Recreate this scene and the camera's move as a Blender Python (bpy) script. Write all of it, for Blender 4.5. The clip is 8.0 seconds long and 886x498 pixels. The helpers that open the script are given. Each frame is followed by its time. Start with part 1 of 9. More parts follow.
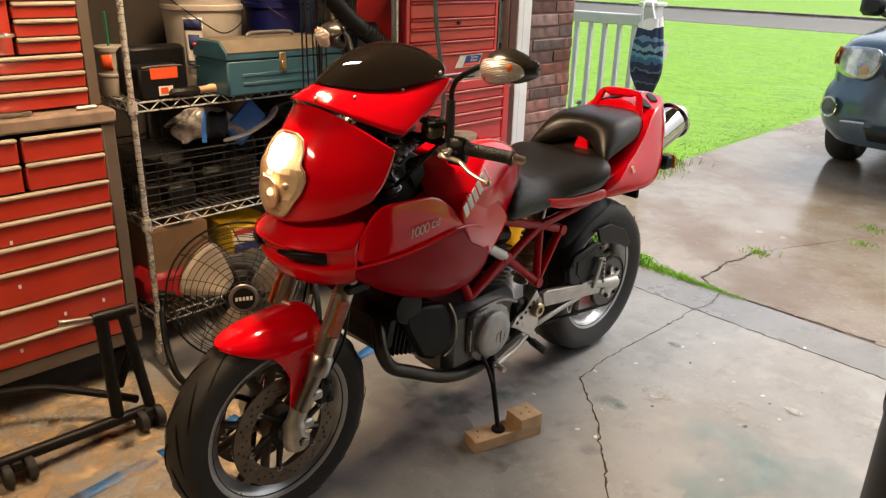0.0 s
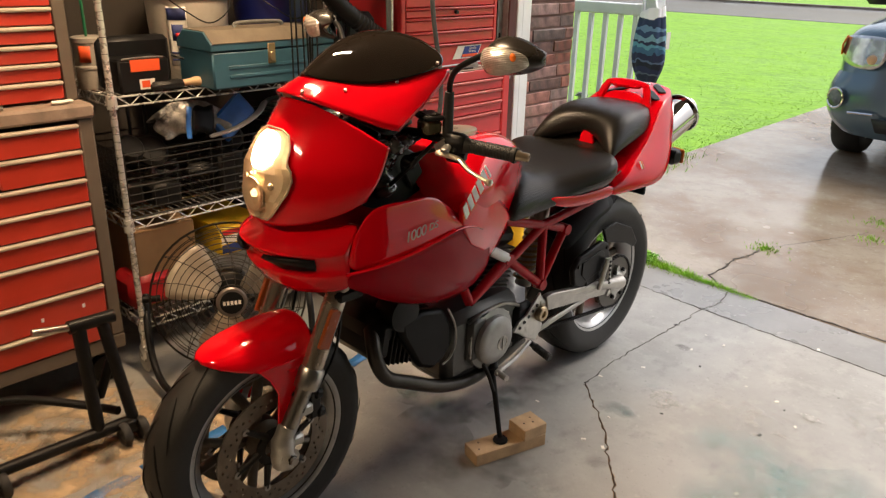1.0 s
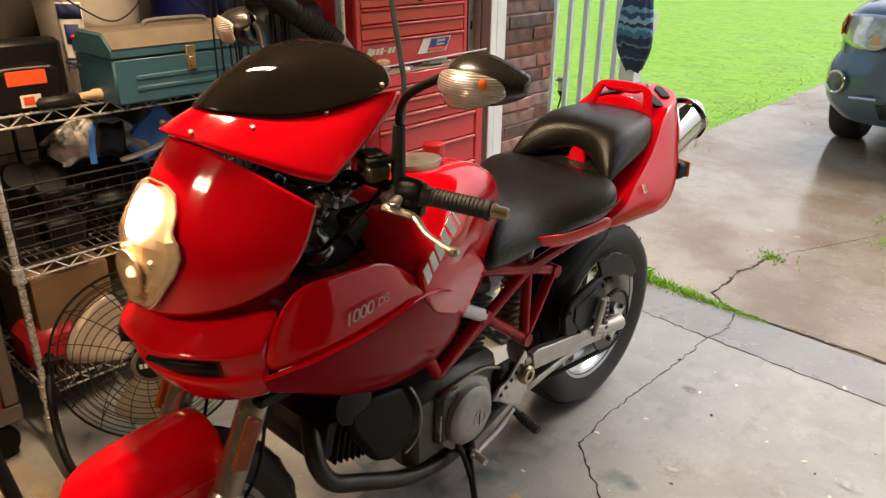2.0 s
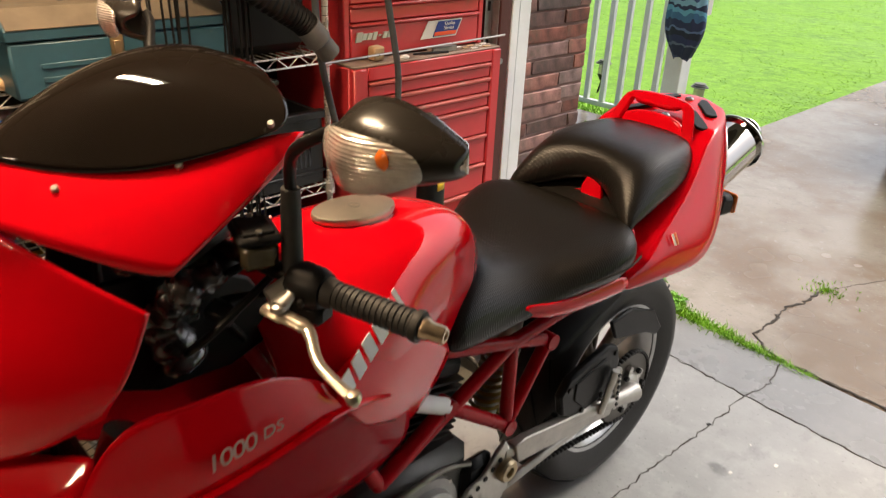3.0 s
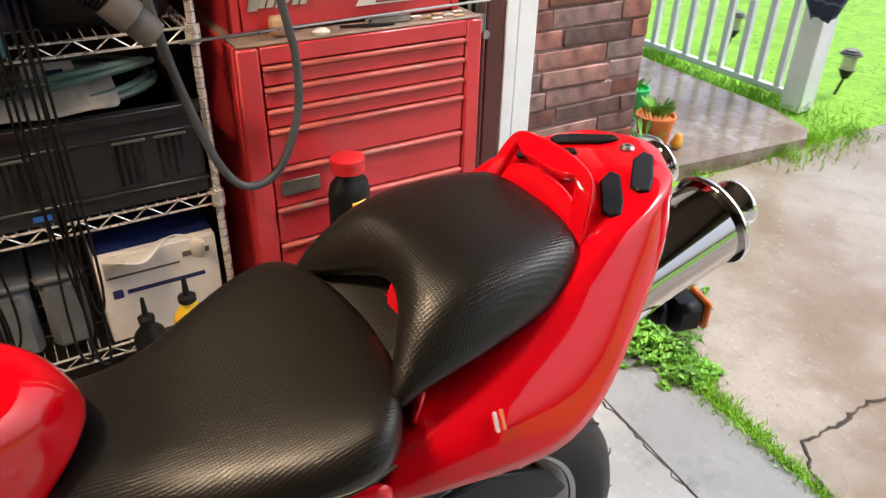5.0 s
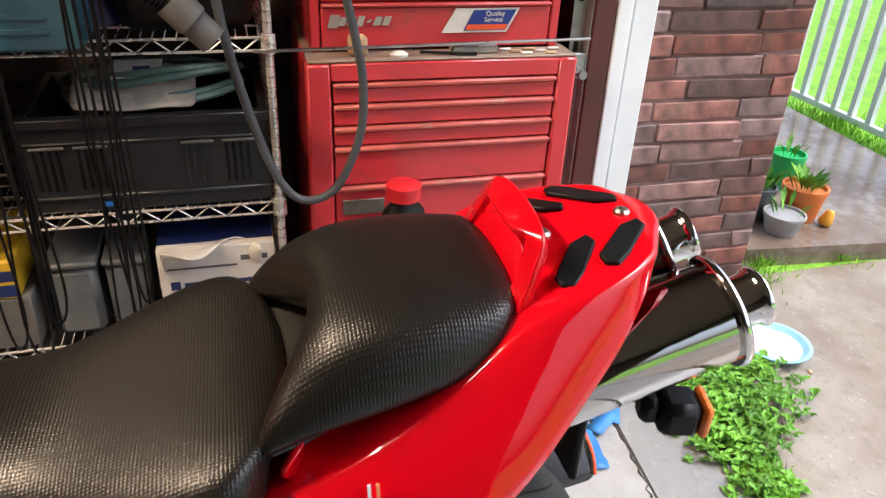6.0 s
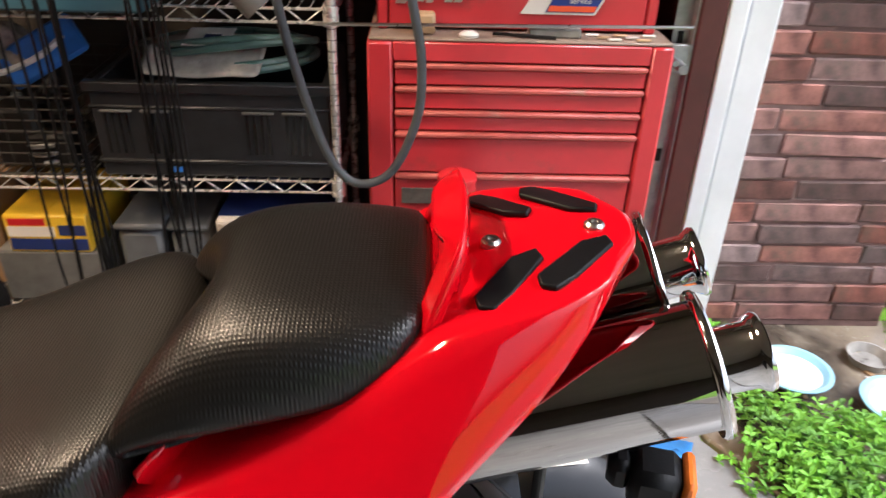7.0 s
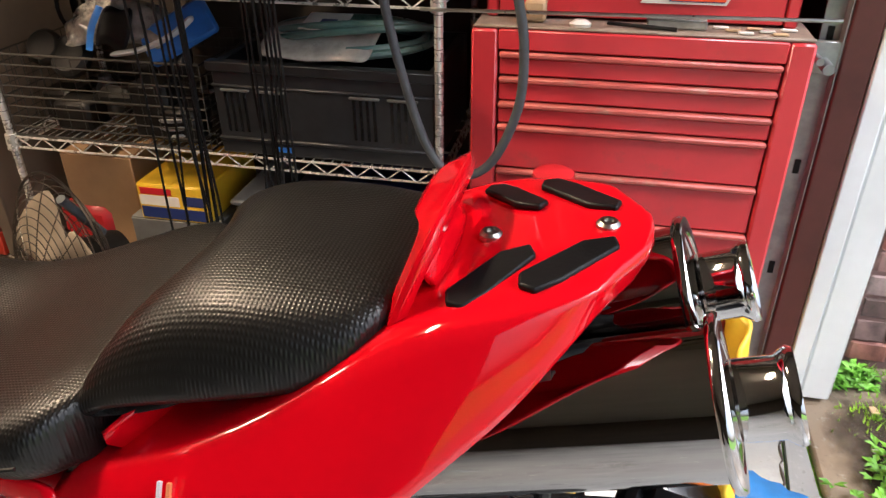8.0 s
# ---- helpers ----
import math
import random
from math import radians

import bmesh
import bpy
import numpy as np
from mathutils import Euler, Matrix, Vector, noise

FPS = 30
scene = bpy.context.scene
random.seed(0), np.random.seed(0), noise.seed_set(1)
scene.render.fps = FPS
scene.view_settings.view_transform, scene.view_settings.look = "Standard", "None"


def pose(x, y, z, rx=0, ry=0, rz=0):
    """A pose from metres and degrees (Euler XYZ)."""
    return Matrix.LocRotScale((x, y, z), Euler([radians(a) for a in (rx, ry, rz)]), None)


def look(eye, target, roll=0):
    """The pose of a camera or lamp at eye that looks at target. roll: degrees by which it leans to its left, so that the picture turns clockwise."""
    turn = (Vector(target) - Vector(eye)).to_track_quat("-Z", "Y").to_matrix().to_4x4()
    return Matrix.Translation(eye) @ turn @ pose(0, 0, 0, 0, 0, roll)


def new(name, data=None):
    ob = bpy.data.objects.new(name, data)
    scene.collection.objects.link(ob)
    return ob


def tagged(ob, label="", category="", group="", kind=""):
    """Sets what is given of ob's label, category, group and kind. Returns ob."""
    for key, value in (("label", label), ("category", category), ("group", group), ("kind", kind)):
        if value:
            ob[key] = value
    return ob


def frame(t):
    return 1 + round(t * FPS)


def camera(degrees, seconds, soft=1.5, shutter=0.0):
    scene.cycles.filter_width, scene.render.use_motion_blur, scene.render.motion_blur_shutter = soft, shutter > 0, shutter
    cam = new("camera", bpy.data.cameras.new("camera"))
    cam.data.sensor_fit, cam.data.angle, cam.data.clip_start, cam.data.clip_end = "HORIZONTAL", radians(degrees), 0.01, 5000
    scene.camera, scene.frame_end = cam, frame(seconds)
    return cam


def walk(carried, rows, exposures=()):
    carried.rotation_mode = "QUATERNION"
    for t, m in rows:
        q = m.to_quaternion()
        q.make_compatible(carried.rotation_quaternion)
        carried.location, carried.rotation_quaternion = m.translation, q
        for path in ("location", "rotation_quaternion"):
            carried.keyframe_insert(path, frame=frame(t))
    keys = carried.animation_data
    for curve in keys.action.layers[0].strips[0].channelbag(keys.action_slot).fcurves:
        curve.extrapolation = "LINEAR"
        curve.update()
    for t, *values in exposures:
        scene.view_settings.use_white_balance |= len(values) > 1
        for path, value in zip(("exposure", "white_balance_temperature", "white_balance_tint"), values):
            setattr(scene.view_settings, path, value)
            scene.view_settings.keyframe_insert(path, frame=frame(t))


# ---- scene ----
cam = camera(61.7, 8.0, 1.25, 0.35)
PATH = [
    (0, (1.518, -0.936, 1.465), (0.23, 0.417, 0.752), 1.5),
    (0.5, (1.512, -0.92, 1.458), (0.212, 0.426, 0.751), 1.6),
    (1, (1.425, -0.84, 1.443), (0.146, 0.512, 0.712), 1.3),
    (1.5, (1.223, -0.688, 1.468), (-0.005, 0.71, 0.732), 0.2),
    (1.7, (1.173, -0.599, 1.464), (-0.036, 0.803, 0.706), 0.4),
    (2.8, (0.978, -0.075, 1.45), (-0.31, 1.193, 0.594), 2.5),
    (3, (0.909, 0.0, 1.46), (-0.363, 1.277, 0.593), 2.5),
    (3.3, (0.83, 0.111, 1.464), (-0.456, 1.357, 0.575), 2.5),
    (3.5, (0.8, 0.205, 1.454), (-0.554, 1.364, 0.548), 2.1),
    (3.6, (0.788, 0.265, 1.447), (-0.624, 1.345, 0.531), 1.9),
    (4, (0.794, 0.543, 1.468), (-0.691, 1.473, 0.504), 2.5),
    (4.2, (0.787, 0.651, 1.444), (-0.678, 1.587, 0.455), 2.3),
    (4.5, (0.762, 0.774, 1.453), (-0.663, 1.719, 0.416), 2.1),
    (4.7, (0.755, 0.846, 1.466), (-0.657, 1.802, 0.422), 1.3),
    (5.8, (0.82, 1.247, 1.435), (-0.837, 1.774, 0.447), 2.7),
    (6, (0.793, 1.278, 1.432), (-0.88, 1.773, 0.455), 2.8),
    (6.5, (0.701, 1.359, 1.414), (-0.989, 1.79, 0.435), 3.5),
    (7, (0.705, 1.561, 1.379), (-1.022, 1.625, 0.372), 1.9),
    (7.2, (0.683, 1.636, 1.362), (-1.03, 1.541, 0.335), 0.9),
    (7.5, (0.67, 1.695, 1.349), (-1.025, 1.451, 0.316), 0.0),
    (8, (0.634, 1.727, 1.333), (-1.054, 1.348, 0.328), -0.4),
]
walk(cam, [(t, look(eye, target, roll)) for t, eye, target, roll in PATH], [(0, 0.6, 6500, 10), (3.5, 0.55, 6450, 10), (4.5, 0.78, 6200, 10), (6.5, 0.94, 5700, 11), (8.0, 0.9, 5750, 10)])

# ---- light ----
world = bpy.data.worlds.new("overcast_sky")
scene.world = world
world.use_nodes = True
wn = world.node_tree
sky = wn.nodes.new("ShaderNodeTexSky")
sky.sky_type, sky.sun_disc = "NISHITA", False
sky.sun_elevation, sky.sun_rotation = radians(55), radians(20)
sky.air_density, sky.dust_density, sky.ozone_density = 1.0, 6.0, 1.0
wash = wn.nodes.new("ShaderNodeHueSaturation")
wash.inputs["Saturation"].default_value = 0.65
wn.links.new(sky.outputs[0], wash.inputs["Color"])
wn.links.new(wash.outputs[0], wn.nodes["Background"].inputs[0])
wn.nodes["Background"].inputs[1].default_value = 0.15
sun = new("sun", bpy.data.lights.new("sun", "SUN"))
sun.data.energy, sun.data.angle, sun.data.color = 1.6, radians(30), (1.0, 0.97, 0.92)
sun.matrix_world = look((3, 12, 14), (0, 3, 0))

# ---- small tools for meshes ----
BEV = 0.003


def done(bm, name, material, angle=40, sub=0, solid=0.0, bevel=0.0):
    bmesh.ops.recalc_face_normals(bm, faces=bm.faces)
    me = bpy.data.meshes.new(name)
    bm.to_mesh(me)
    bm.free()
    me.materials.append(material)
    me.polygons.foreach_set("use_smooth", [True] * len(me.polygons))
    if not sub:
        me.set_sharp_from_angle(angle=radians(angle))
    ob = new(name, me)
    if sub:
        m = ob.modifiers.new("round", "SUBSURF")
        m.levels = m.render_levels = sub
    if solid:
        m = ob.modifiers.new("shell", "SOLIDIFY")
        m.thickness, m.offset = solid, -1
    if bevel:
        m = ob.modifiers.new("edge", "BEVEL")
        m.width, m.segments, m.limit_method = bevel, 2, "ANGLE"
    return ob


def part(name, bm, material, parent, label="", **k):
    ob = done(bm, name, material, **k)
    ob.parent = parent
    if label:
        ob["label"] = label
    return ob


def thing(name, label, category, at=(0, 0, 0), turn=0, group="", kind=""):
    ob = new(name)
    ob.empty_display_size = 0.05
    ob.matrix_basis = pose(*at, 0, 0, turn)
    return tagged(ob, label, category, group, kind)


def solo(name, bm, material, label, category, group="", kind="", **k):
    return tagged(done(bm, name, material, **k), label, category, group, kind)


def B():
    return bmesh.new()


def cbox(bm, size, c=(0, 0, 0), b=BEV, m=None):
    """A box with cut edges, its middle at c."""
    h = [s / 2 for s in size]
    b = min(b, min(h) * 0.9)
    c = Vector(c)
    vs = {}
    for sx in (-1, 1):
        for sy in (-1, 1):
            for sz in (-1, 1):
                s = (sx, sy, sz)
                for a in range(3):
                    p = Vector([s[i] * (h[i] if i == a else h[i] - b) for i in range(3)]) + c
                    vs[s, a] = bm.verts.new(m @ p if m else p)
    for a in range(3):
        u, v = [i for i in range(3) if i != a]
        for sa in (-1, 1):
            q = []
            for su, sv in ((-1, -1), (1, -1), (1, 1), (-1, 1)):
                s = [0, 0, 0]
                s[a], s[u], s[v] = sa, su, sv
                q.append(vs[tuple(s), a])
            bm.faces.new(q)
    for a in range(3):
        u, v = [i for i in range(3) if i != a]
        for su in (-1, 1):
            for sv in (-1, 1):
                s1, s2 = [0, 0, 0], [0, 0, 0]
                s1[a], s2[a] = -1, 1
                s1[u] = s2[u] = su
                s1[v] = s2[v] = sv
                s1, s2 = tuple(s1), tuple(s2)
                bm.faces.new([vs[s1, u], vs[s2, u], vs[s2, v], vs[s1, v]])
    for sx in (-1, 1):
        for sy in (-1, 1):
            for sz in (-1, 1):
                bm.faces.new([vs[(sx, sy, sz), a] for a in range(3)])
    return bm


def span(bm, lo, hi, b=BEV, m=None):
    return cbox(bm, [h - l for l, h in zip(lo, hi)], [(h + l) / 2 for l, h in zip(lo, hi)], b, m)


def sweep(bm, pts, r, seg=8, closed=False, flat=1.0, up=None, caps=True):
    """A tube along points; r one radius or one for each point; flat squeezes it across."""
    pts = [Vector(p) for p in pts]
    n = len(pts)
    rs = r if isinstance(r, (list, tuple)) else [r] * n
    rings = []
    side = None
    for i, p in enumerate(pts):
        a = pts[(i - 1) % n] if closed or i else p
        b = pts[(i + 1) % n] if closed or i < n - 1 else p
        t = (b - a).normalized()
        if side is None:
            ref = Vector(up) if up else (Vector((0, 0, 1)) if abs(t.z) < 0.9 else Vector((1, 0, 0)))
            side = t.cross(ref).normalized()
        else:
            side = (side - t * side.dot(t)).normalized()
        top = side.cross(t)
        rings.append([bm.verts.new(p + (side * math.cos(k * math.tau / seg) + top * math.sin(k * math.tau / seg) * flat) * rs[i]) for k in range(seg)])
    for i in range(n if closed else n - 1):
        x, y = rings[i], rings[(i + 1) % n]
        for k in range(seg):
            bm.faces.new([x[k], x[(k + 1) % seg], y[(k + 1) % seg], y[k]])
    if caps and not closed:
        bm.faces.new(rings[0]), bm.faces.new(rings[-1])
    return bm


def curve(pts, steps=6, closed=False):
    """Points along a smooth line through the given ones."""
    pts = [Vector(p) for p in pts]
    n = len(pts)
    out = []
    for i in range(n if closed else n - 1):
        p0 = pts[(i - 1) % n] if closed or i else pts[0]
        p1, p2 = pts[i], pts[(i + 1) % n]
        p3 = pts[(i + 2) % n] if closed or i < n - 2 else pts[-1]
        for k in range(steps):
            t = k / steps
            out.append(0.5 * (2 * p1 + (p2 - p0) * t + (2 * p0 - 5 * p1 + 4 * p2 - p3) * t * t + (3 * p1 - p0 - 3 * p2 + p3) * t ** 3))
    if not closed:
        out.append(pts[-1])
    return out


def rod(bm, p, q, r, seg=12, r2=None):
    return sweep(bm, [p, q], [r, r if r2 is None else r2], seg)


AX = {"x": Matrix.Rotation(radians(90), 4, "Y"), "y": Matrix.Rotation(radians(-90), 4, "X"), "z": Matrix.Identity(4)}


def lathe(bm, prof, at=(0, 0, 0), axis="z", seg=32, m=None, sx=1.0, close=False):
    """Turns a profile of (radius, height) round an axis."""
    m = m or Matrix.Translation(at) @ AX[axis]
    rings = []
    for r, h in prof:
        rings.append([bm.verts.new(m @ Vector((r * sx * math.cos(k * math.tau / seg), r * math.sin(k * math.tau / seg), h))) for k in range(seg)])
    pairs = list(zip(rings, rings[1:])) + ([(rings[-1], rings[0])] if close else [])
    for x, y in pairs:
        for k in range(seg):
            bm.faces.new([x[k], x[(k + 1) % seg], y[(k + 1) % seg], y[k]])
    if not close:
        for ring, (r, h) in ((rings[0], prof[0]), (rings[-1], prof[-1])):
            if r > 1e-5:
                bm.faces.new(ring)
        bmesh.ops.remove_doubles(bm, verts=[v for ring in (rings[0], rings[-1]) for v in ring], dist=1e-6)
    return bm


def prism(bm, poly, m, th):
    """A flat plate: poly in m's x and y, th thick along its z."""
    a = [bm.verts.new(m @ Vector((u, v, -th / 2))) for u, v in poly]
    b = [bm.verts.new(m @ Vector((u, v, th / 2))) for u, v in poly]
    bm.faces.new(a[::-1]), bm.faces.new(b)
    n = len(poly)
    for i in range(n):
        bm.faces.new([a[i], a[(i + 1) % n], b[(i + 1) % n], b[i]])
    return bm


def net(bm, rows):
    """Faces over a grid of points."""
    vs = [[bm.verts.new(p) for p in row] for row in rows]
    for a, b in zip(vs, vs[1:]):
        for i in range(len(a) - 1):
            bm.faces.new([a[i], a[i + 1], b[i + 1], b[i]])
    return bm


def crease(bm, width, cols=(), lines=(), value=0.7):
    """Sharper columns and rows of a net that will be rounded; width: its points in a row."""
    layer = bm.edges.layers.float.get("crease_edge") or bm.edges.layers.float.new("crease_edge")
    bm.verts.index_update()
    for e in bm.edges:
        i, j = sorted(v.index for v in e.verts)
        if (i % width == j % width and i % width in cols) or (i // width == j // width and i // width in lines):
            e[layer] = value
    return bm


def both(rows):
    """Half rows, from the middle plane x = 0 outwards, made whole."""
    return [[(-x, y, z) for x, y, z in reversed(row[1:])] + list(row) for row in rows]


def flip(rows):
    return [[(-x, y, z) for x, y, z in row] for row in rows]


def closed_ends(bm, rows):
    vs = [[bm.verts.new(p) for p in row] for row in rows]
    for a, b in zip(vs, vs[1:]):
        for i in range(len(a) - 1):
            bm.faces.new([a[i], a[i + 1], b[i + 1], b[i]])
    bm.faces.new(vs[0]), bm.faces.new(vs[-1])
    for a, b in zip(vs, vs[1:]):
        bm.faces.new([a[0], b[0], b[-1], a[-1]])
    return bm


def lettering(name, text, size, material, parent, m, extrude=0.0004, spacing=1.0, shear=0.0, label=""):
    c = bpy.data.curves.new(name, "FONT")
    c.body, c.size, c.extrude, c.space_character, c.shear = text, size, extrude, spacing, shear
    c.align_x, c.align_y = "CENTER", "CENTER"
    tmp = bpy.data.objects.new(name, c)
    me = bpy.data.meshes.new_from_object(tmp)
    bpy.data.objects.remove(tmp)
    me.materials.clear()
    me.materials.append(material)
    me.transform(m)
    ob = new(name, me)
    ob.parent = parent
    if label:
        ob["label"] = label
    return ob


# ---- materials ----
def mat(name, col, rough=0.5, metal=0.0, var=0.15, scale=6.0, bump=0.0, bscale=80.0, rvar=0.08, coat=0.0, col2=None, stain=None, stain_scale=2.0, stain_amount=0.5, island=0.0, spec=0.5, trans=0.0):
    m = bpy.data.materials.new(name)
    m.use_nodes = True
    nt = m.node_tree
    n, link = nt.nodes, nt.links.new
    bs = n["Principled BSDF"]
    co = n.new("ShaderNodeTexCoord")

    def noise_at(sc, detail=5.0, rough_=0.6):
        t = n.new("ShaderNodeTexNoise")
        t.inputs["Scale"].default_value, t.inputs["Detail"].default_value, t.inputs["Roughness"].default_value = sc, detail, rough_
        link(co.outputs["Object"], t.inputs["Vector"])
        return t

    def mix(fac, a, b):
        x = n.new("ShaderNodeMix")
        x.data_type = "RGBA"
        for sock, val in ((x.inputs["Factor"], fac), (x.inputs["A"], a), (x.inputs["B"], b)):
            if isinstance(val, bpy.types.NodeSocket):
                link(val, sock)
            else:
                sock.default_value = val
        return x.outputs["Result"]

    def ramp(fac, lo, hi):
        r = n.new("ShaderNodeMapRange")
        r.inputs["From Min"].default_value, r.inputs["From Max"].default_value = lo, hi
        link(fac, r.inputs["Value"])
        return r.outputs["Result"]

    lo = [c * (1 - var) for c in col[:3]] + [1]
    hi = [min(1, c * (1 + var)) for c in (col2 or col)[:3]] + [1]
    big = noise_at(scale)
    out = mix(ramp(big.outputs["Fac"], 0.32, 0.68), lo, hi)
    if stain:
        s = noise_at(stain_scale, 8.0, 0.7)
        out = mix(ramp(s.outputs["Fac"], 1.02 - stain_amount, 1.18 - stain_amount), out, (*stain, 1))
    if island:
        g = n.new("ShaderNodeObjectInfo")
        hsv = n.new("ShaderNodeHueSaturation")
        link(ramp(g.outputs["Random"], 0, 1), hsv.inputs["Value"])
        rg = hsv.inputs["Value"].links[0].from_node
        rg.inputs["To Min"].default_value, rg.inputs["To Max"].default_value = 1 - island, 1 + island
        fr, tint = n.new("ShaderNodeMath"), n.new("ShaderNodeMapRange")
        fr.operation = "PINGPONG"
        fr.inputs[1].default_value = 0.13
        link(g.outputs["Random"], fr.inputs[0])
        tint.inputs["From Max"].default_value, tint.inputs["To Min"].default_value, tint.inputs["To Max"].default_value = 0.13, 0.55, 1.2
        link(fr.outputs[0], tint.inputs["Value"])
        link(tint.outputs["Result"], hsv.inputs["Saturation"])
        link(out, hsv.inputs["Color"])
        out = hsv.outputs["Color"]
    link(out, bs.inputs["Base Color"])
    fine = noise_at(bscale, 3.0)
    r = n.new("ShaderNodeMapRange")
    r.inputs["To Min"].default_value, r.inputs["To Max"].default_value = max(0.02, rough - rvar), min(1, rough + rvar)
    link(big.outputs["Fac"], r.inputs["Value"])
    link(r.outputs["Result"], bs.inputs["Roughness"])
    bs.inputs["Metallic"].default_value = metal
    bs.inputs["Coat Weight"].default_value = coat
    bs.inputs["Coat Roughness"].default_value = 0.03
    bs.inputs["Specular IOR Level"].default_value = spec
    bs.inputs["Transmission Weight"].default_value = trans
    if bump:
        bp = n.new("ShaderNodeBump")
        bp.inputs["Strength"].default_value, bp.inputs["Distance"].default_value = bump, 0.002
        link(fine.outputs["Fac"], bp.inputs["Height"])
        link(bp.outputs["Normal"], bs.inputs["Normal"])
    return m


def glow(name, col, strength):
    m = bpy.data.materials.new(name)
    m.use_nodes = True
    bs = m.node_tree.nodes["Principled BSDF"]
    bs.inputs["Base Color"].default_value = (0.8, 0.8, 0.8, 1)
    bs.inputs["Emission Color"].default_value = (*col, 1)
    bs.inputs["Emission Strength"].default_value = strength
    return m


RED = mat("red_paint", (0.70, 0.001, 0.008), 0.12, var=0.04, scale=3, rvar=0.02, coat=0.9, spec=0.05)
# the same red paint, its colour darkened for the shade under the fairing
RED_SHADE = mat("red_paint_shaded", (0.31, 0.001, 0.008), 0.13, var=0.06, scale=9, rvar=0.03, coat=0.12, spec=0.03)
RED_FRAME = mat("red_frame_paint", (0.36, 0.002, 0.008), 0.28, var=0.1, scale=20, rvar=0.08, coat=0.3, spec=0.05)
BLACK = mat("black_plastic", (0.007, 0.007, 0.0075), 0.42, spec=0.2, var=0.3, scale=15, bump=0.15, bscale=300)
BLACK_GLOSS = mat("black_gloss", (0.006, 0.006, 0.007), 0.2, var=0.2, scale=8, coat=0.4)
DARK = mat("dark_metal", (0.016, 0.015, 0.014), 0.5, 0.5, var=0.4, scale=20, bump=0.2, bscale=150)
RUBBER = mat("tyre_rubber", (0.018, 0.017, 0.016), 0.62, var=0.25, scale=14, bump=0.3, bscale=220, stain=(0.06, 0.055, 0.05), stain_scale=9, stain_amount=0.38)
ALU = mat("cast_aluminium", (0.50, 0.49, 0.46), 0.38, 0.85, var=0.12, scale=25, bump=0.2, bscale=260, stain=(0.2, 0.18, 0.15), stain_scale=14, stain_amount=0.4)
ENGINE = mat("engine_grey", (0.10, 0.10, 0.097), 0.45, 0.55, var=0.15, scale=18, bump=0.25, bscale=200, stain=(0.07, 0.065, 0.06), stain_scale=10, stain_amount=0.42)
RIM = mat("wheel_silver", (0.45, 0.45, 0.45), 0.3, 0.8, var=0.12, scale=16, stain=(0.12, 0.1, 0.085), stain_scale=12, stain_amount=0.42)
SPOKE = mat("wheel_spoke_bronze", (0.16, 0.13, 0.10), 0.45, 0.5, var=0.2, scale=16, stain=(0.05, 0.04, 0.035), stain_scale=12, stain_amount=0.45)
STEEL = mat("brushed_steel", (0.42, 0.40, 0.37), 0.3, 1.0, var=0.12, scale=30, bump=0.1, bscale=200)
DISC = mat("brake_disc_steel", (0.20, 0.165, 0.13), 0.4, 0.9, var=0.25, scale=20)
CHROME = mat("chrome", (0.72, 0.71, 0.70), 0.05, 1.0, var=0.05, scale=8, rvar=0.02)
FORK = mat("fork_bronze", (0.46, 0.40, 0.33), 0.26, 0.9, var=0.1, scale=10)
HEADER = mat("exhaust_header", (0.05, 0.045, 0.04), 0.35, 0.8, var=0.3, scale=9)
SEAT = mat("seat_vinyl", (0.014, 0.013, 0.012), 0.42, var=0.15, scale=10, rvar=0.04)
GLASS = mat("smoked_screen", (0.012, 0.009, 0.007), 0.025, var=0.1, rvar=0.01, spec=0.6)
LENS = mat("clear_lens", (0.75, 0.70, 0.62), 0.08, var=0.1, scale=40, rvar=0.03, trans=0.6)
AMBER = mat("amber_lens", (0.75, 0.17, 0.02), 0.2, var=0.15, scale=40)
REFLECTOR = mat("reflector_brown", (0.30, 0.06, 0.012), 0.25, var=0.15, scale=30)
WHITE = mat("white_decal", (0.78, 0.78, 0.80), 0.3, var=0.04, scale=10)
SILVER_DECAL = mat("silver_decal", (0.48, 0.32, 0.29), 0.35, 0.3, var=0.05)
PEG = mat("peg_rubber", (0.02, 0.02, 0.02), 0.6, var=0.2, scale=60)
LAMP_ON = glow("headlamp_bulb", (1.0, 0.82, 0.55), 35)
TUBE = glow("fluorescent_tube", (1.0, 0.80, 0.56), 30)



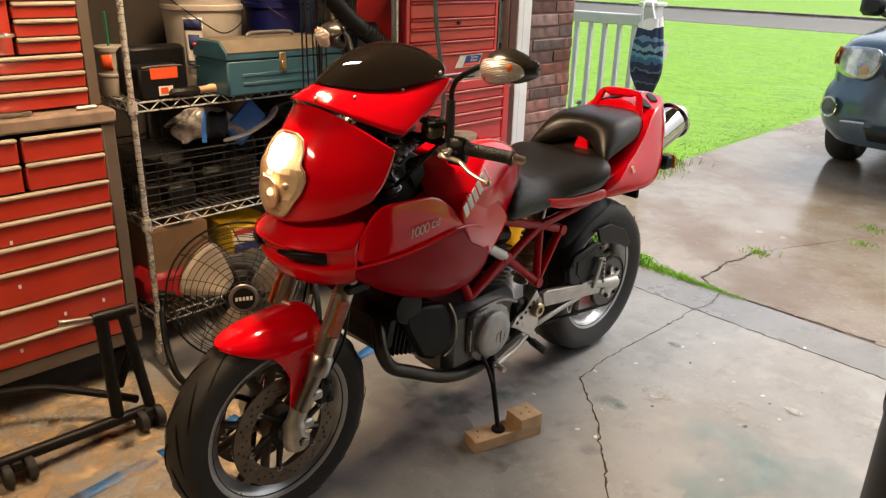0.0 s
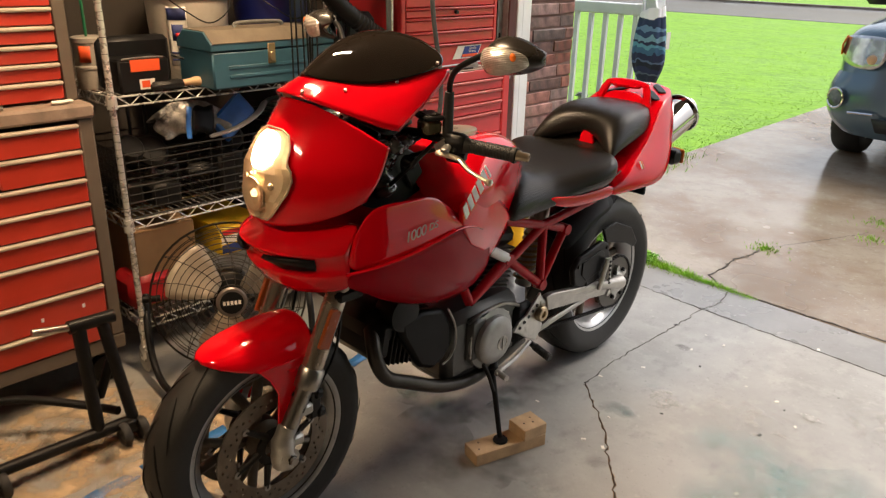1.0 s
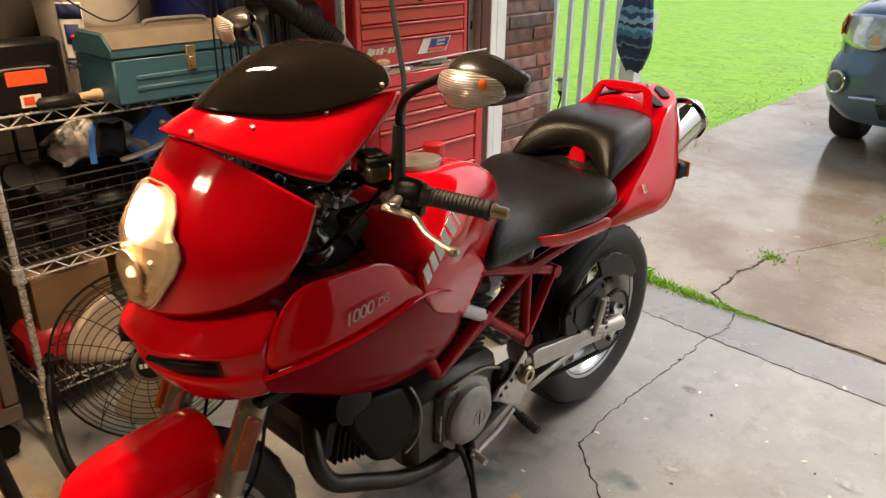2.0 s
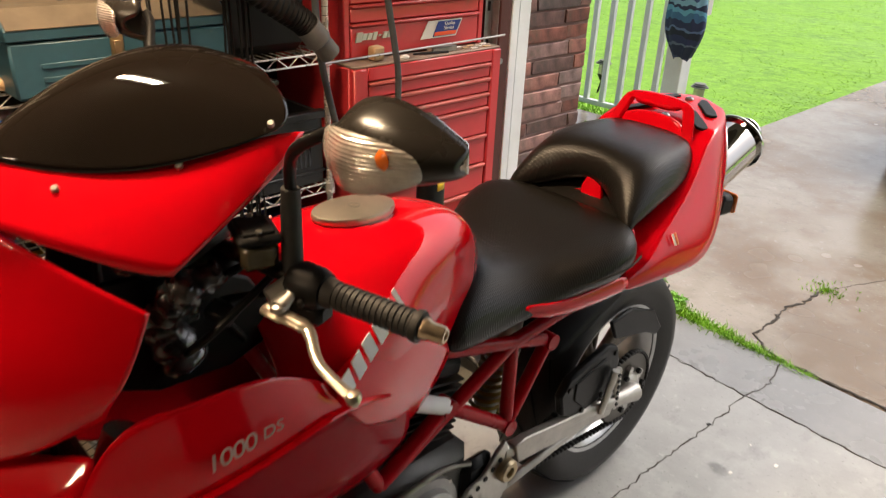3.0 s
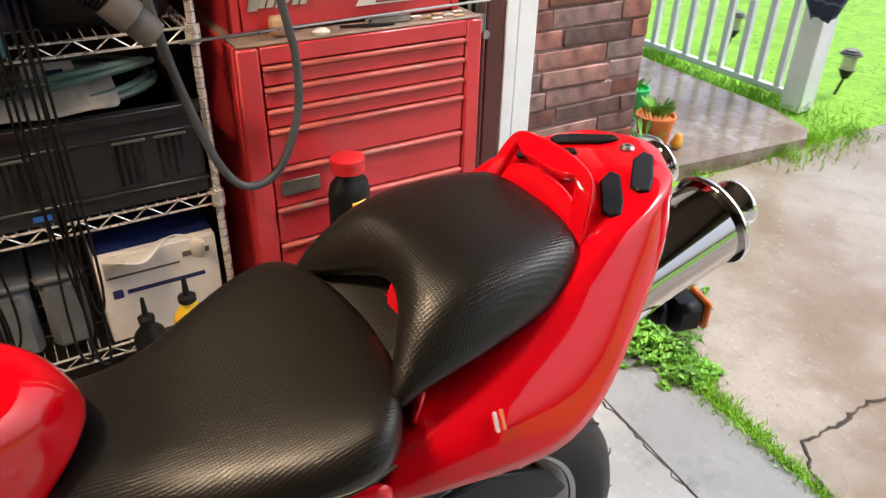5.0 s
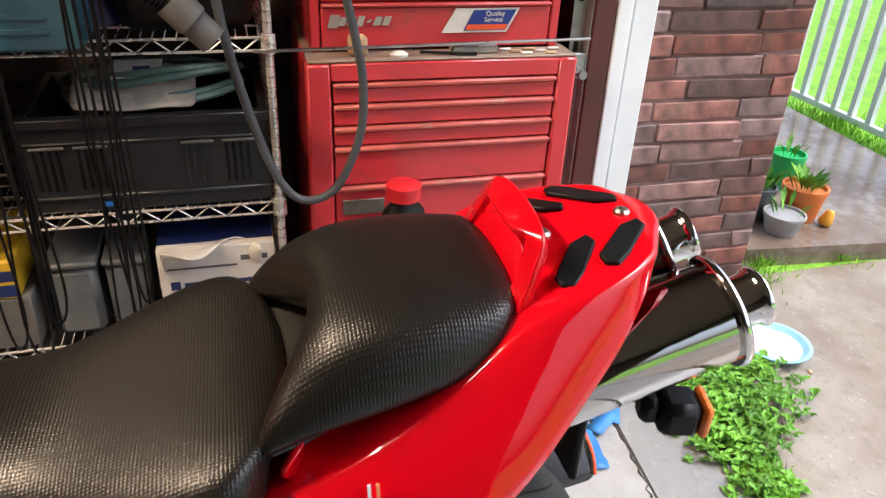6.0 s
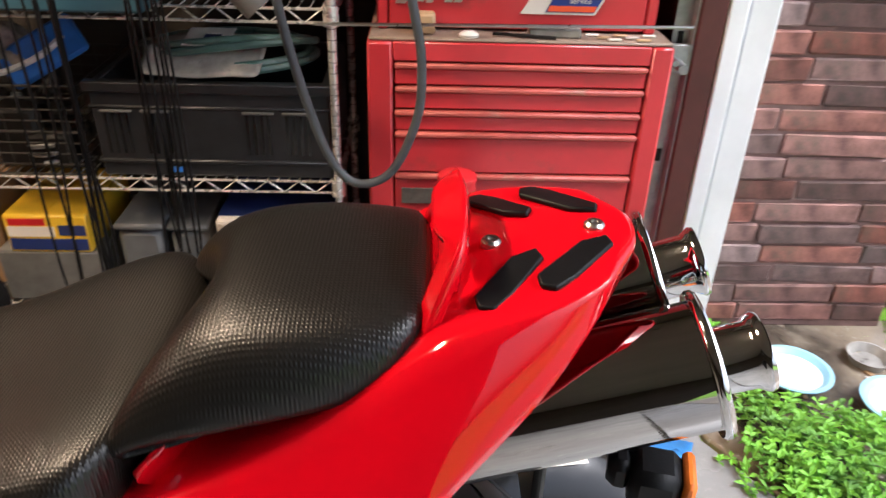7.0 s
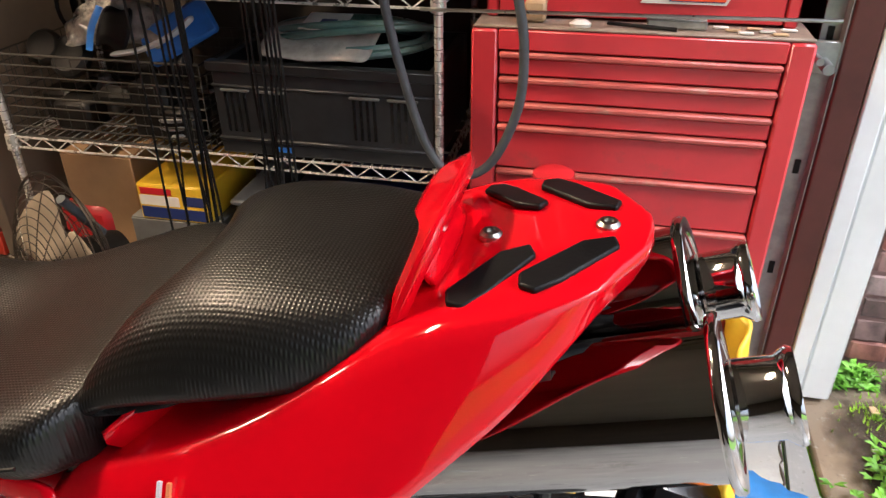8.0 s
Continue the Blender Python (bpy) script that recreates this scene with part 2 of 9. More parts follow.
def layered(name, base, rough, layers, bump=0.3, bscale=120, gloss=None):
    """A ground material: noise layers (scale, detail, from, to, colour, strength, stretch) over a base colour, with speckles and fine relief."""
    m = bpy.data.materials.new(name)
    m.use_nodes = True
    nt = m.node_tree
    n, link = nt.nodes, nt.links.new
    bs = n["Principled BSDF"]
    co = n.new("ShaderNodeTexCoord")
    out = None
    for k, (sc, det, lo, hi, col, amount, stretch) in enumerate(layers):
        mp = n.new("ShaderNodeMapping")
        mp.inputs["Scale"].default_value, mp.inputs["Location"].default_value = (1, stretch, 1), (7.3 * k, 3.1 * k, 0)
        link(co.outputs["Object"], mp.inputs["Vector"])
        t = n.new("ShaderNodeTexNoise")
        t.inputs["Scale"].default_value, t.inputs["Detail"].default_value, t.inputs["Roughness"].default_value = sc, det, 0.65
        link(mp.outputs[0], t.inputs["Vector"])
        r = n.new("ShaderNodeMapRange")
        r.inputs["From Min"].default_value, r.inputs["From Max"].default_value, r.inputs["To Max"].default_value = lo, hi, amount
        link(t.outputs["Fac"], r.inputs["Value"])
        x = n.new("ShaderNodeMix")
        x.data_type = "RGBA"
        link(r.outputs["Result"], x.inputs["Factor"])
        if out is None:
            x.inputs["A"].default_value = (*base, 1)
        else:
            link(out, x.inputs["A"])
        x.inputs["B"].default_value = (*col, 1)
        out = x.outputs["Result"]
        if k == 0:
            g = n.new("ShaderNodeMapRange")
            g.inputs["From Min"].default_value, g.inputs["From Max"].default_value = 0.35, 0.65
            g.inputs["To Min"].default_value, g.inputs["To Max"].default_value = rough
            link(t.outputs["Fac"], g.inputs["Value"])
            link(g.outputs["Result"], bs.inputs["Roughness"])
    link(out, bs.inputs["Base Color"])
    t = n.new("ShaderNodeTexNoise")
    t.inputs["Scale"].default_value, t.inputs["Detail"].default_value = bscale, 4
    link(co.outputs["Object"], t.inputs["Vector"])
    bp = n.new("ShaderNodeBump")
    bp.inputs["Strength"].default_value, bp.inputs["Distance"].default_value = bump, 0.002
    link(t.outputs["Fac"], bp.inputs["Height"])
    link(bp.outputs["Normal"], bs.inputs["Normal"])
    return m


CONCRETE = layered("garage_concrete", (0.315, 0.31, 0.295), (0.30, 0.55), [
    (1.7, 6, 0.40, 0.66, (0.22, 0.215, 0.205), 0.9, 1.0), (5.0, 7, 0.52, 0.70, (0.37, 0.365, 0.345), 0.75, 1.0), (11.0, 8, 0.56, 0.72, (0.15, 0.145, 0.14), 0.6, 0.6),
    (34.0, 6, 0.60, 0.70, (0.42, 0.41, 0.38), 0.5, 1.0), (90.0, 3, 0.64, 0.70, (0.10, 0.095, 0.09), 0.55, 1.0), (3.0, 5, 0.62, 0.74, (0.16, 0.21, 0.20), 0.5, 1.0)], 0.22, 140)
DAMP = layered("damp_apron_concrete", (0.235, 0.232, 0.228), (0.14, 0.42), [
    (1.5, 6, 0.42, 0.64, (0.18, 0.176, 0.17), 0.9, 1.0), (5.0, 7, 0.52, 0.70, (0.29, 0.285, 0.27), 0.6, 1.0), (14.0, 8, 0.56, 0.72, (0.13, 0.12, 0.11), 0.5, 0.6), (60.0, 4, 0.60, 0.70, (0.34, 0.33, 0.31), 0.4, 1.0)], 0.2, 140)
DRIVE = layered("wet_driveway_concrete", (0.275, 0.232, 0.178), (0.05, 0.34), [
    (0.55, 4, 0.40, 0.58, (0.165, 0.108, 0.060), 0.95, 1.0), (1.3, 5, 0.48, 0.64, (0.33, 0.295, 0.24), 0.7, 1.0), (3.5, 7, 0.52, 0.70, (0.19, 0.145, 0.10), 0.55, 1.0), (12.0, 8, 0.55, 0.70, (0.15, 0.118, 0.085), 0.45, 1.0),
    (40.0, 6, 0.60, 0.70, (0.44, 0.42, 0.37), 0.45, 1.0), (110.0, 3, 0.60, 0.68, (0.10, 0.085, 0.07), 0.5, 1.0)], 0.16, 150)
PORCH = layered("rain_wet_porch_concrete", (0.25, 0.20, 0.16), (0.03, 0.22), [(1.8, 7, 0.44, 0.58, (0.145, 0.10, 0.07), 0.9, 1.0), (6.0, 8, 0.52, 0.64, (0.33, 0.29, 0.24), 0.7, 1.0), (22.0, 6, 0.54, 0.66, (0.10, 0.075, 0.055), 0.6, 1.0)], 0.12, 60)
ROAD = mat("wet_road", (0.10, 0.10, 0.105), 0.14, var=0.2, scale=0.6, rvar=0.1)
LAWN = layered("lawn_grass_sheet", (0.14, 0.315, 0.010), (0.75, 0.9), [(0.7, 5, 0.40, 0.66, (0.175, 0.37, 0.012), 0.8, 1.0), (2.2, 8, 0.46, 0.60, (0.085, 0.215, 0.006), 0.75, 1.0), (9.0, 9, 0.46, 0.60, (0.21, 0.43, 0.018), 0.85, 1.0), (30.0, 8, 0.46, 0.62, (0.085, 0.21, 0.006), 0.55, 1.0), (75.0, 4, 0.52, 0.60, (0.26, 0.47, 0.03), 0.7, 1.0)], 0.9, 60)
BLADE = mat("grass_blade", (0.19, 0.40, 0.016), 0.6, var=0.25, scale=3.0, col2=(0.27, 0.52, 0.025))
WEED = mat("weed_leaf", (0.09, 0.25, 0.015), 0.6, var=0.35, scale=9.0, col2=(0.17, 0.40, 0.03))
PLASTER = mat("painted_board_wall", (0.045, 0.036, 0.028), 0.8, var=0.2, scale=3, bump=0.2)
CEIL = mat("ceiling_board", (0.18, 0.165, 0.145), 0.85, var=0.08, scale=2)
TRIM = mat("white_trim_paint", (0.82, 0.84, 0.85), 0.45, var=0.07, scale=4, bump=0.1, bscale=60, stain=(0.5, 0.48, 0.44), stain_scale=6, stain_amount=0.36)
JAMB = mat("red_brown_jamb_paint", (0.085, 0.022, 0.018), 0.5, var=0.2, scale=8, bump=0.2, bscale=60)
BRICK = mat("brown_red_brick", (0.160, 0.070, 0.056), 0.66, var=0.4, scale=14, col2=(0.235, 0.102, 0.080), bump=0.7, bscale=60, island=0.5, stain=(0.10, 0.085, 0.06), stain_scale=5, stain_amount=0.46)
MORTAR = mat("brick_mortar", (0.18, 0.105, 0.092), 0.85, var=0.2, scale=20, bump=0.5, bscale=120)
GALV = mat("galvanised_steel", (0.32, 0.33, 0.33), 0.45, 0.7, var=0.2, scale=25)
WIRE = mat("chrome_wire", (0.74, 0.73, 0.70), 0.28, 0.65, var=0.15, scale=30)
CRACK = mat("crack_dirt", (0.035, 0.026, 0.018), 0.95, var=0.4, scale=30)
CRACK_RUST = mat("crack_edge", (0.20, 0.12, 0.065), 0.9, var=0.4, scale=40)
TAPE = mat("blue_tape", (0.03, 0.16, 0.42), 0.55, var=0.25, scale=12)

# ---- ground, floor and walls ----
DOOR_Y = 2.44
bm = B()
n = 40
rows = []
for j in range(n + 1):
    y = -60 + 460 * (j / n) ** 2
    rows.append([(-250 + 500 * i / n, y, -0.03) for i in range(n + 1)])
net(bm, rows)
ground = solo("ground", bm, LAWN, "bright green mown lawn wet from rain", "lawn", kind="structure")

bm = B()
prism(bm, [(-1.5, -4.2), (4.6, -4.2), (4.6, 1.95), (1.0, 2.108), (0.2, 2.150), (-1.5, 2.30)], pose(0, 0, -0.06), 0.12)
floor = solo("floor", bm, CONCRETE, "worn grey concrete garage floor with stains", "floor", kind="structure")
bm = B()
prism(bm, [(-1.25, 2.290), (0.2, 2.160), (1.0, 2.118), (4.6, 1.960), (4.6, 2.25), (1.0, 2.402), (0.1, 2.450), (-0.3, 2.470), (-0.5, 2.430), (-0.70, 2.302), (-1.25, 2.302)], pose(0, 0, -0.066), 0.12)
apron = solo("apron", bm, DAMP, "damp grey concrete strip along the garage threshold", "concrete strip", kind="structure")
drive = thing("driveway", "rain-wet concrete driveway in stained slabs", "driveway", kind="structure")
for poly in ([(-1.26, 2.318), (-0.72, 2.318), (-0.51, 2.446), (-0.3, 2.486), (0.1, 2.466), (1.0, 2.416), (4.6, 2.264), (4.6, 12.0), (-1.2, 12.0), (-1.26, 5.0)], [(-1.2, 12.015), (4.6, 12.015), (4.6, 22.38), (-1.15, 22.38)]):
    bm = B()
    prism(bm, poly, pose(0, 0, -0.076), 0.128)
    part("slab", bm, DRIVE, drive, bevel=0.008)
bm = B()
span(bm, (-120, 22.4, -0.05), (120, 31, -0.02), 0.004)
road = solo("road", bm, ROAD, "wet grey asphalt street beyond the lawn", "road", kind="structure")
for y0 in (31.0,):
    bm = B()
    span(bm, (-120, y0, -0.1), (120, y0 + 0.3, 0.05), 0.02)
    solo("kerb", bm, DRIVE, "pale concrete street kerb", "kerb", kind="structure")

# walls that close the garage
def wall(name, lo, hi, material, label):
    bm = B()
    span(bm, lo, hi, 0.002)
    return solo(name, bm, material, label, "wall", kind="structure")


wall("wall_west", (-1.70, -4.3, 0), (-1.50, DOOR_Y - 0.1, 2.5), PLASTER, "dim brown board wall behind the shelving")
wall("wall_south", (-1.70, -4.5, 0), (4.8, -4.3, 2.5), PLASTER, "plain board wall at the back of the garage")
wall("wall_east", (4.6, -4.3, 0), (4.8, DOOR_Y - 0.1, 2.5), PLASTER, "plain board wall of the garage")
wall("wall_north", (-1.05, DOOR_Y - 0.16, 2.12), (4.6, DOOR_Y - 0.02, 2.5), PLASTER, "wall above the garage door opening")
bm = B()
span(bm, (-1.75, -4.5, 2.5), (4.8, DOOR_Y + 0.35, 2.62))
ceiling = solo("ceiling", bm, CEIL, "plain pale garage ceiling", "ceiling", kind="structure")

# door jamb: steel track, red-brown post, white trim
track = thing("door_track", "grey galvanised steel garage door track with slots", "door track")
bm = B()
span(bm, (-1.072, 2.158, 0.02), (-1.070, 2.200, 2.3), 0.0005)
span(bm, (-1.070, 2.197, 0.02), (-1.036, 2.200, 2.3), 0.0005)
part("channel", bm, GALV, track)
for z in (0.35, 0.62, 0.92, 1.06, 1.30):
    bm = B()
    span(bm, (-1.0695, 2.170, z), (-1.0675, 2.184, z + 0.035), 0.0008)
    part("slot", bm, BLACK, track, "dark slot")
bm = B()
span(bm, (-1.055, 2.14, 0.86), (-1.04, 2.205, 0.93), 0.003)
part("bracket", bm, GALV, track, "steel roller bracket")
for y, z, r in ((2.15, 0.90, 0.008), (2.17, 0.885, 0.012)):
    bm = B()
    rod(bm, (-1.05, y, z), (-0.985, y, z), r)
    part("pin", bm, GALV, track)
bm = B()
span(bm, (-1.5, 2.202, 0.0), (-1.03, 2.265, 2.5), 0.004)
solo("door_jamb", bm, JAMB, "dark red-brown painted timber door jamb", "door jamb", kind="structure")
bm = B()
span(bm, (-1.45, 2.267, 0.0), (-1.028, 2.312, 2.5), 0.004)
span(bm, (-1.45, 2.314, 0.0), (-1.034, 2.39, 2.5), 0.006)
solo("trim_white", bm, TRIM, "white painted timber door trim", "door trim", kind="structure")

# porch slab and brick pier
BX = -1.22
bm = B()
prism(bm, [(-6, 3.16), (-1.34, 3.16), (-1.24, 4.30), (-1.32, 4.42), (-1.6, 4.50), (-6, 4.66)], pose(0, 0, -0.02), 0.14)
porch = solo("porch", bm, PORCH, "wet concrete porch slab with painted edge", "porch", kind="structure")

# ---- the motorcycle: x to its left, y to its rear, z up ----
bike = thing("motorcycle", "glossy red sport touring motorcycle on its side stand", "motorcycle", (0, 0, 0))
bike.matrix_basis = pose(0, 0, 0, 0, 0.8, -0.35)
WB = 1.478


def tyre_profile(R, w, rim):
    return [(rim - 0.012, -w * 0.36), (rim + 0.004, -w * 0.40), (rim + (R - rim) * 0.42, -w * 0.5), (R - (R - rim) * 0.30, -w * 0.475), (R - (R - rim) * 0.10, -w * 0.33),
            (R - (R - rim) * 0.015, -w * 0.14), (R, 0), (R - (R - rim) * 0.015, w * 0.14), (R - (R - rim) * 0.10, w * 0.33), (R - (R - rim) * 0.30, w * 0.475),
            (rim + (R - rim) * 0.42, w * 0.5), (rim + 0.004, w * 0.40), (rim - 0.012, w * 0.36)]


def tread(bm, R, w, at, n, reach, lift):
    """Shallow curved grooves, as dark strips sunk flush on the tread."""
    for i in range(n):
        for s in (-1, 1):
            a0 = i * math.tau / n + (0.5 * math.tau / n if s < 0 else 0)
            pts = []
            for k in range(7):
                u = k / 6
                x = s * w * (0.08 + 0.34 * u)
                r = R - lift * (x / (w * 0.42)) ** 2 + 0.0006
                a = a0 + reach * u ** 1.4
                pts.append((at[0] + x, at[1] + r * math.cos(a), at[2] + r * math.sin(a)))
            sweep(bm, pts, [0.0012, 0.0022, 0.0026, 0.0028, 0.0026, 0.002, 0.001], 5, flat=0.5)


def wheel(name, at, R, w, rim, spoke_mat):
    wob = new(name)
    wob.parent, wob.location = bike, at
    bm = B()
    lathe(bm, tyre_profile(R, w, rim), axis="x", seg=72, close=True)
    ty = part("tyre", bm, RUBBER, wob, "scuffed black road tyre", angle=60)
    bm = B()
    tread(bm, R, w, (0, 0, 0), 16, 0.42, 0.1 * (R - rim) + 0.004)
    part("groove", bm, BLACK, ty)
    bm = B()
    h = w * 0.37
    lathe(bm, [(rim + 0.006, -h - 0.004), (rim + 0.006, -h + 0.004), (rim - 0.012, -h + 0.010), (rim - 0.022, -h + 0.02), (rim - 0.026, 0), (rim - 0.022, h - 0.02),
               (rim - 0.012, h - 0.010), (rim + 0.006, h - 0.004), (rim + 0.006, h + 0.004), (rim - 0.006, h + 0.003), (rim - 0.020, h - 0.012), (rim - 0.036, h * 0.45),
               (rim - 0.036, -h * 0.45), (rim - 0.020, -h + 0.012), (rim - 0.006, -h - 0.003)], axis="x", seg=72, close=True)
    part("rim", bm, RIM, wob, "silver alloy rim", angle=50)
    return wob


FW = wheel("front_wheel", (0, 0, 0.298), 0.298, 0.120, 0.216, SPOKE)
RW = wheel("rear_wheel", (0.0, WB, 0.316), 0.316, 0.182, 0.216, SPOKE)


def spokes(parent, n, r0, r1, w, x, th):
    for i in range(n):
        a = math.tau * i / n + 0.5
        for s in (-1, 1):
            bm = B()
            p = Vector((0, math.cos(a) * r0, math.sin(a) * r0))
            b = a + s * 0.24
            q = Vector((0, math.cos(b) * r1, math.sin(b) * r1))
            mid = p.lerp(q, 0.45) + Vector((0, math.cos(a) * 0.012, math.sin(a) * 0.012))
            sweep(bm, curve([p + Vector((x, 0, 0)), mid + Vector((x * 0.7, 0, 0)), q], 5), [w * 1.25] + [w] * 9 + [w * 1.2], 10, flat=th)
            part("spoke", bm, SPOKE, parent, "dark bronze alloy spoke")
    bm = B()
    lathe(bm, [(0.0, -0.05), (0.026, -0.05), (0.034, -0.03), (0.052, -0.018), (0.052, 0.018), (0.034, 0.03), (0.026, 0.05), (0.0, 0.05)], axis="x", seg=28)
    part("hub", bm, SPOKE, parent)


spokes(FW, 5, 0.045, 0.19, 0.0135, 0.0, 0.8)
spokes(RW, 5, 0.05, 0.19, 0.015, 0.0, 1.0)


def brake_disc(parent, x, r0, r1, th, name="brake_disc"):
    """A drilled ring: cells left out of a fine polar grid are its holes."""
    bm = B()
    n, rings = 120, 9
    gone = set()
    for i in range(n):
        k = i % 8
        if k in (0, 4):
            gone.add((i, 2 if k == 0 else 6))
        if k in (2, 6):
            gone.add((i, 4))
    front = {}
    for s in (-1, 1):
        for j in range(rings + 1):
            r = r0 + (r1 - r0) * j / rings
            for i in range(n):
                a = math.tau * i / n
                front[s, i, j] = bm.verts.new((x + s * th / 2, r * math.cos(a), r * math.sin(a)))
    for i in range(n):
        for j in range(rings):
            k = (i + 1) % n
            if (i, j) in gone:
                for a, b in (((i, j), (k, j)), ((k, j), (k, j + 1)), ((k, j + 1), (i, j + 1)), ((i, j + 1), (i, j))):
                    bm.faces.new([front[-1, a[0], a[1]], front[-1, b[0], b[1]], front[1, b[0], b[1]], front[1, a[0], a[1]]])
            else:
                for s in (-1, 1):
                    bm.faces.new([front[s, i, j], front[s, k, j], front[s, k, j + 1], front[s, i, j + 1]])
        for j in (0, rings):
            bm.faces.new([front[-1, i, j], front[-1, (i + 1) % n, j], front[1, (i + 1) % n, j], front[1, i, j]])
    return part(name, bm, DISC, parent, "drilled steel brake disc with brownish heat tint")


for x in (-0.063, 0.063):
    brake_disc(FW, x, 0.112, 0.160, 0.005)
    for i in range(6):
        a = math.tau * i / 6
        bm = B()
        rod(bm, (x, 0.045 * math.cos(a), 0.045 * math.sin(a)), (x, 0.115 * math.cos(a + 0.25), 0.115 * math.sin(a + 0.25)), 0.010, 8, 0.007)
        part("disc_arm", bm, DARK, FW)
    bm = B()
    lathe(bm, [(0.03, -0.004), (0.052, -0.004), (0.052, 0.004), (0.03, 0.004)], (x, 0, 0), "x", 24, close=True)
    part("disc_carrier", bm, DARK, FW)
    for i in range(6):
        a = math.tau * i / 6 + 0.25
        bm = B()
        lathe(bm, [(0, -0.006), (0.009, -0.006), (0.009, 0.006), (0, 0.006)], (x, 0.113 * math.cos(a), 0.113 * math.sin(a)), "x", 12)
        part("rivet", bm, STEEL, FW)
bm = B()
rod(bm, (0.02, -0.09, -0.155), (0.055, -0.082, -0.142), 0.004)
part("valve", bm, BLACK, FW)

# fork
for s in (-1, 1):
    x = 0.108 * s
    leg = new("fork_leg")
    leg.parent = bike
    foot, low, up = Vector((x, -0.005, 0.335)), Vector((x, 0.082, 0.49)), Vector((x, 0.245, 0.84))
    bm = B()
    rod(bm, low + (up - low) * -0.02, up, 0.0275, 20)
    part("outer_tube", bm, FORK, leg, "brownish metallic fork tube")
    bm = B()
    d = (up - low).normalized()
    lathe(bm, [(0.022, -0.012), (0.031, -0.012), (0.033, 0.0), (0.033, 0.035), (0.029, 0.042), (0.022, 0.042)], m=Matrix.Translation(low - d * 0.02) @ d.to_track_quat("Z", "Y").to_matrix().to_4x4(), seg=24)
    part("collar", bm, STEEL, leg)
    bm = B()
    rod(bm, foot, low, 0.0215, 18)
    part("inner_tube", bm, STEEL, leg, "bright steel fork slider")
    bm = B()
    sweep(bm, curve([(x, 0.012, 0.375), (x, -0.004, 0.34), (x, -0.004, 0.30), (x * 0.98, 0.0, 0.272)], 4), [0.024] * 4 + [0.029] * 4 + [0.033] * 4 + [0.024], 14)
    rod(bm, (x - 0.024 * s, 0, 0.298), (x + 0.024 * s, 0, 0.298), 0.026, 20)
    cbox(bm, (0.022, 0.055, 0.03), (x - 0.012 * s, 0.035, 0.315), 0.006)
    cbox(bm, (0.022, 0.05, 0.03), (x - 0.012 * s, 0.068, 0.39), 0.006)
    part("axle_clamp", bm, ALU, leg, "cast alloy axle clamp")
    bm = B()
    lathe(bm, [(0, 0), (0.013, 0), (0.013, 0.014), (0.009, 0.016), (0.009, 0.006), (0, 0.006)], m=Matrix.Translation((x + 0.02 * s, 0, 0.298)) @ pose(0, 0, 0, 0, 90 * s, 0), seg=6)
    part("axle_nut", bm, DARK, leg)
    bm = B()
    m = Matrix.Translation((x + 0.028 * s, 0.135, 0.605)) @ d.to_track_quat("Z", "Y").to_matrix().to_4x4()
    cbox(bm, (0.012, 0.035, 0.10), (0, 0.012, 0), 0.004, Matrix.Translation((0, 0, 0)) @ m)
    part("reflector", bm, REFLECTOR, leg, "amber brown side reflector")
    # caliper
    bm = B()
    for i, (yy, zz, sx, sy, sz) in enumerate(((0.112, 0.38, 0.05, 0.04, 0.085), (0.128, 0.352, 0.062, 0.03, 0.03), (0.122, 0.408, 0.062, 0.03, 0.03))):
        cbox(bm, (sx, sy, sz), (x - 0.045 * s, yy, zz), 0.008)
    part("caliper", bm, DARK, leg, "dark cast brake caliper")
    bm = B()
    sweep(bm, curve([(x - 0.03 * s, 0.125, 0.42), (x - 0.01 * s, 0.17, 0.52), (x - 0.02 * s, 0.20, 0.66), (x * 0.5, 0.2, 0.76)], 5), 0.004, 6)
    part("brake_hose", bm, BLACK, leg)
bm = B()
rod(bm, (-0.15, 0, 0.298), (0.15, 0, 0.298), 0.011)
part("front_axle", bm, STEEL, bike)
bm = B()
span(bm, (-0.14, 0.15, 0.66), (0.14, 0.24, 0.70), 0.012)
part("lower_fork_clamp", bm, DARK, bike)

# front mudguard
rows = []
for y, w, top, low in ((-.148, .012, .577, .571), (-.134, .046, .586, .566), (-.092, .078, .600, .553), (-.032, .092, .612, .532), (.031, .097, .620, .513), (.084, .098, .620, .510), (.110, .094, .614, .526)):
    rows.append([(w * u, y + 0.010 * (y > 0.1) * (1 - u), top - (top - low) * f) for u, f in ((0, 0), (.42, .06), (.74, .20), (.97, .62), (1.0, 1.0))])
bm = B()
crease(net(bm, both(rows)), 9, (0, 8), (0, 6), 0.6)
guard = part("front_mudguard", bm, RED, bike, "glossy red front mudguard with a pointed beak", sub=2, solid=0.004)
for s in (-1, 1):
    bm = B()
    m = Matrix(((0, 0, s, 0.093 * s), (1, 0, 0, 0), (0, 1, 0, 0), (0, 0, 0, 1)))
    prism(bm, [(-.050, .545), (.098, .540), (.092, .50), (.075, .455), (.045, .40), (.030, .352), (.004, .362), (-.006, .376), (.000, .465), (-.020, .508)], m, 0.006)
    part("stay", bm, RED, guard, "red mudguard side plate", bevel=0.002)
    for y, z in ((0.040, 0.45), (0.028, 0.40)):
        bm = B()
        lathe(bm, [(0, 0), (0.007, 0), (0.007, 0.004), (0, 0.004)], m=Matrix.Translation((0.099 * s, y, z)) @ pose(0, 0, 0, 0, 90 * s, 0), seg=12)
        part("bolt", bm, BLACK, guard)

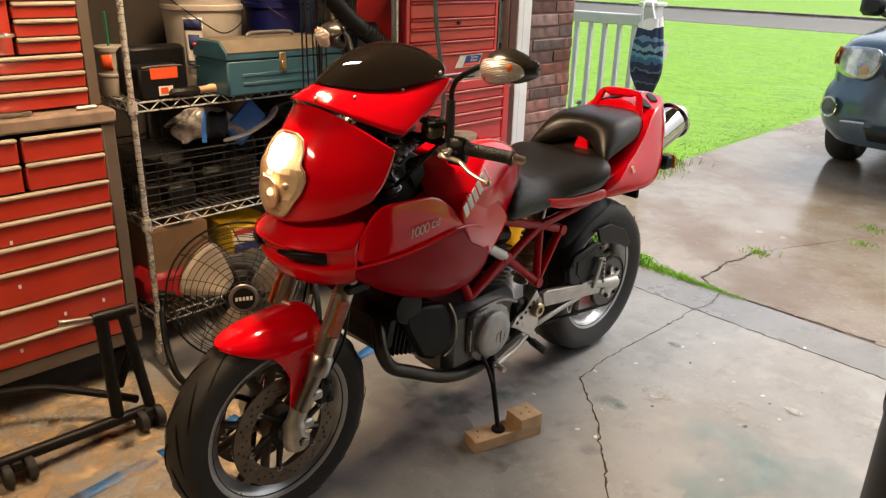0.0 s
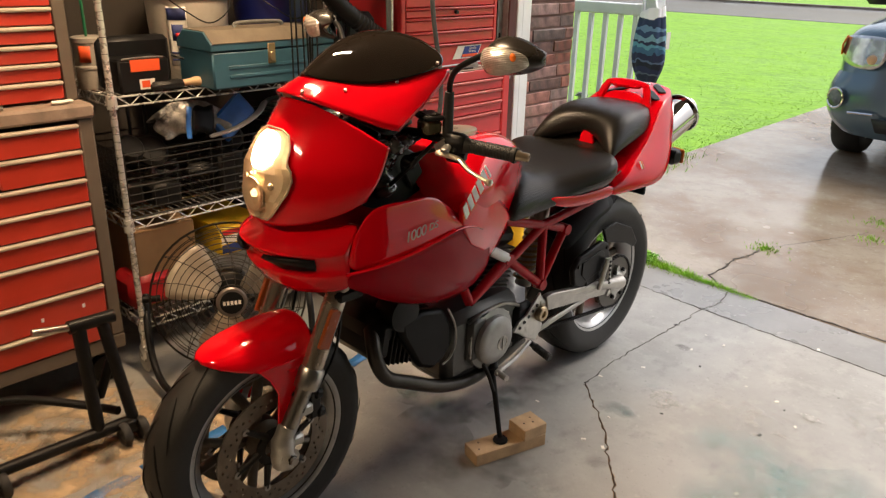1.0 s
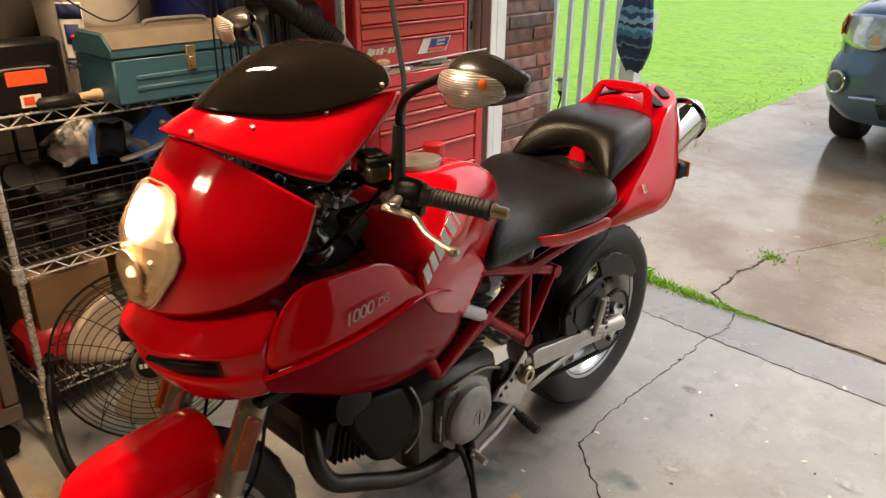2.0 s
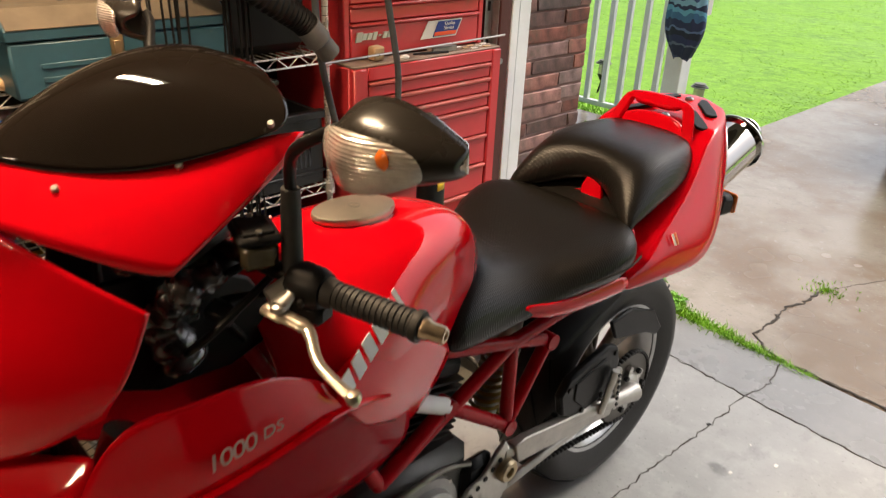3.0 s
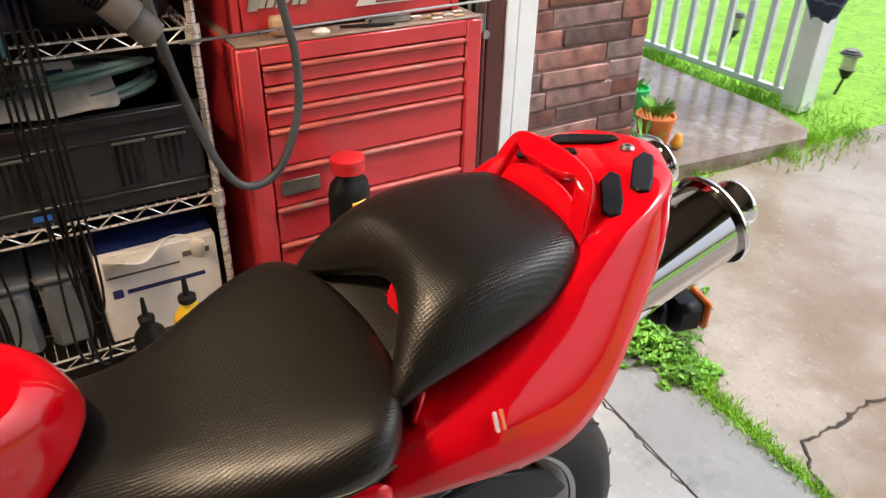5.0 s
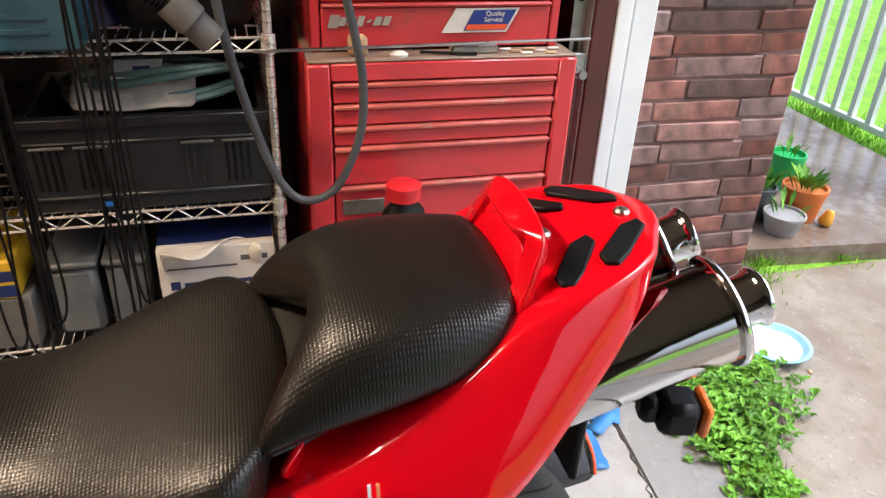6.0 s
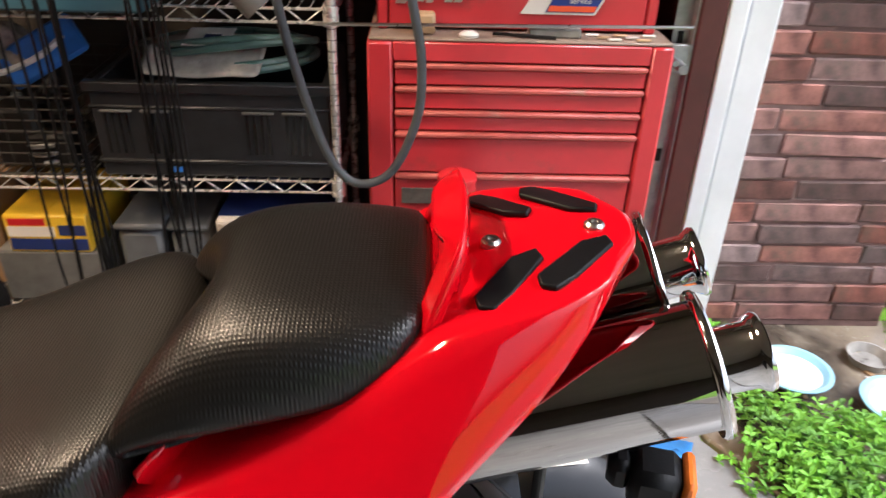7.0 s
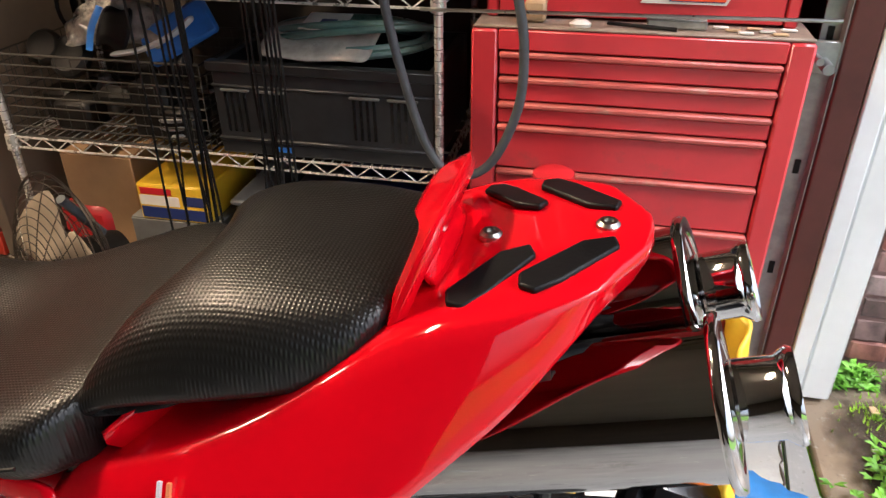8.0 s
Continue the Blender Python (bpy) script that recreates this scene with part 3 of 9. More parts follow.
# headlamp cowl
COWL = [
    [(0, .142, 1.140), (.06, .150, 1.137), (.12, .182, 1.112), (.165, .222, 1.078), (.196, .262, 1.045)],
    [(0, .098, 1.090), (.06, .112, 1.086), (.125, .152, 1.060), (.172, .196, 1.030), (.200, .246, 1.010)],
    [(0, .048, 1.000), (.07, .060, 1.000), (.13, .102, .985), (.177, .157, .970), (.202, .222, .970)],
    [(0, .034, .930), (.065, .048, .930), (.125, .088, .924), (.171, .148, .926), (.192, .206, .945)],
    [(0, .036, .868), (.06, .050, .869), (.115, .090, .880), (.158, .145, .898), (.182, .204, .926)],
]
bm = B()
crease(net(bm, both(COWL)), 9, (0, 8), (0, 4), 0.75)
cowl = part("headlamp_cowl", bm, RED, bike, "glossy red headlamp fairing", sub=3, solid=0.005)


def on_cowl(x, z):
    """The y of the cowl's skin at x and z, from its two nearest slices."""
    ax = abs(x)

    def across(row):
        for p, q in zip(row, row[1:]):
            if ax <= q[0]:
                f = (ax - p[0]) / (q[0] - p[0])
                return p[1] + (q[1] - p[1]) * f, p[2] + (q[2] - p[2]) * f
        return row[-1][1], row[-1][2]
    ys = [across(r) for r in COWL]
    for a, b in zip(ys, ys[1:]):
        if a[1] >= z >= b[1]:
            f = (a[1] - z) / (a[1] - b[1])
            return a[0] + (b[0] - a[0]) * f
    return ys[0][0] if z > ys[0][1] else ys[-1][0]


def lamp_half(z):
    """Half the headlamp's width at the height z."""
    pts = [(1.080, 0.030), (1.070, 0.052), (1.045, 0.068), (1.014, 0.074), (1.000, 0.088), (0.982, 0.093), (0.95, 0.085), (0.915, 0.065), (0.895, 0.050), (0.882, 0.034)]
    for (z0, w0), (z1, w1) in zip(pts, pts[1:]):
        if z0 >= z >= z1:
            return w0 + (w1 - w0) * (z0 - z) / (z0 - z1)
    return 0.030


def lamp_net(z0, z1, inset, off, n=18):
    rows = []
    for j in range(n + 1):
        z = z0 + (z1 - z0) * j / n
        w = max(0.004, lamp_half(z) - inset)
        rows.append([(w * u, on_cowl(w * u, z) - off * (1 - 0.3 * u * u), z) for u in (-1, -0.85, -0.6, -0.3, 0, 0.3, 0.6, 0.85, 1)])
    return rows


clear = bpy.data.materials.new("lamp_glass")
clear.use_nodes = True
for key, val in (("Base Color", (1, 0.98, 0.95, 1)), ("Roughness", 0.02), ("Transmission Weight", 1.0), ("IOR", 1.12)):
    clear.node_tree.nodes["Principled BSDF"].inputs[key].default_value = val
LIT = mat("lamp_reflector", (0.66, 0.50, 0.33), 0.34, 0.6, var=0.08, scale=30, rvar=0.05)
head = new("headlamp")
head.parent = bike
bm = B()
edge = [1.080 - 0.198 * k / 20 for k in range(21)]
ring = [(lamp_half(z), z) for z in edge] + [(-lamp_half(z), z) for z in edge[::-1]]
sweep(bm, [(x, on_cowl(x, z) - 0.007, z) for x, z in ring], 0.0024, 8, closed=True)
part("lamp_rim", bm, mat("pale_lamp_rim", (0.50, 0.36, 0.28), 0.2, 0.2), head, "thin pale lamp rim")
rr = random.Random(17)
rows = [[(x, y - (0.0 if abs(x) > 0.9 * lamp_half(z) else rr.uniform(-0.0006, 0.0045)), z) for x, y, z in row] for row in lamp_net(1.078, 0.885, 0.001, 0.0055, 13)]
bm = B()
net(bm, rows)
part("reflector_bowl", bm, LIT, head, "faceted golden reflector", angle=4)
bm = B()
rows = []
for j in range(13):
    z = 1.036 + 0.039 * math.cos(math.pi * (j + 0.35) / 12.7)
    w = min(lamp_half(z) - 0.008, 0.044 * (1 - ((z - 1.036) / 0.0405) ** 2) ** 0.5)
    rows.append([(w * u, on_cowl(w * u, z) - 0.0105, z) for u in (-1, -0.6, -0.3, 0, 0.3, 0.6, 1)])
net(bm, rows)
part("low_beam", bm, LAMP_ON, head, "lit low beam")
bm = B()
lathe(bm, [(0.006, 0.004), (0.026, -0.004), (0.036, -0.010), (0.040, -0.010), (0.040, -0.006), (0.028, 0.002), (0.010, 0.008)], (0, on_cowl(0, 0.94) - 0.004, 0.940), "y", 28, close=True)
part("high_beam_bowl", bm, LIT, head, "unlit high beam reflector")
for x, z in ((.030, .918), (-.034, .925), (.046, .962), (-.044, .968)):
    bm = B()
    lathe(bm, [(0, -0.007), (0.006, -0.005), (0.009, 0.0), (0.007, 0.004), (0, 0.005)], (x, on_cowl(x, z) - 0.007, z), "y", 12)
    part("reflector_boss", bm, LIT, head)
bm = B()
lathe(bm, [(0, -0.006), (0.007, -0.004), (0.010, 0.004), (0, 0.006)], (0.0, on_cowl(0, 0.94) - 0.009, 0.940), "y", 20)
part("small_bulb", bm, glow("side_light_glow", (1.0, 0.62, 0.30), 1.5), head, "dimly lit position lamp")
bm = B()
net(bm, lamp_net(1.079, 0.883, -0.001, 0.016))
g = part("lamp_glass", bm, clear, head, "clear lamp cover", sub=1)
g.visible_shadow = False
spot = new("headlamp_beam", bpy.data.lights.new("headlamp_beam", "SPOT"))
spot.data.energy, spot.data.spot_size, spot.data.spot_blend, spot.data.color, spot.data.shadow_soft_size = 90, radians(80), 0.6, (1.0, 0.80, 0.55), 0.04
spot.matrix_world = look((0.0, 0.02, 1.045), (0.0, -3.0, 0.35))

bulb = new("headlamp_bulb_light", bpy.data.lights.new("headlamp_bulb_light", "POINT"))
bulb.data.energy, bulb.data.color, bulb.data.shadow_soft_size = 0.02, (1.0, 0.72, 0.42), 0.004
bulb.location = (0.0, on_cowl(0, 0.985) - 0.0125, 0.985)
# upper fairing with its smoked screen
UPPER = [
    [(0, .118, 1.158), (.050, .128, 1.155), (.100, .165, 1.135), (.145, .215, 1.110), (.178, .262, 1.086), (.192, .295, 1.078)],
    [(0, .150, 1.178), (.050, .168, 1.172), (.095, .215, 1.155), (.140, .275, 1.140), (.176, .335, 1.125), (.186, .365, 1.118)],
    [(0, .188, 1.192), (.048, .206, 1.186), (.088, .262, 1.172), (.132, .340, 1.172), (.168, .425, 1.183), (.172, .470, 1.174)],
    [(0, .206, 1.198), (.044, .222, 1.192), (.080, .282, 1.178), (.124, .362, 1.178), (.157, .445, 1.202), (.158, .490, 1.196)],
]
bm = B()
crease(net(bm, both(UPPER)), 11, (0, 10), (0, 3), 0.6)
upper = part("upper_fairing", bm, RED, bike, "glossy red upper fairing", sub=2, solid=0.005)
SCREEN = [
    [(0, .172, 1.190), (.042, .188, 1.185), (.082, .240, 1.173), (.126, .315, 1.174), (.153, .400, 1.192), (.160, .466, 1.206)],
    [(0, .235, 1.238), (.042, .250, 1.233), (.080, .304, 1.225), (.116, .372, 1.225), (.138, .432, 1.226), (.148, .476, 1.222)],
    [(0, .340, 1.277), (.040, .348, 1.273), (.076, .378, 1.264), (.104, .424, 1.253), (.120, .460, 1.242), (.127, .484, 1.233)],
    [(0, .440, 1.279), (.034, .443, 1.277), (.062, .451, 1.270), (.084, .466, 1.259), (.097, .478, 1.248), (.103, .488, 1.240)],
    [(0, .500, 1.254), (.026, .500, 1.254), (.048, .499, 1.252), (.068, .496, 1.249), (.078, .494, 1.246), (.084, .491, 1.244)],
]
bm = B()
net(bm, both(SCREEN))
screen = part("windscreen", bm, GLASS, bike, "dark smoked windscreen", sub=3, solid=0.003)
for x, y, z in ((0.045, 0.138, 1.160), (0.089, 0.223, 1.161), (0.131, 0.342, 1.174), (0.161, 0.443, 1.212)):
    for s in (-1, 1):
        bm = B()
        lathe(bm, [(0, -0.004), (0.0042, -0.004), (0.0042, 0.0015), (0.003, 0.0025), (0, 0.0025)], m=Matrix.Translation((x * s, y, z + 0.003)) @ pose(0, 0, 0, 25, 35 * s, 0), seg=12)
        part("screw", bm, ALU, upper, "bright screw")
# black inner shell in the gap under the screen
bm = B()
net(bm, both([[(0, .160, 1.146), (.07, .180, 1.138), (.13, .235, 1.10), (.17, .29, 1.05)], [(0, .23, 1.17), (.06, .26, 1.16), (.11, .34, 1.13), (.14, .38, 1.08)], [(0, .33, 1.16), (.05, .35, 1.15), (.09, .40, 1.11), (.11, .42, 1.06)]]))
part("inner_shell", bm, BLACK, bike, "matt black inner fairing", sub=2, solid=0.004)
bm = B()
cbox(bm, (0.20, 0.05, 0.10), (0, 0.36, 1.11), 0.02, Matrix.Identity(4))
lathe(bm, [(0, -0.02), (0.045, -0.02), (0.05, 0.01), (0.045, 0.02), (0, 0.018)], (0.03, 0.385, 1.13), "y", 24)
part("instrument_pod", bm, BLACK, bike, "black instrument pod")

# lower fairing: nose with intake, then the side panels
NOSE = [
    [(0, .095, .874), (.06, .102, .872), (.105, .128, .868), (.140, .165, .866), (.170, .195, .874)],
    [(0, .060, .848), (.065, .070, .847), (.115, .100, .844), (.150, .140, .844), (.180, .172, .852)],
    [(0, .008, .824), (.072, .020, .823), (.128, .057, .820), (.167, .099, .819), (.184, .150, .820)],
    [(0, .006, .814), (.074, .018, .814), (.129, .056, .812), (.168, .098, .811), (.184, .150, .813)],
    [(0, .026, .806), (.075, .036, .805), (.125, .070, .803), (.163, .105, .802), (.182, .152, .800)],
    [(0, .050, .772), (.075, .056, .771), (.125, .080, .769), (.160, .112, .768), (.180, .155, .770)],
    [(0, .018, .765), (.075, .030, .764), (.128, .060, .762), (.165, .100, .761), (.183, .150, .762)],
    [(0, .062, .705), (.070, .070, .708), (.120, .095, .712), (.155, .130, .715), (.176, .165, .722)],
]
bm = B()
net(bm, both(NOSE))
nose = part("nose_fairing", bm, RED, bike, "glossy red chin fairing with an air intake", sub=2, solid=0.004)
for s in (-1, 1):
    bm = B()
    net(bm, [[(s * .040, .016, .806), (s * .08, .030, .809), (s * .115, .056, .808), (s * .142, .084, .806)], [(s * .052, .040, .790), (s * .08, .048, .782), (s * .115, .070, .780), (s * .138, .092, .780)]])
    part("intake", bm, BLACK, nose, "black air intake slot", solid=0.01)
for s in (-1, 1):
    SIDE = [
        [(.184, .190, .885), (.193, .226, .916), (.200, .290, .910), (.204, .368, .912), (.199, .43, .890), (.186, .50, .835), (.168, .56, .800)],
        [(.187, .162, .845), (.197, .218, .865), (.204, .292, .875), (.208, .370, .878), (.204, .44, .860), (.191, .51, .815), (.174, .57, .782)],
        [(.184, .150, .805), (.200, .215, .818), (.210, .300, .824), (.214, .390, .832), (.210, .46, .828), (.198, .53, .800), (.182, .59, .772)],
        [(.182, .150, .765), (.198, .215, .770), (.209, .300, .778), (.214, .390, .792), (.212, .47, .802), (.200, .54, .790), (.186, .60, .765)],
    ]
    bm = B()
    net(bm, SIDE if s > 0 else flip(SIDE))
    side = part("side_fairing", bm, RED, bike, "glossy red side fairing", sub=2, solid=0.004)
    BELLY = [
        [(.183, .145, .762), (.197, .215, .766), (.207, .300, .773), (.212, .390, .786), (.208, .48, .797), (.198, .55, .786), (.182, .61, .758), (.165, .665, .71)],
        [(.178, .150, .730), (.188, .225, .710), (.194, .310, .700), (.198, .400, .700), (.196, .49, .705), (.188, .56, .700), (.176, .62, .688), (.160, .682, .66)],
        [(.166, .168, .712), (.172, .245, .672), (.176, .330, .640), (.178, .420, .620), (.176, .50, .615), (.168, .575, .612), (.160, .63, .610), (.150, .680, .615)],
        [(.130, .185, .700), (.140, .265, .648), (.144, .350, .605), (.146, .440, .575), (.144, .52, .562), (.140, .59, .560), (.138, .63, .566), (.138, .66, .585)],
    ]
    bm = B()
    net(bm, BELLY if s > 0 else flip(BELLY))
    part("belly_panel", bm, RED_SHADE, bike, "red lower fairing panel, its colour darkened for shade", sub=2, solid=0.004)
    bm = B()
    ridge = [(.186, .14, .764), (.203, .22, .768), (.213, .31, .776), (.217, .40, .790), (.214, .48, .801), (.203, .55, .790), (.187, .605, .765)]
    sweep(bm, curve([(x * s, y, z) for x, y, z in ridge], 5), 0.006, 8, flat=0.6)
    part("ridge", bm, RED, side, "raised red edge")
lettering("model_number", "1000", 0.040, SILVER_DECAL, bike, Matrix.Translation((0.2156, 0.330, 0.826)) @ pose(0, 0, 0, 90 + 5, -0, 90) @ pose(0, 0, 0, 0, 0, 7), 0.0006, 0.86, 0.12)
lettering("model_letters", "DS", 0.027, SILVER_DECAL, bike, Matrix.Translation((0.2172, 0.388, 0.834)) @ pose(0, 0, 0, 90 + 5, 2, 90) @ pose(0, 0, 0, 0, 0, 9), 0.0006, 0.95, 0.1)

# tank
TANK = [
    [(0, .445, .935), (.06, .445, .930), (.105, .445, .900), (.135, .445, .855), (.150, .445, .80)],
    [(0, .485, .964), (.07, .485, .958), (.120, .480, .926), (.160, .475, .870), (.172, .472, .78)],
    [(0, .56, .985), (.08, .56, .978), (.140, .55, .940), (.190, .535, .875), (.190, .53, .775)],
    [(0, .66, .988), (.085, .66, .980), (.145, .65, .942), (.192, .63, .870), (.186, .60, .765)],
    [(0, .77, .982), (.086, .765, .973), (.138, .74, .935), (.168, .70, .855), (.165, .645, .745)],
    [(0, .87, .962), (.080, .86, .950), (.122, .825, .905), (.145, .765, .835), (.150, .69, .725)],
    [(0, .935, .925), (.065, .92, .915), (.100, .875, .875), (.126, .805, .80), (.140, .715, .70)],
    [(0, .955, .87), (.058, .94, .86), (.090, .89, .825), (.116, .82, .76), (.132, .73, .68)],
]
bm = B()
crease(net(bm, both(TANK)), 9, (1, 7), (), 0.45)
tank = part("fuel_tank", bm, RED, bike, "glossy red fuel tank", sub=3, solid=0.005)
bm = B()
capm = Matrix.Translation((0.0, 0.685, 0.990)) @ pose(0, 0, 0, -2, 0, 0)
lathe(bm, [(0, -0.012), (0.074, -0.012), (0.078, -0.002), (0.076, 0.0035), (0.071, 0.005), (0, 0.0065)], m=capm, seg=48, sx=0.62)
cap = part("filler_cap", bm, mat("satin_cap", (0.55, 0.50, 0.43), 0.36, 0.8, var=0.1, scale=20), tank, "oval satin metal filler cap")
bm = B()
lathe(bm, [(0.008, 0.006), (0.010, 0.006), (0.010, 0.0072), (0.008, 0.0072)], m=capm, seg=32, close=True)
part("lock_ring", bm, STEEL, cap)
# side knee panels under the tank
for s in (-1, 1):
    KNEE = [
        [(.190, .50, .860), (.186, .57, .872), (.172, .66, .850), (.150, .745, .800), (.135, .80, .742)],
        [(.206, .50, .800), (.204, .56, .806), (.186, .64, .790), (.160, .715, .745), (.142, .765, .705)],
        [(.204, .53, .765), (.196, .575, .750), (.182, .63, .728), (.162, .68, .690), (.148, .715, .662)],
        [(.190, .56, .730), (.184, .59, .712), (.172, .635, .690), (.158, .67, .662), (.148, .69, .645)],
    ]
    bm = B()
    net(bm, KNEE if s > 0 else flip(KNEE))
    part("knee_panel", bm, RED, bike, "glossy red panel below the tank", sub=2, solid=0.004)
    # maker's mark as plain slanted bars
    for i in range(6):
        u = (i / 5) if i < 5 else 0.96
        p = Vector((0.203 - 0.037 * u, 0.512 + 0.126 * u, 0.842 + 0.076 * u))
        along = Vector((-0.037, 0.126, 0.076)).normalized()
        out = Vector((1.0 - 0.2 * u, 0.28, 0.18 + 0.36 * u))
        out = (out - along * out.dot(along)).normalized()
        up = out.cross(along)
        m = Matrix((along, up, out)).transposed().to_4x4()
        m.translation = p + out * 0.007
        if s < 0:
            m = Matrix.Diagonal((-1, 1, 1, 1)) @ m
        w = 0.021 if i < 5 else 0.008
        bm = B()
        prism(bm, [(-w / 2 - 0.004, -0.017), (w / 2 - 0.004, -0.017), (w / 2 + 0.004, 0.017), (-w / 2 + 0.004, 0.017)], m, 0.0024)
        part("mark_bar", bm, WHITE, tank, "white slanted bar")

# seats
RIDER = [
    [(0, .940, .848), (.055, .925, .845), (.092, .875, .832), (.124, .800, .806), (.137, .768, .756), (.130, .778, .700)],
    [(0, .968, .832), (.065, .958, .830), (.108, .915, .818), (.138, .850, .790), (.150, .822, .742), (.138, .826, .694)],
    [(0, 1.02, .814), (.085, 1.02, .813), (.126, 1.01, .800), (.148, .995, .765), (.152, .985, .732), (.138, .985, .720)],
    [(0, 1.10, .822), (.120, 1.10, .828), (.172, 1.10, .824), (.190, 1.09, .794), (.184, 1.085, .764), (.160, 1.085, .755)],
    [(0, 1.18, .840), (.150, 1.185, .850), (.208, 1.185, .848), (.226, 1.18, .812), (.208, 1.18, .765), (.175, 1.18, .748)],
    [(0, 1.255, .854), (.155, 1.250, .864), (.208, 1.242, .860), (.226, 1.235, .824), (.206, 1.235, .778), (.170, 1.235, .762)],
    [(0, 1.312, .858), (.110, 1.300, .862), (.164, 1.274, .858), (.192, 1.262, .828), (.182, 1.265, .790), (.15, 1.265, .77)],
    [(0, 1.322, .81), (.10, 1.308, .81), (.152, 1.282, .81), (.174, 1.272, .800), (.165, 1.274, .778), (.13, 1.275, .77)],
]
VINYL = bpy.data.materials.new("seat_ribbed_vinyl")
VINYL.use_nodes = True
nt = VINYL.node_tree
bs = nt.nodes["Principled BSDF"]
bs.inputs["Base Color"].default_value, bs.inputs["Roughness"].default_value = (0.012, 0.011, 0.010, 1), 0.30
bs.inputs["Specular IOR Level"].default_value = 0.38
co = nt.nodes.new("ShaderNodeTexCoord")
wv = nt.nodes.new("ShaderNodeTexWave")
wv.bands_direction, wv.inputs["Scale"].default_value, wv.inputs["Distortion"].default_value = "Y", 72, 0.3
wv2 = nt.nodes.new("ShaderNodeTexWave")
wv2.bands_direction, wv2.inputs["Scale"].default_value = "X", 72
ad = nt.nodes.new("ShaderNodeMath")
ad.operation = "MULTIPLY"
bp = nt.nodes.new("ShaderNodeBump")
bp.inputs["Strength"].default_value, bp.inputs["Distance"].default_value = 0.42, 0.001
for w in (wv, wv2):
    nt.links.new(co.outputs["Object"], w.inputs["Vector"])
nt.links.new(wv.outputs["Fac"], ad.inputs[0])
nt.links.new(wv2.outputs["Fac"], ad.inputs[1])
nt.links.new(ad.outputs[0], bp.inputs["Height"])
nt.links.new(bp.outputs["Normal"], bs.inputs["Normal"])
bm = B()
closed_ends(bm, both(RIDER))
seat = part("rider_seat", bm, VINYL, bike, "black ribbed vinyl rider seat", sub=2)
for s in (-1, 1):
    bm = B()
    sweep(bm, curve([(s * .084, .915, .803), (s * .116, .94, .784), (s * .146, 1.0, .772), (s * .190, 1.10, .785), (s * .226, 1.18, .808), (s * .224, 1.235, .820)], 6), 0.0022, 6)
    part("seam", bm, SEAT, seat)
PILLION = [
    [(0, 1.47, .895), (.040, 1.465, .890), (.080, 1.45, .878), (.115, 1.42, .860), (.128, 1.41, .846), (.118, 1.41, .841)],
    [(0, 1.362, .878), (.040, 1.350, .870), (.090, 1.310, .850), (.142, 1.272, .836), (.160, 1.270, .830), (.156, 1.29, .826)],
    [(0, 1.338, .910), (.056, 1.322, .902), (.112, 1.284, .882), (.154, 1.256, .856), (.172, 1.260, .844), (.165, 1.29, .832)],
    [(0, 1.343, .958), (.076, 1.326, .954), (.126, 1.300, .932), (.159, 1.281, .892), (.175, 1.288, .862), (.166, 1.31, .845)],
    [(0, 1.390, .979), (.106, 1.378, .977), (.149, 1.364, .957), (.170, 1.358, .912), (.176, 1.360, .880), (.163, 1.37, .862)],
    [(0, 1.49, .981), (.114, 1.485, .980), (.149, 1.475, .962), (.163, 1.47, .926), (.166, 1.468, .898), (.15, 1.468, .884)],
    [(0, 1.572, .980), (.098, 1.566, .978), (.130, 1.548, .962), (.143, 1.536, .928), (.145, 1.528, .906), (.134, 1.528, .895)],
    [(0, 1.594, .955), (.088, 1.588, .954), (.118, 1.568, .944), (.132, 1.552, .918), (.134, 1.542, .902), (.123, 1.542, .895)],
]
bm = B()
crease(closed_ends(bm, both(PILLION)), 11, (), (6,), 0.5)
pil = part("pillion_seat", bm, VINYL, bike, "black ribbed vinyl pillion seat", sub=2)

bm = B()
net(bm, both([[(0, 1.334, .80), (.06, 1.332, .80), (.11, 1.322, .80), (.168, 1.290, .79)], [(0, 1.336, .860), (.045, 1.334, .858), (.10, 1.314, .846), (.168, 1.280, .828)], [(0, 1.372, .862), (.045, 1.362, .858), (.092, 1.334, .848), (.165, 1.312, .836)]]))
bridge = part("seat_bridge", bm, RED, bike, "red body showing between the seats", sub=1, solid=0.006)
bm = B()
prism(bm, [(-.030, .850), (.030, .850), (.024, .884), (.012, .898), (-.016, .896), (-.026, .878)], Matrix(((1, 0, 0, 0.012), (0, 0, 1, 1.350), (0, 1, 0, 0), (0, 0, 0, 1))), 0.012)
part("seat_latch_post", bm, RED, bridge, "red post in the notch of the seat", bevel=0.003)

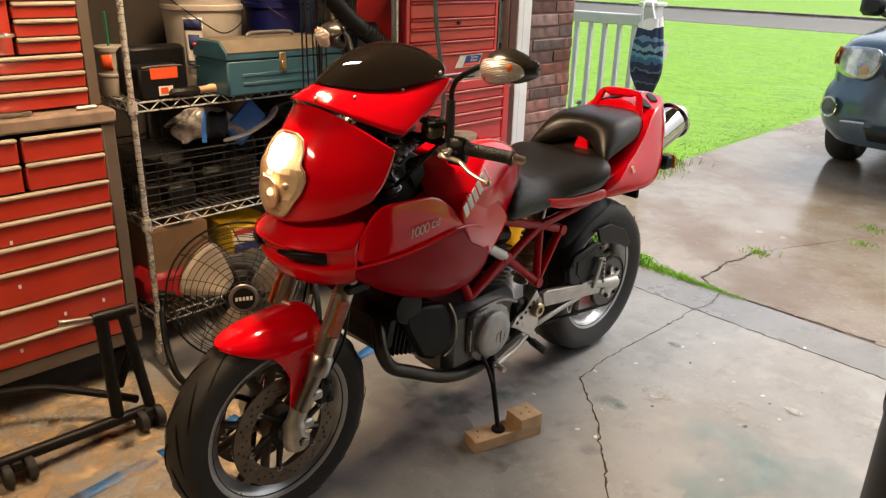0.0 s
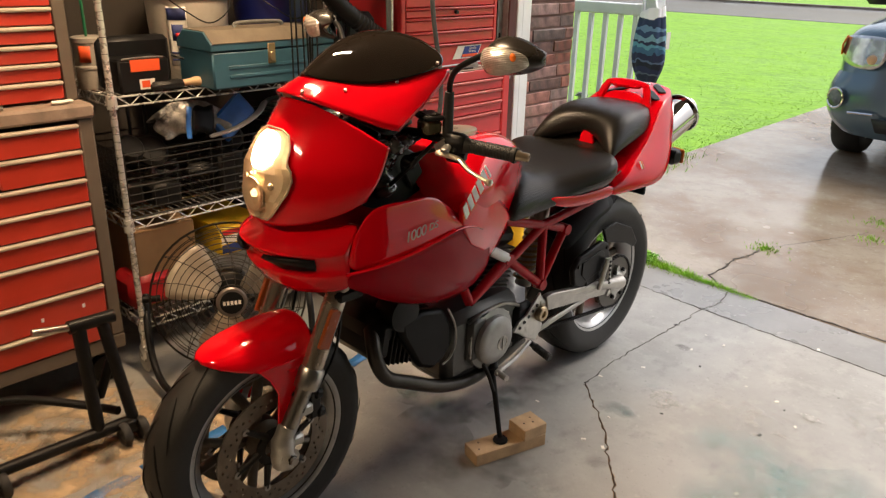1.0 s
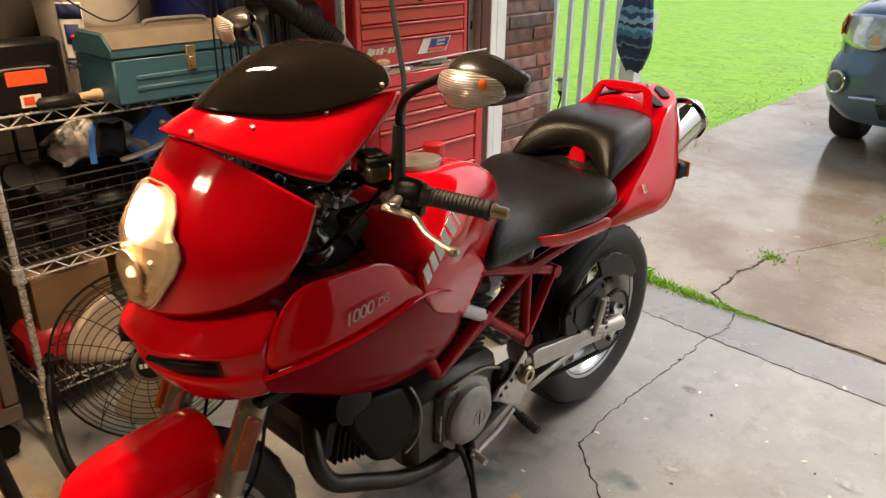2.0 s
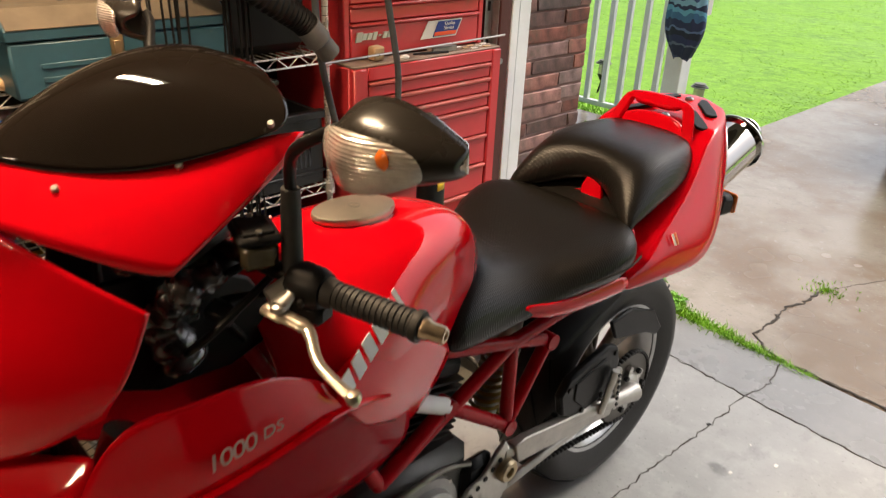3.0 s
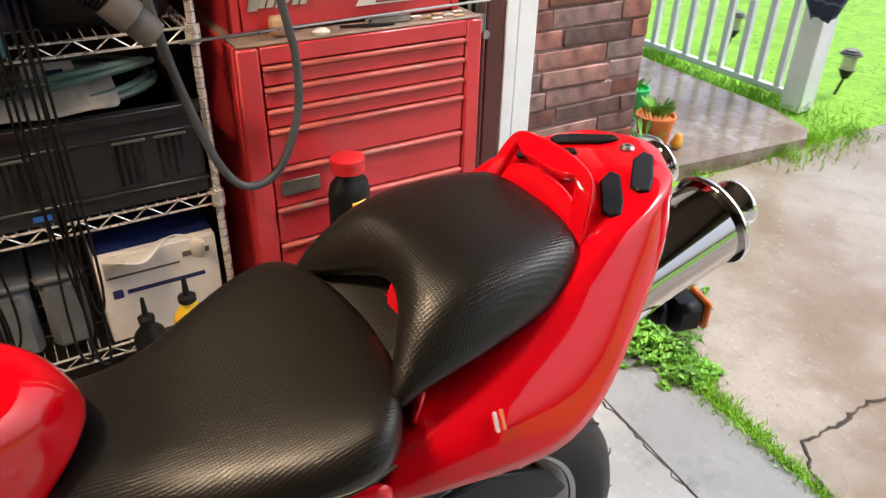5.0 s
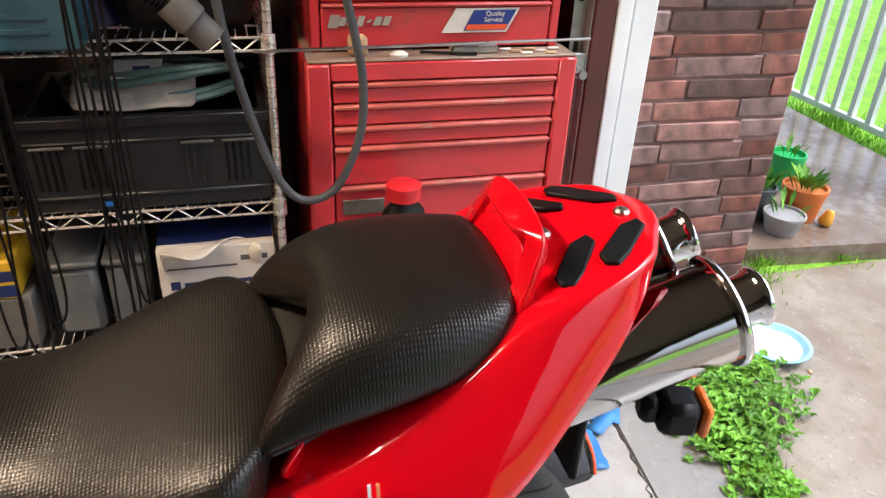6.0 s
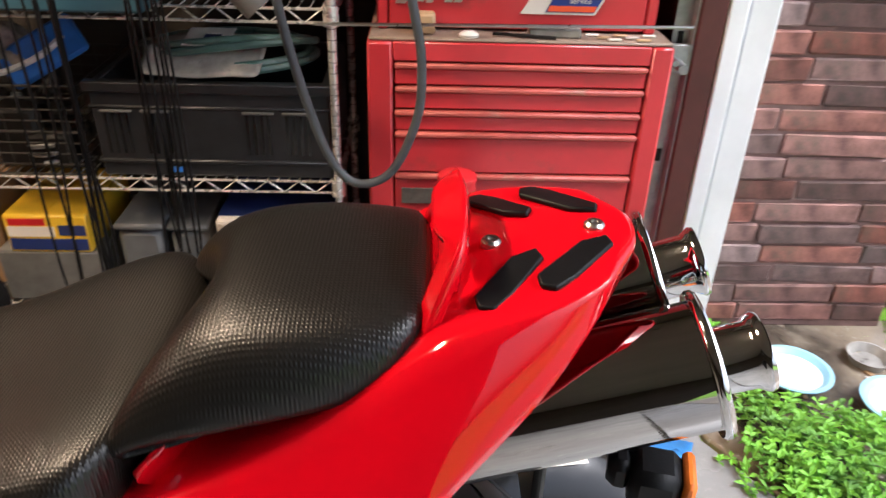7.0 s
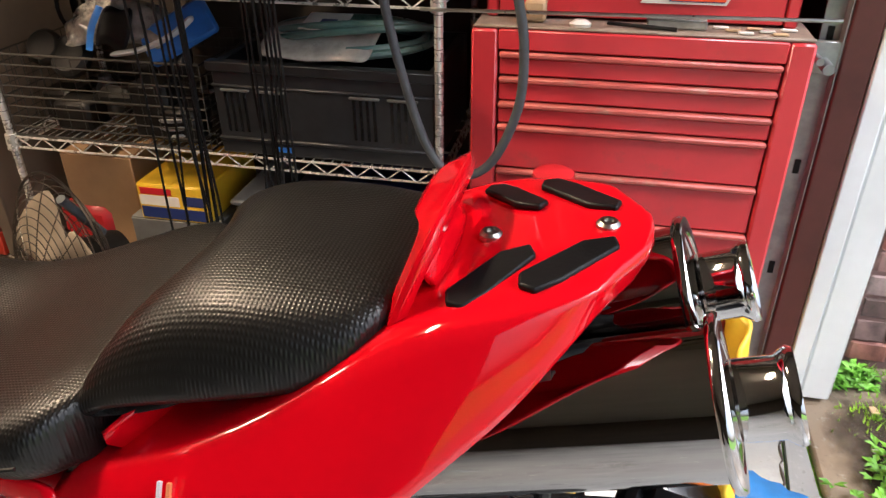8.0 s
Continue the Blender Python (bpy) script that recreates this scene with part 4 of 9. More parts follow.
# tail
TAIL = [
    [(0, 1.245, .765), (.120, 1.245, .770), (.180, 1.24, .770), (.200, 1.23, .755), (.200, 1.225, .728)],
    [(0, 1.315, .795), (.140, 1.31, .800), (.190, 1.30, .802), (.216, 1.295, .775), (.220, 1.29, .735)],
    [(0, 1.40, .835), (.148, 1.395, .845), (.188, 1.39, .842), (.222, 1.385, .800), (.236, 1.38, .738)],
    [(0, 1.49, .885), (.136, 1.485, .898), (.169, 1.48, .890), (.222, 1.474, .812), (.250, 1.480, .742)],
    [(0, 1.56, .944), (.134, 1.555, .954), (.149, 1.55, .946), (.200, 1.556, .868), (.226, 1.562, .806)],
    [(0, 1.62, .984), (.131, 1.612, .986), (.144, 1.612, .978), (.176, 1.616, .918), (.192, 1.620, .862)],
    [(0, 1.68, 1.003), (.124, 1.672, 1.000), (.135, 1.672, .992), (.152, 1.676, .953), (.160, 1.680, .914)],
    [(0, 1.735, 1.012), (.104, 1.722, 1.010), (.114, 1.722, 1.002), (.120, 1.723, .984), (.124, 1.724, .970)],
    [(0, 1.768, 1.017), (.088, 1.746, 1.015), (.096, 1.745, 1.007), (.099, 1.742, .993), (.101, 1.740, .982)],
    [(0, 1.786, 1.018), (.034, 1.780, 1.017), (.040, 1.778, 1.010), (.043, 1.774, .998), (.045, 1.771, .988)],
    [(0, 1.788, 1.008), (.030, 1.782, 1.006), (.035, 1.779, 1.001), (.038, 1.775, .993), (.040, 1.770, .984)],
]
bm = B()
crease(net(bm, both(TAIL)), 9, (0, 2, 6, 8), (8, 9), 0.8)
tail = part("tail_fairing", bm, RED, bike, "glossy red tail fairing", sub=2, solid=0.006)


def tail_top(x, y):
    zs = [(1.56, .945), (1.62, .985), (1.68, 1.003), (1.735, 1.012), (1.80, 1.018)]
    for (y0, z0), (y1, z1) in zip(zs, zs[1:]):
        if y0 <= y <= y1:
            return z0 + (z1 - z0) * (y - y0) / (y1 - y0) - abs(x) * 0.04
    return 1.0


for s in (-1, 1):
    for (x0, y0), (x1, y1) in (((.112, 1.622), (.040, 1.678)), ((.100, 1.680), (.030, 1.750))):
        a, b = Vector((s * x0, y0, tail_top(x0, y0))), Vector((s * x1, y1, tail_top(x1, y1)))
        d = b - a
        L, w = d.length + 0.006, 0.031
        m = Matrix.Translation((a + b) / 2 + Vector((0, 0, 0.004))) @ pose(0, 0, 0, 0, 0, math.degrees(math.atan2(d.y, d.x))) @ pose(0, 0, 0, 0, -math.degrees(math.atan2(d.z, d.xy.length)), 0)
        poly = [(-L / 2, -w * 0.1), (-L * 0.40, -w / 2), (L * 0.26, -w / 2), (L * 0.5, -w * 0.05), (L * 0.42, w * 0.42), (-L * 0.2, w / 2), (-L * 0.45, w * 0.38)]
        bm = B()
        prism(bm, poly if s < 0 else [(u, -v) for u, v in poly], m, 0.007)
        part("rubber_pad", bm, BLACK, tail, "black rubber pad", bevel=0.0025)
for y in (1.637, 1.744):
    bm = B()
    lathe(bm, [(0, -0.004), (0.011, -0.004), (0.011, 0.002), (0.008, 0.005), (0.0045, 0.005), (0.0045, 0.002), (0, 0.002)], (0, y, tail_top(0, y) + 0.001), "z", 20)
    part("bolt", bm, STEEL, tail, "steel socket bolt")
ARCH = [(.128, 1.556, .915), (.120, 1.564, .948), (.111, 1.575, .980), (.103, 1.586, 1.008), (.094, 1.596, 1.030), (.080, 1.602, 1.042), (.045, 1.606, 1.047), (0, 1.607, 1.049)]
ARCH = [(-x, y, z) for x, y, z in ARCH[:-1]] + ARCH[::-1]
rows = []
for x, y, z in ARCH:
    leg = min(1, max(0, (abs(x) - 0.045) / 0.055))
    inward = Vector((-math.copysign(0.026, x) * leg, -0.026 * (1 - leg) - 0.008, -0.017 * (1 - leg)))
    rows.append([Vector((x, y, z)) + inward * f for f in (0, 0.5, 1.0)])
bm = B()
net(bm, rows)
rail = part("grab_rail", bm, RED, bike, "glossy red arched grab rail", sub=2, solid=0.013)
bm = B()
net(bm, [[(-.092, 1.556, .925), (-.06, 1.562, .930), (0, 1.564, .932), (.06, 1.562, .930), (.092, 1.556, .925)], [(-.080, 1.574, .976), (-.05, 1.580, .990), (0, 1.582, .993), (.05, 1.580, .990), (.080, 1.574, .976)],
         [(-.074, 1.586, 1.000), (-.05, 1.592, 1.014), (0, 1.594, 1.017), (.05, 1.592, 1.014), (.074, 1.586, 1.000)], [(-.076, 1.600, .970), (-.05, 1.606, .972), (0, 1.608, .974), (.05, 1.606, .972), (.076, 1.600, .970)]])
part("rail_base", bm, RED, rail, "red base below the rail", sub=2, solid=0.006)
for s in (-1, 1):
    bm = B()
    lathe(bm, [(0, 0), (0.0035, 0), (0.0035, 0.002), (0, 0.0025)], m=Matrix.Translation((s * 0.129, 1.566, .950)) @ pose(0, 0, 0, 40, 40 * s, 0), seg=12)
    part("screw", bm, STEEL, rail)
    # strip under the rider seat, reaching forward from the tail
    STRIP = [[(.196, 1.24, .768), (.191, 1.17, .762), (.180, 1.08, .758), (.166, 1.02, .762), (.150, .97, .770)], [(.207, 1.24, .745), (.200, 1.17, .740), (.187, 1.08, .738), (.170, 1.02, .743), (.153, .97, .757)],
             [(.200, 1.24, .728), (.190, 1.17, .722), (.177, 1.08, .720), (.161, 1.02, .726), (.147, .97, .744)]]
    bm = B()
    net(bm, STRIP if s > 0 else flip(STRIP))
    part("seat_strip", bm, RED, bike, "red trim strip below the seat", sub=2, solid=0.006)
    for dy, mt_ in ((0, WHITE), (.012, None)):
        bm = B()
        m = Matrix.Translation((s * 0.2165, 1.376 + dy * 0.8, .812)) @ pose(0, 0, 0, 0, 62 * s, 0)
        prism(bm, [(-.013, -.0018), (.013, -.0018), (.013, .0018), (-.013, .0018)], m, 0.004)
        part("side_decal", bm, mt_ or mat("orange_decal", (0.75, 0.25, 0.10), 0.4), tail, "small orange and white decal")
bm = B()
net(bm, both([[(0, 1.30, .70), (.15, 1.30, .71), (.20, 1.30, .735)], [(0, 1.45, .72), (.15, 1.45, .735), (.21, 1.455, .755)], [(0, 1.60, .83), (.10, 1.60, .85), (.145, 1.60, .865)], [(0, 1.73, .93), (.05, 1.73, .94), (.075, 1.725, .952)]]))
part("undertray", bm, BLACK, bike, "black tail undertray", sub=1, solid=0.004)

# silencers
CAN = mat("polished_can", (0.46, 0.44, 0.42), 0.03, 1.0, var=0.05, scale=6, rvar=0.01)
for s in (-1, 1):
    a, b = Vector((0.080 * s, 1.40, .745)), Vector((0.092, 1.856, .906) if s > 0 else (-0.058, 1.836, .918))
    d = (b - a).normalized()
    m = Matrix.Translation(a) @ d.to_track_quat("Z", "X").to_matrix().to_4x4()
    L = (b - a).length
    can = new("silencer")
    can.parent = bike
    bm = B()
    lathe(bm, [(0.0, 0.0), (0.035, 0.0), (0.062, 0.05), (0.067, 0.10), (0.067, L), (0.06, L + 0.004), (0.034, L + 0.008)], m=m, seg=48)
    part("can", bm, CAN, can, "mirror-polished silencer can", angle=35)
    bm = B()
    lathe(bm, [(0.060, L - 0.005), (0.0745, L - 0.005), (0.0770, L - 0.002), (0.0770, L + 0.003), (0.0745, L + 0.006), (0.060, L + 0.006)], m=m, seg=48, close=True)
    part("end_band", bm, CHROME, can, angle=50)
    bm = B()
    lathe(bm, [(0.035, L), (0.035, L + 0.042), (0.039, L + 0.048), (0.0415, L + 0.053), (0.040, L + 0.058), (0.035, L + 0.055), (0.031, L + 0.042), (0.029, L - 0.03), (0, L - 0.03)], m=m, seg=40)
    part("outlet", bm, CHROME, can, "flared chrome outlet", angle=50)
    bm = B()
    lathe(bm, [(0, L - 0.024), (0.0285, L - 0.024), (0.0285, L - 0.022), (0, L - 0.022)], m=m, seg=24)
    part("bore", bm, BLACK, can)
    bm = B()
    lathe(bm, [(0, -0.004), (0.008, -0.004), (0.008, 0.006), (0.0045, 0.008), (0, 0.008)], m=Matrix.Translation((0.125 * s, 1.655, .875)) @ pose(0, 0, 0, 0, 55 * s, 0), seg=16)
    part("hanger_bolt", bm, STEEL, can)
    bm = B()
    prism(bm, [(-0.03, -0.02), (0.02, -0.028), (0.032, 0.0), (0.012, 0.024), (-0.03, 0.02)], Matrix.Translation((0.118 * s, 1.69, .905)) @ pose(0, 0, 0, 20, 50 * s, 10), 0.003)
    part("heat_shield", bm, STEEL, can, "bent steel hanger plate")
    # rear indicator
    sig = new("rear_indicator")
    sig.parent = bike
    bm = B()
    rod(bm, (0.02 * s, 1.712, .79), (0.076 * s, 1.83, .755), 0.009)
    part("stem", bm, BLACK, sig)
    m = Matrix.Translation((0.098 * s, 1.838, 0.742)) @ pose(0, 0, 0, 0, 0, -14 * s)
    bm = B()
    cbox(bm, (0.062, 0.058, 0.058), (0, -0.008, 0), 0.012, m)
    cbox(bm, (0.040, 0.030, 0.044), (-0.006 * s, -0.046, 0.002), 0.010, m)
    part("shell", bm, BLACK, sig, "black blocky indicator housing")
    bm = B()
    cbox(bm, (0.058, 0.014, 0.054), (0, 0.027, 0), 0.005, m)
    part("lens", bm, AMBER, sig, "orange indicator lens")
bm = B()
span(bm, (-0.07, 1.70, 0.60), (0.07, 1.715, 0.86), 0.006)
span(bm, (-0.03, 1.55, 0.80), (0.03, 1.71, 0.84), 0.008)
part("plate_bracket", bm, BLACK, bike, "black number plate bracket")

# handlebar, grips, levers, mirrors
RIBBED = mat("ribbed_clear_lens", (0.80, 0.76, 0.70), 0.16, 0.55, var=0.2, scale=50, rvar=0.08)
nt = RIBBED.node_tree
co, wv, bp = nt.nodes.new("ShaderNodeTexCoord"), nt.nodes.new("ShaderNodeTexWave"), nt.nodes.new("ShaderNodeBump")
wv.bands_direction, wv.inputs["Scale"].default_value, wv.inputs["Distortion"].default_value = "Z", 85, 0.8
bp.inputs["Strength"].default_value, bp.inputs["Distance"].default_value = 0.6, 0.002
nt.links.new(co.outputs["Object"], wv.inputs["Vector"])
nt.links.new(wv.outputs["Fac"], bp.inputs["Height"])
nt.links.new(bp.outputs["Normal"], nt.nodes["Principled BSDF"].inputs["Normal"])


def settle(rows):
    """Mirror coordinates brought to the fitted height and reach."""
    return [[(math.copysign(0.325 + (abs(x) - 0.325) * 0.76, x), y + 0.03, 1.30 - (1.31 - z) * 0.78) for x, y, z in row] for row in rows]


for s in (-1, 1):
    turned = Matrix.Translation((0, 0.38, 0)) @ Matrix.Rotation(radians(-14), 4, "Z") @ Matrix.Translation((0, -0.38, 0))
    hb = new("handlebar")
    hb.parent = bike
    if s < 0:
        hb.matrix_basis = turned
    grip0, grip1 = Vector((0.265 * s, 0.448, 1.035)), Vector((0.378 * s, 0.488, 1.028))
    d = (grip1 - grip0).normalized()
    bm = B()
    sweep(bm, curve([(0.0, 0.40, 1.045), (0.07 * s, 0.395, 1.045), (0.15 * s, 0.41, 1.048), grip0, grip1], 5), 0.0115, 12)
    part("bar", bm, BLACK, hb)
    bm = B()
    prof = [(0.0115, -0.01), (0.0185, -0.008), (0.019, 0.0)]
    for k in range(14):
        h = 0.006 + k * 0.0075
        prof += [(0.0172, h), (0.0172, h + 0.0035), (0.0156, h + 0.0042), (0.0156, h + 0.007)]
    prof += [(0.0185, 0.113), (0.0195, 0.119), (0.0185, 0.122), (0.0115, 0.122)]
    lathe(bm, prof, m=Matrix.Translation(grip0) @ d.to_track_quat("Z", "Y").to_matrix().to_4x4(), seg=20)
    part("grip", bm, PEG, hb, "ribbed black rubber grip", angle=30)
    bm = B()
    lathe(bm, [(0, 0), (0.013, 0.0), (0.013, 0.006), (0.0105, 0.009), (0.0105, 0.026), (0.0085, 0.029), (0.006, 0.029), (0.005, 0.022), (0, 0.022)], m=Matrix.Translation(grip1 + d * 0.003) @ d.to_track_quat("Z", "Y").to_matrix().to_4x4(), seg=20)
    part("bar_end", bm, mat("bar_end_metal", (0.55, 0.45, 0.32), 0.3, 0.95), hb, "brass-toned bar end weight")
    bm = B()
    m = Matrix.Translation(grip0 - d * 0.028) @ d.to_track_quat("Z", "Y").to_matrix().to_4x4()
    lathe(bm, [(0.012, -0.026), (0.024, -0.024), (0.027, -0.012), (0.026, 0.012), (0.022, 0.022), (0.012, 0.024)], m=m, seg=18)
    cbox(bm, (0.034, 0.03, 0.05), (0.0, -0.03, 0), 0.007, m)
    part("switch_block", bm, BLACK, hb, "black switch block")
    for k in range(2):
        bm = B()
        cbox(bm, (0.008, 0.012, 0.010), (0.0255 * (1 if k else -1), -0.01, 0.004), 0.003, m)
        part("switch", bm, DARK, hb)
    bm = B()
    piv = Vector((0.245 * s, 0.389, 1.020))
    ball = Vector((0.386 * s, 0.388, 0.984))
    sweep(bm, curve([piv + Vector((-0.018 * s, -0.004, 0.002)), piv, piv + Vector((0.030 * s, 0.014, -0.008)), piv + Vector((0.046 * s, 0.012, -0.013)), piv.lerp(ball, 0.62) + Vector((0, -0.004, 0)), ball], 6),
          [0.012] * 8 + [0.010] * 5 + [0.0085] * 6 + [0.0072] * 12, 10, flat=0.6, up=(0, 0, 1))
    lathe(bm, [(0, -0.009), (0.007, -0.0065), (0.0095, 0), (0.007, 0.0065), (0, 0.009)], tuple(ball), "z", 14)
    part("lever", bm, mat("lever_alloy", (0.62, 0.55, 0.45), 0.3, 0.9, var=0.1, scale=30), hb, "polished alloy lever with a ball end")
    bm = B()
    sweep(bm, [piv + Vector((-0.004 * s, 0.002, 0.006)), piv + Vector((-0.012 * s, 0.026, 0.014)), piv + Vector((-0.010 * s, 0.048, 0.018))], [0.013, 0.009, 0.014], 10, flat=0.7)
    sweep(bm, [piv + Vector((-0.030 * s, 0.004, 0.008)), piv + Vector((-0.026 * s, 0.030, 0.016))], [0.010, 0.012], 10)
    part("lever_perch", bm, ALU, hb, "cast alloy lever clamp")
    bm = B()
    lathe(bm, [(0, 0), (0.010, 0), (0.010, 0.006), (0.006, 0.008), (0.006, 0.004), (0, 0.004)], tuple(piv + Vector((0, 0, 0.006))), "z", 14)
    part("pivot_bolt", bm, STEEL, hb)
    rm = Matrix.Translation((0.180 * s, 0.402, 1.056)) @ pose(0, 0, 0, 0, 0, -18 * s)
    bm = B()
    cbox(bm, (0.056, 0.044, 0.034), (0, 0, 0.017), 0.007, rm)
    part("fluid_reservoir", bm, mat("reservoir_smoke", (0.10, 0.085, 0.05), 0.15, var=0.3, scale=30, trans=0.25), hb, "smoky translucent fluid reservoir")
    bm = B()
    cbox(bm, (0.064, 0.052, 0.012), (0, 0, 0.040), 0.004, rm)
    cbox(bm, (0.050, 0.038, 0.004), (0, 0, 0.048), 0.002, rm)
    part("reservoir_lid", bm, BLACK, hb)
    for u in (-0.024, 0.024):
        bm = B()
        lathe(bm, [(0, 0), (0.004, 0), (0.004, 0.003), (0, 0.003)], m=rm @ Matrix.Translation((u, 0.0, 0.0495)), seg=10)
        part("lid_screw", bm, STEEL, hb)
    mir = new("mirror")
    mir.parent = bike
    if s < 0:
        mir.matrix_basis = turned
    bm = B()
    sweep(bm, curve([(0.212 * s, 0.432, 1.04), (0.212 * s, 0.432, 1.10), (0.214 * s, 0.432, 1.155)], 4), [0.011, 0.0125, 0.013, 0.013, 0.013, 0.0125, 0.012, 0.0115, 0.011], 14)
    part("boot", bm, PEG, mir, "black rubber mirror boot")
    bm = B()
    sweep(bm, curve([(0.214 * s, 0.432, 1.15), (0.218 * s, 0.430, 1.18), (0.25 * s, 0.420, 1.215), (0.31 * s, 0.435, 1.250), (0.345 * s, 0.437, 1.262)], 5), 0.0072, 10)
    part("stalk", bm, BLACK, mir)
    SHELL = [
        [(.330, .395, 1.262), (.345, .372, 1.252), (.352, .368, 1.238), (.350, .380, 1.222), (.338, .405, 1.216)],
        [(.345, .395, 1.290), (.362, .358, 1.276), (.372, .348, 1.250), (.370, .362, 1.215), (.350, .405, 1.202)],
        [(.390, .400, 1.310), (.405, .355, 1.298), (.415, .338, 1.258), (.412, .356, 1.212), (.392, .408, 1.198)],
        [(.445, .408, 1.306), (.458, .362, 1.294), (.466, .345, 1.258), (.462, .364, 1.220), (.445, .414, 1.206)],
        [(.495, .418, 1.282), (.505, .385, 1.274), (.510, .372, 1.252), (.506, .388, 1.232), (.494, .420, 1.224)],
        [(.518, .424, 1.266), (.522, .408, 1.262), (.524, .402, 1.254), (.522, .408, 1.244), (.516, .424, 1.240)],
    ]
    bm = B()
    SHELL = settle(SHELL)
    net(bm, SHELL if s > 0 else flip(SHELL))
    part("shell", bm, mat("mirror_shell", (0.022, 0.019, 0.016), 0.28, var=0.1), mir, "black mirror housing", sub=2, solid=0.004)
    IND = [[(.345, .362, 1.268), (.390, .343, 1.284), (.440, .343, 1.286), (.495, .372, 1.272)], [(.352, .352, 1.240), (.400, .3305, 1.245), (.450, .3335, 1.248), (.508, .370, 1.252)],
           [(.350, .366, 1.216), (.394, .346, 1.206), (.446, .350, 1.210), (.500, .382, 1.234)]]
    bm = B()
    IND = settle(IND)
    net(bm, IND if s > 0 else flip(IND))
    part("indicator_lens", bm, RIBBED, mir, "clear ribbed indicator lens", sub=2, solid=0.003)
    bm = B()
    lathe(bm, [(0, -0.004), (0.006, -0.003), (0.009, 0.0), (0.006, 0.003), (0, 0.004)], (0.434 * s, 0.3825, 1.262), "y", 16)
    part("amber_bulb", bm, AMBER, mir, "amber bulb")
    bm = B()
    net(bm, settle([[(s * .355, .412, 1.285), (s * .45, .420, 1.296), (s * .508, .426, 1.272)], [(s * .350, .412, 1.215), (s * .45, .424, 1.214), (s * .508, .428, 1.236)]]))
    part("mirror_glass", bm, CHROME, mir, "mirror glass", solid=0.003)
bm = B()
span(bm, (-0.13, 0.36, 1.015), (0.13, 0.42, 1.04), 0.01)
part("top_yoke", bm, DARK, bike)
for i, (p, q, h) in enumerate((((0.15, 0.40, 1.04), (0.06, 0.30, 0.92), 0.02), ((0.18, 0.42, 1.03), (0.09, 0.33, 0.90), 0.05), ((-0.15, 0.40, 1.04), (-0.06, 0.30, 0.92), 0.02), ((0.20, 0.41, 1.02), (0.10, 0.42, 0.90), -0.03))):
    bm = B()
    mid = ((p[0] + q[0]) / 2 + h, (p[1] + q[1]) / 2 - 0.04, (p[2] + q[2]) / 2 + 0.02)
    sweep(bm, curve([p, mid, q], 6), 0.0055, 8)
    part("cable", bm, BLACK, bike)
WRAP = mat("crinkled_foil_wrap", (0.12, 0.12, 0.125), 0.22, 0.7, var=0.5, scale=30, bump=1.0, bscale=40)
for s in (-1, 1):
    bm = B()
    prism(bm, [(.225, .900), (.300, .865), (.400, .860), (.462, .880), (.470, .930), (.440, .985), (.360, 1.030), (.250, 1.040)], Matrix(((0, 0, 1, 0.088 * s), (1, 0, 0, 0), (0, 1, 0, 0), (0, 0, 0, 1))), 0.010)
    part("inner_panel", bm, BLACK, bike, "matt black panel inside the fairing", bevel=0.004)
rr = random.Random(41)
for x, y, z, L, r, tx, ty in ((0.105, 0.335, 0.895, 0.10, 0.030, 18, -12), (0.120, 0.300, 0.985, 0.075, 0.024, -30, 25), (0.055, 0.355, 0.930, 0.09, 0.026, 10, 30), (0.140, 0.330, 1.020, 0.05, 0.017, -60, 10), (0.03, 0.33, 1.00, 0.08, 0.022, 35, -25)):
    bm = B()
    prof = [(r * 0.5, 0)] + [(r * (1.0 + 0.22 * math.sin(k * 2.4)), L * (k + 0.5) / 9) for k in range(9)] + [(r * 0.45, L)]
    lathe(bm, prof, m=Matrix.Translation((x, y, z)) @ pose(0, 0, 0, tx, ty, 0), seg=20)
    for v in bm.verts:
        v.co += Vector((rr.uniform(-1, 1), rr.uniform(-1, 1), rr.uniform(-1, 1))) * 0.004
    part("wiring_boot", bm, WRAP, bike, "crumpled dark wiring wrap behind the cowl", sub=1)
for x, y, z in ((0.085, 0.305, 1.045), (0.15, 0.365, 0.985)):
    bm = B()
    cbox(bm, (0.036, 0.030, 0.022), (0, 0, 0), 0.005, Matrix.Translation((x, y, z)) @ pose(0, 0, 0, 20, 15, 30))
    part("connector", bm, BLACK, bike, "black plug behind the cowl")

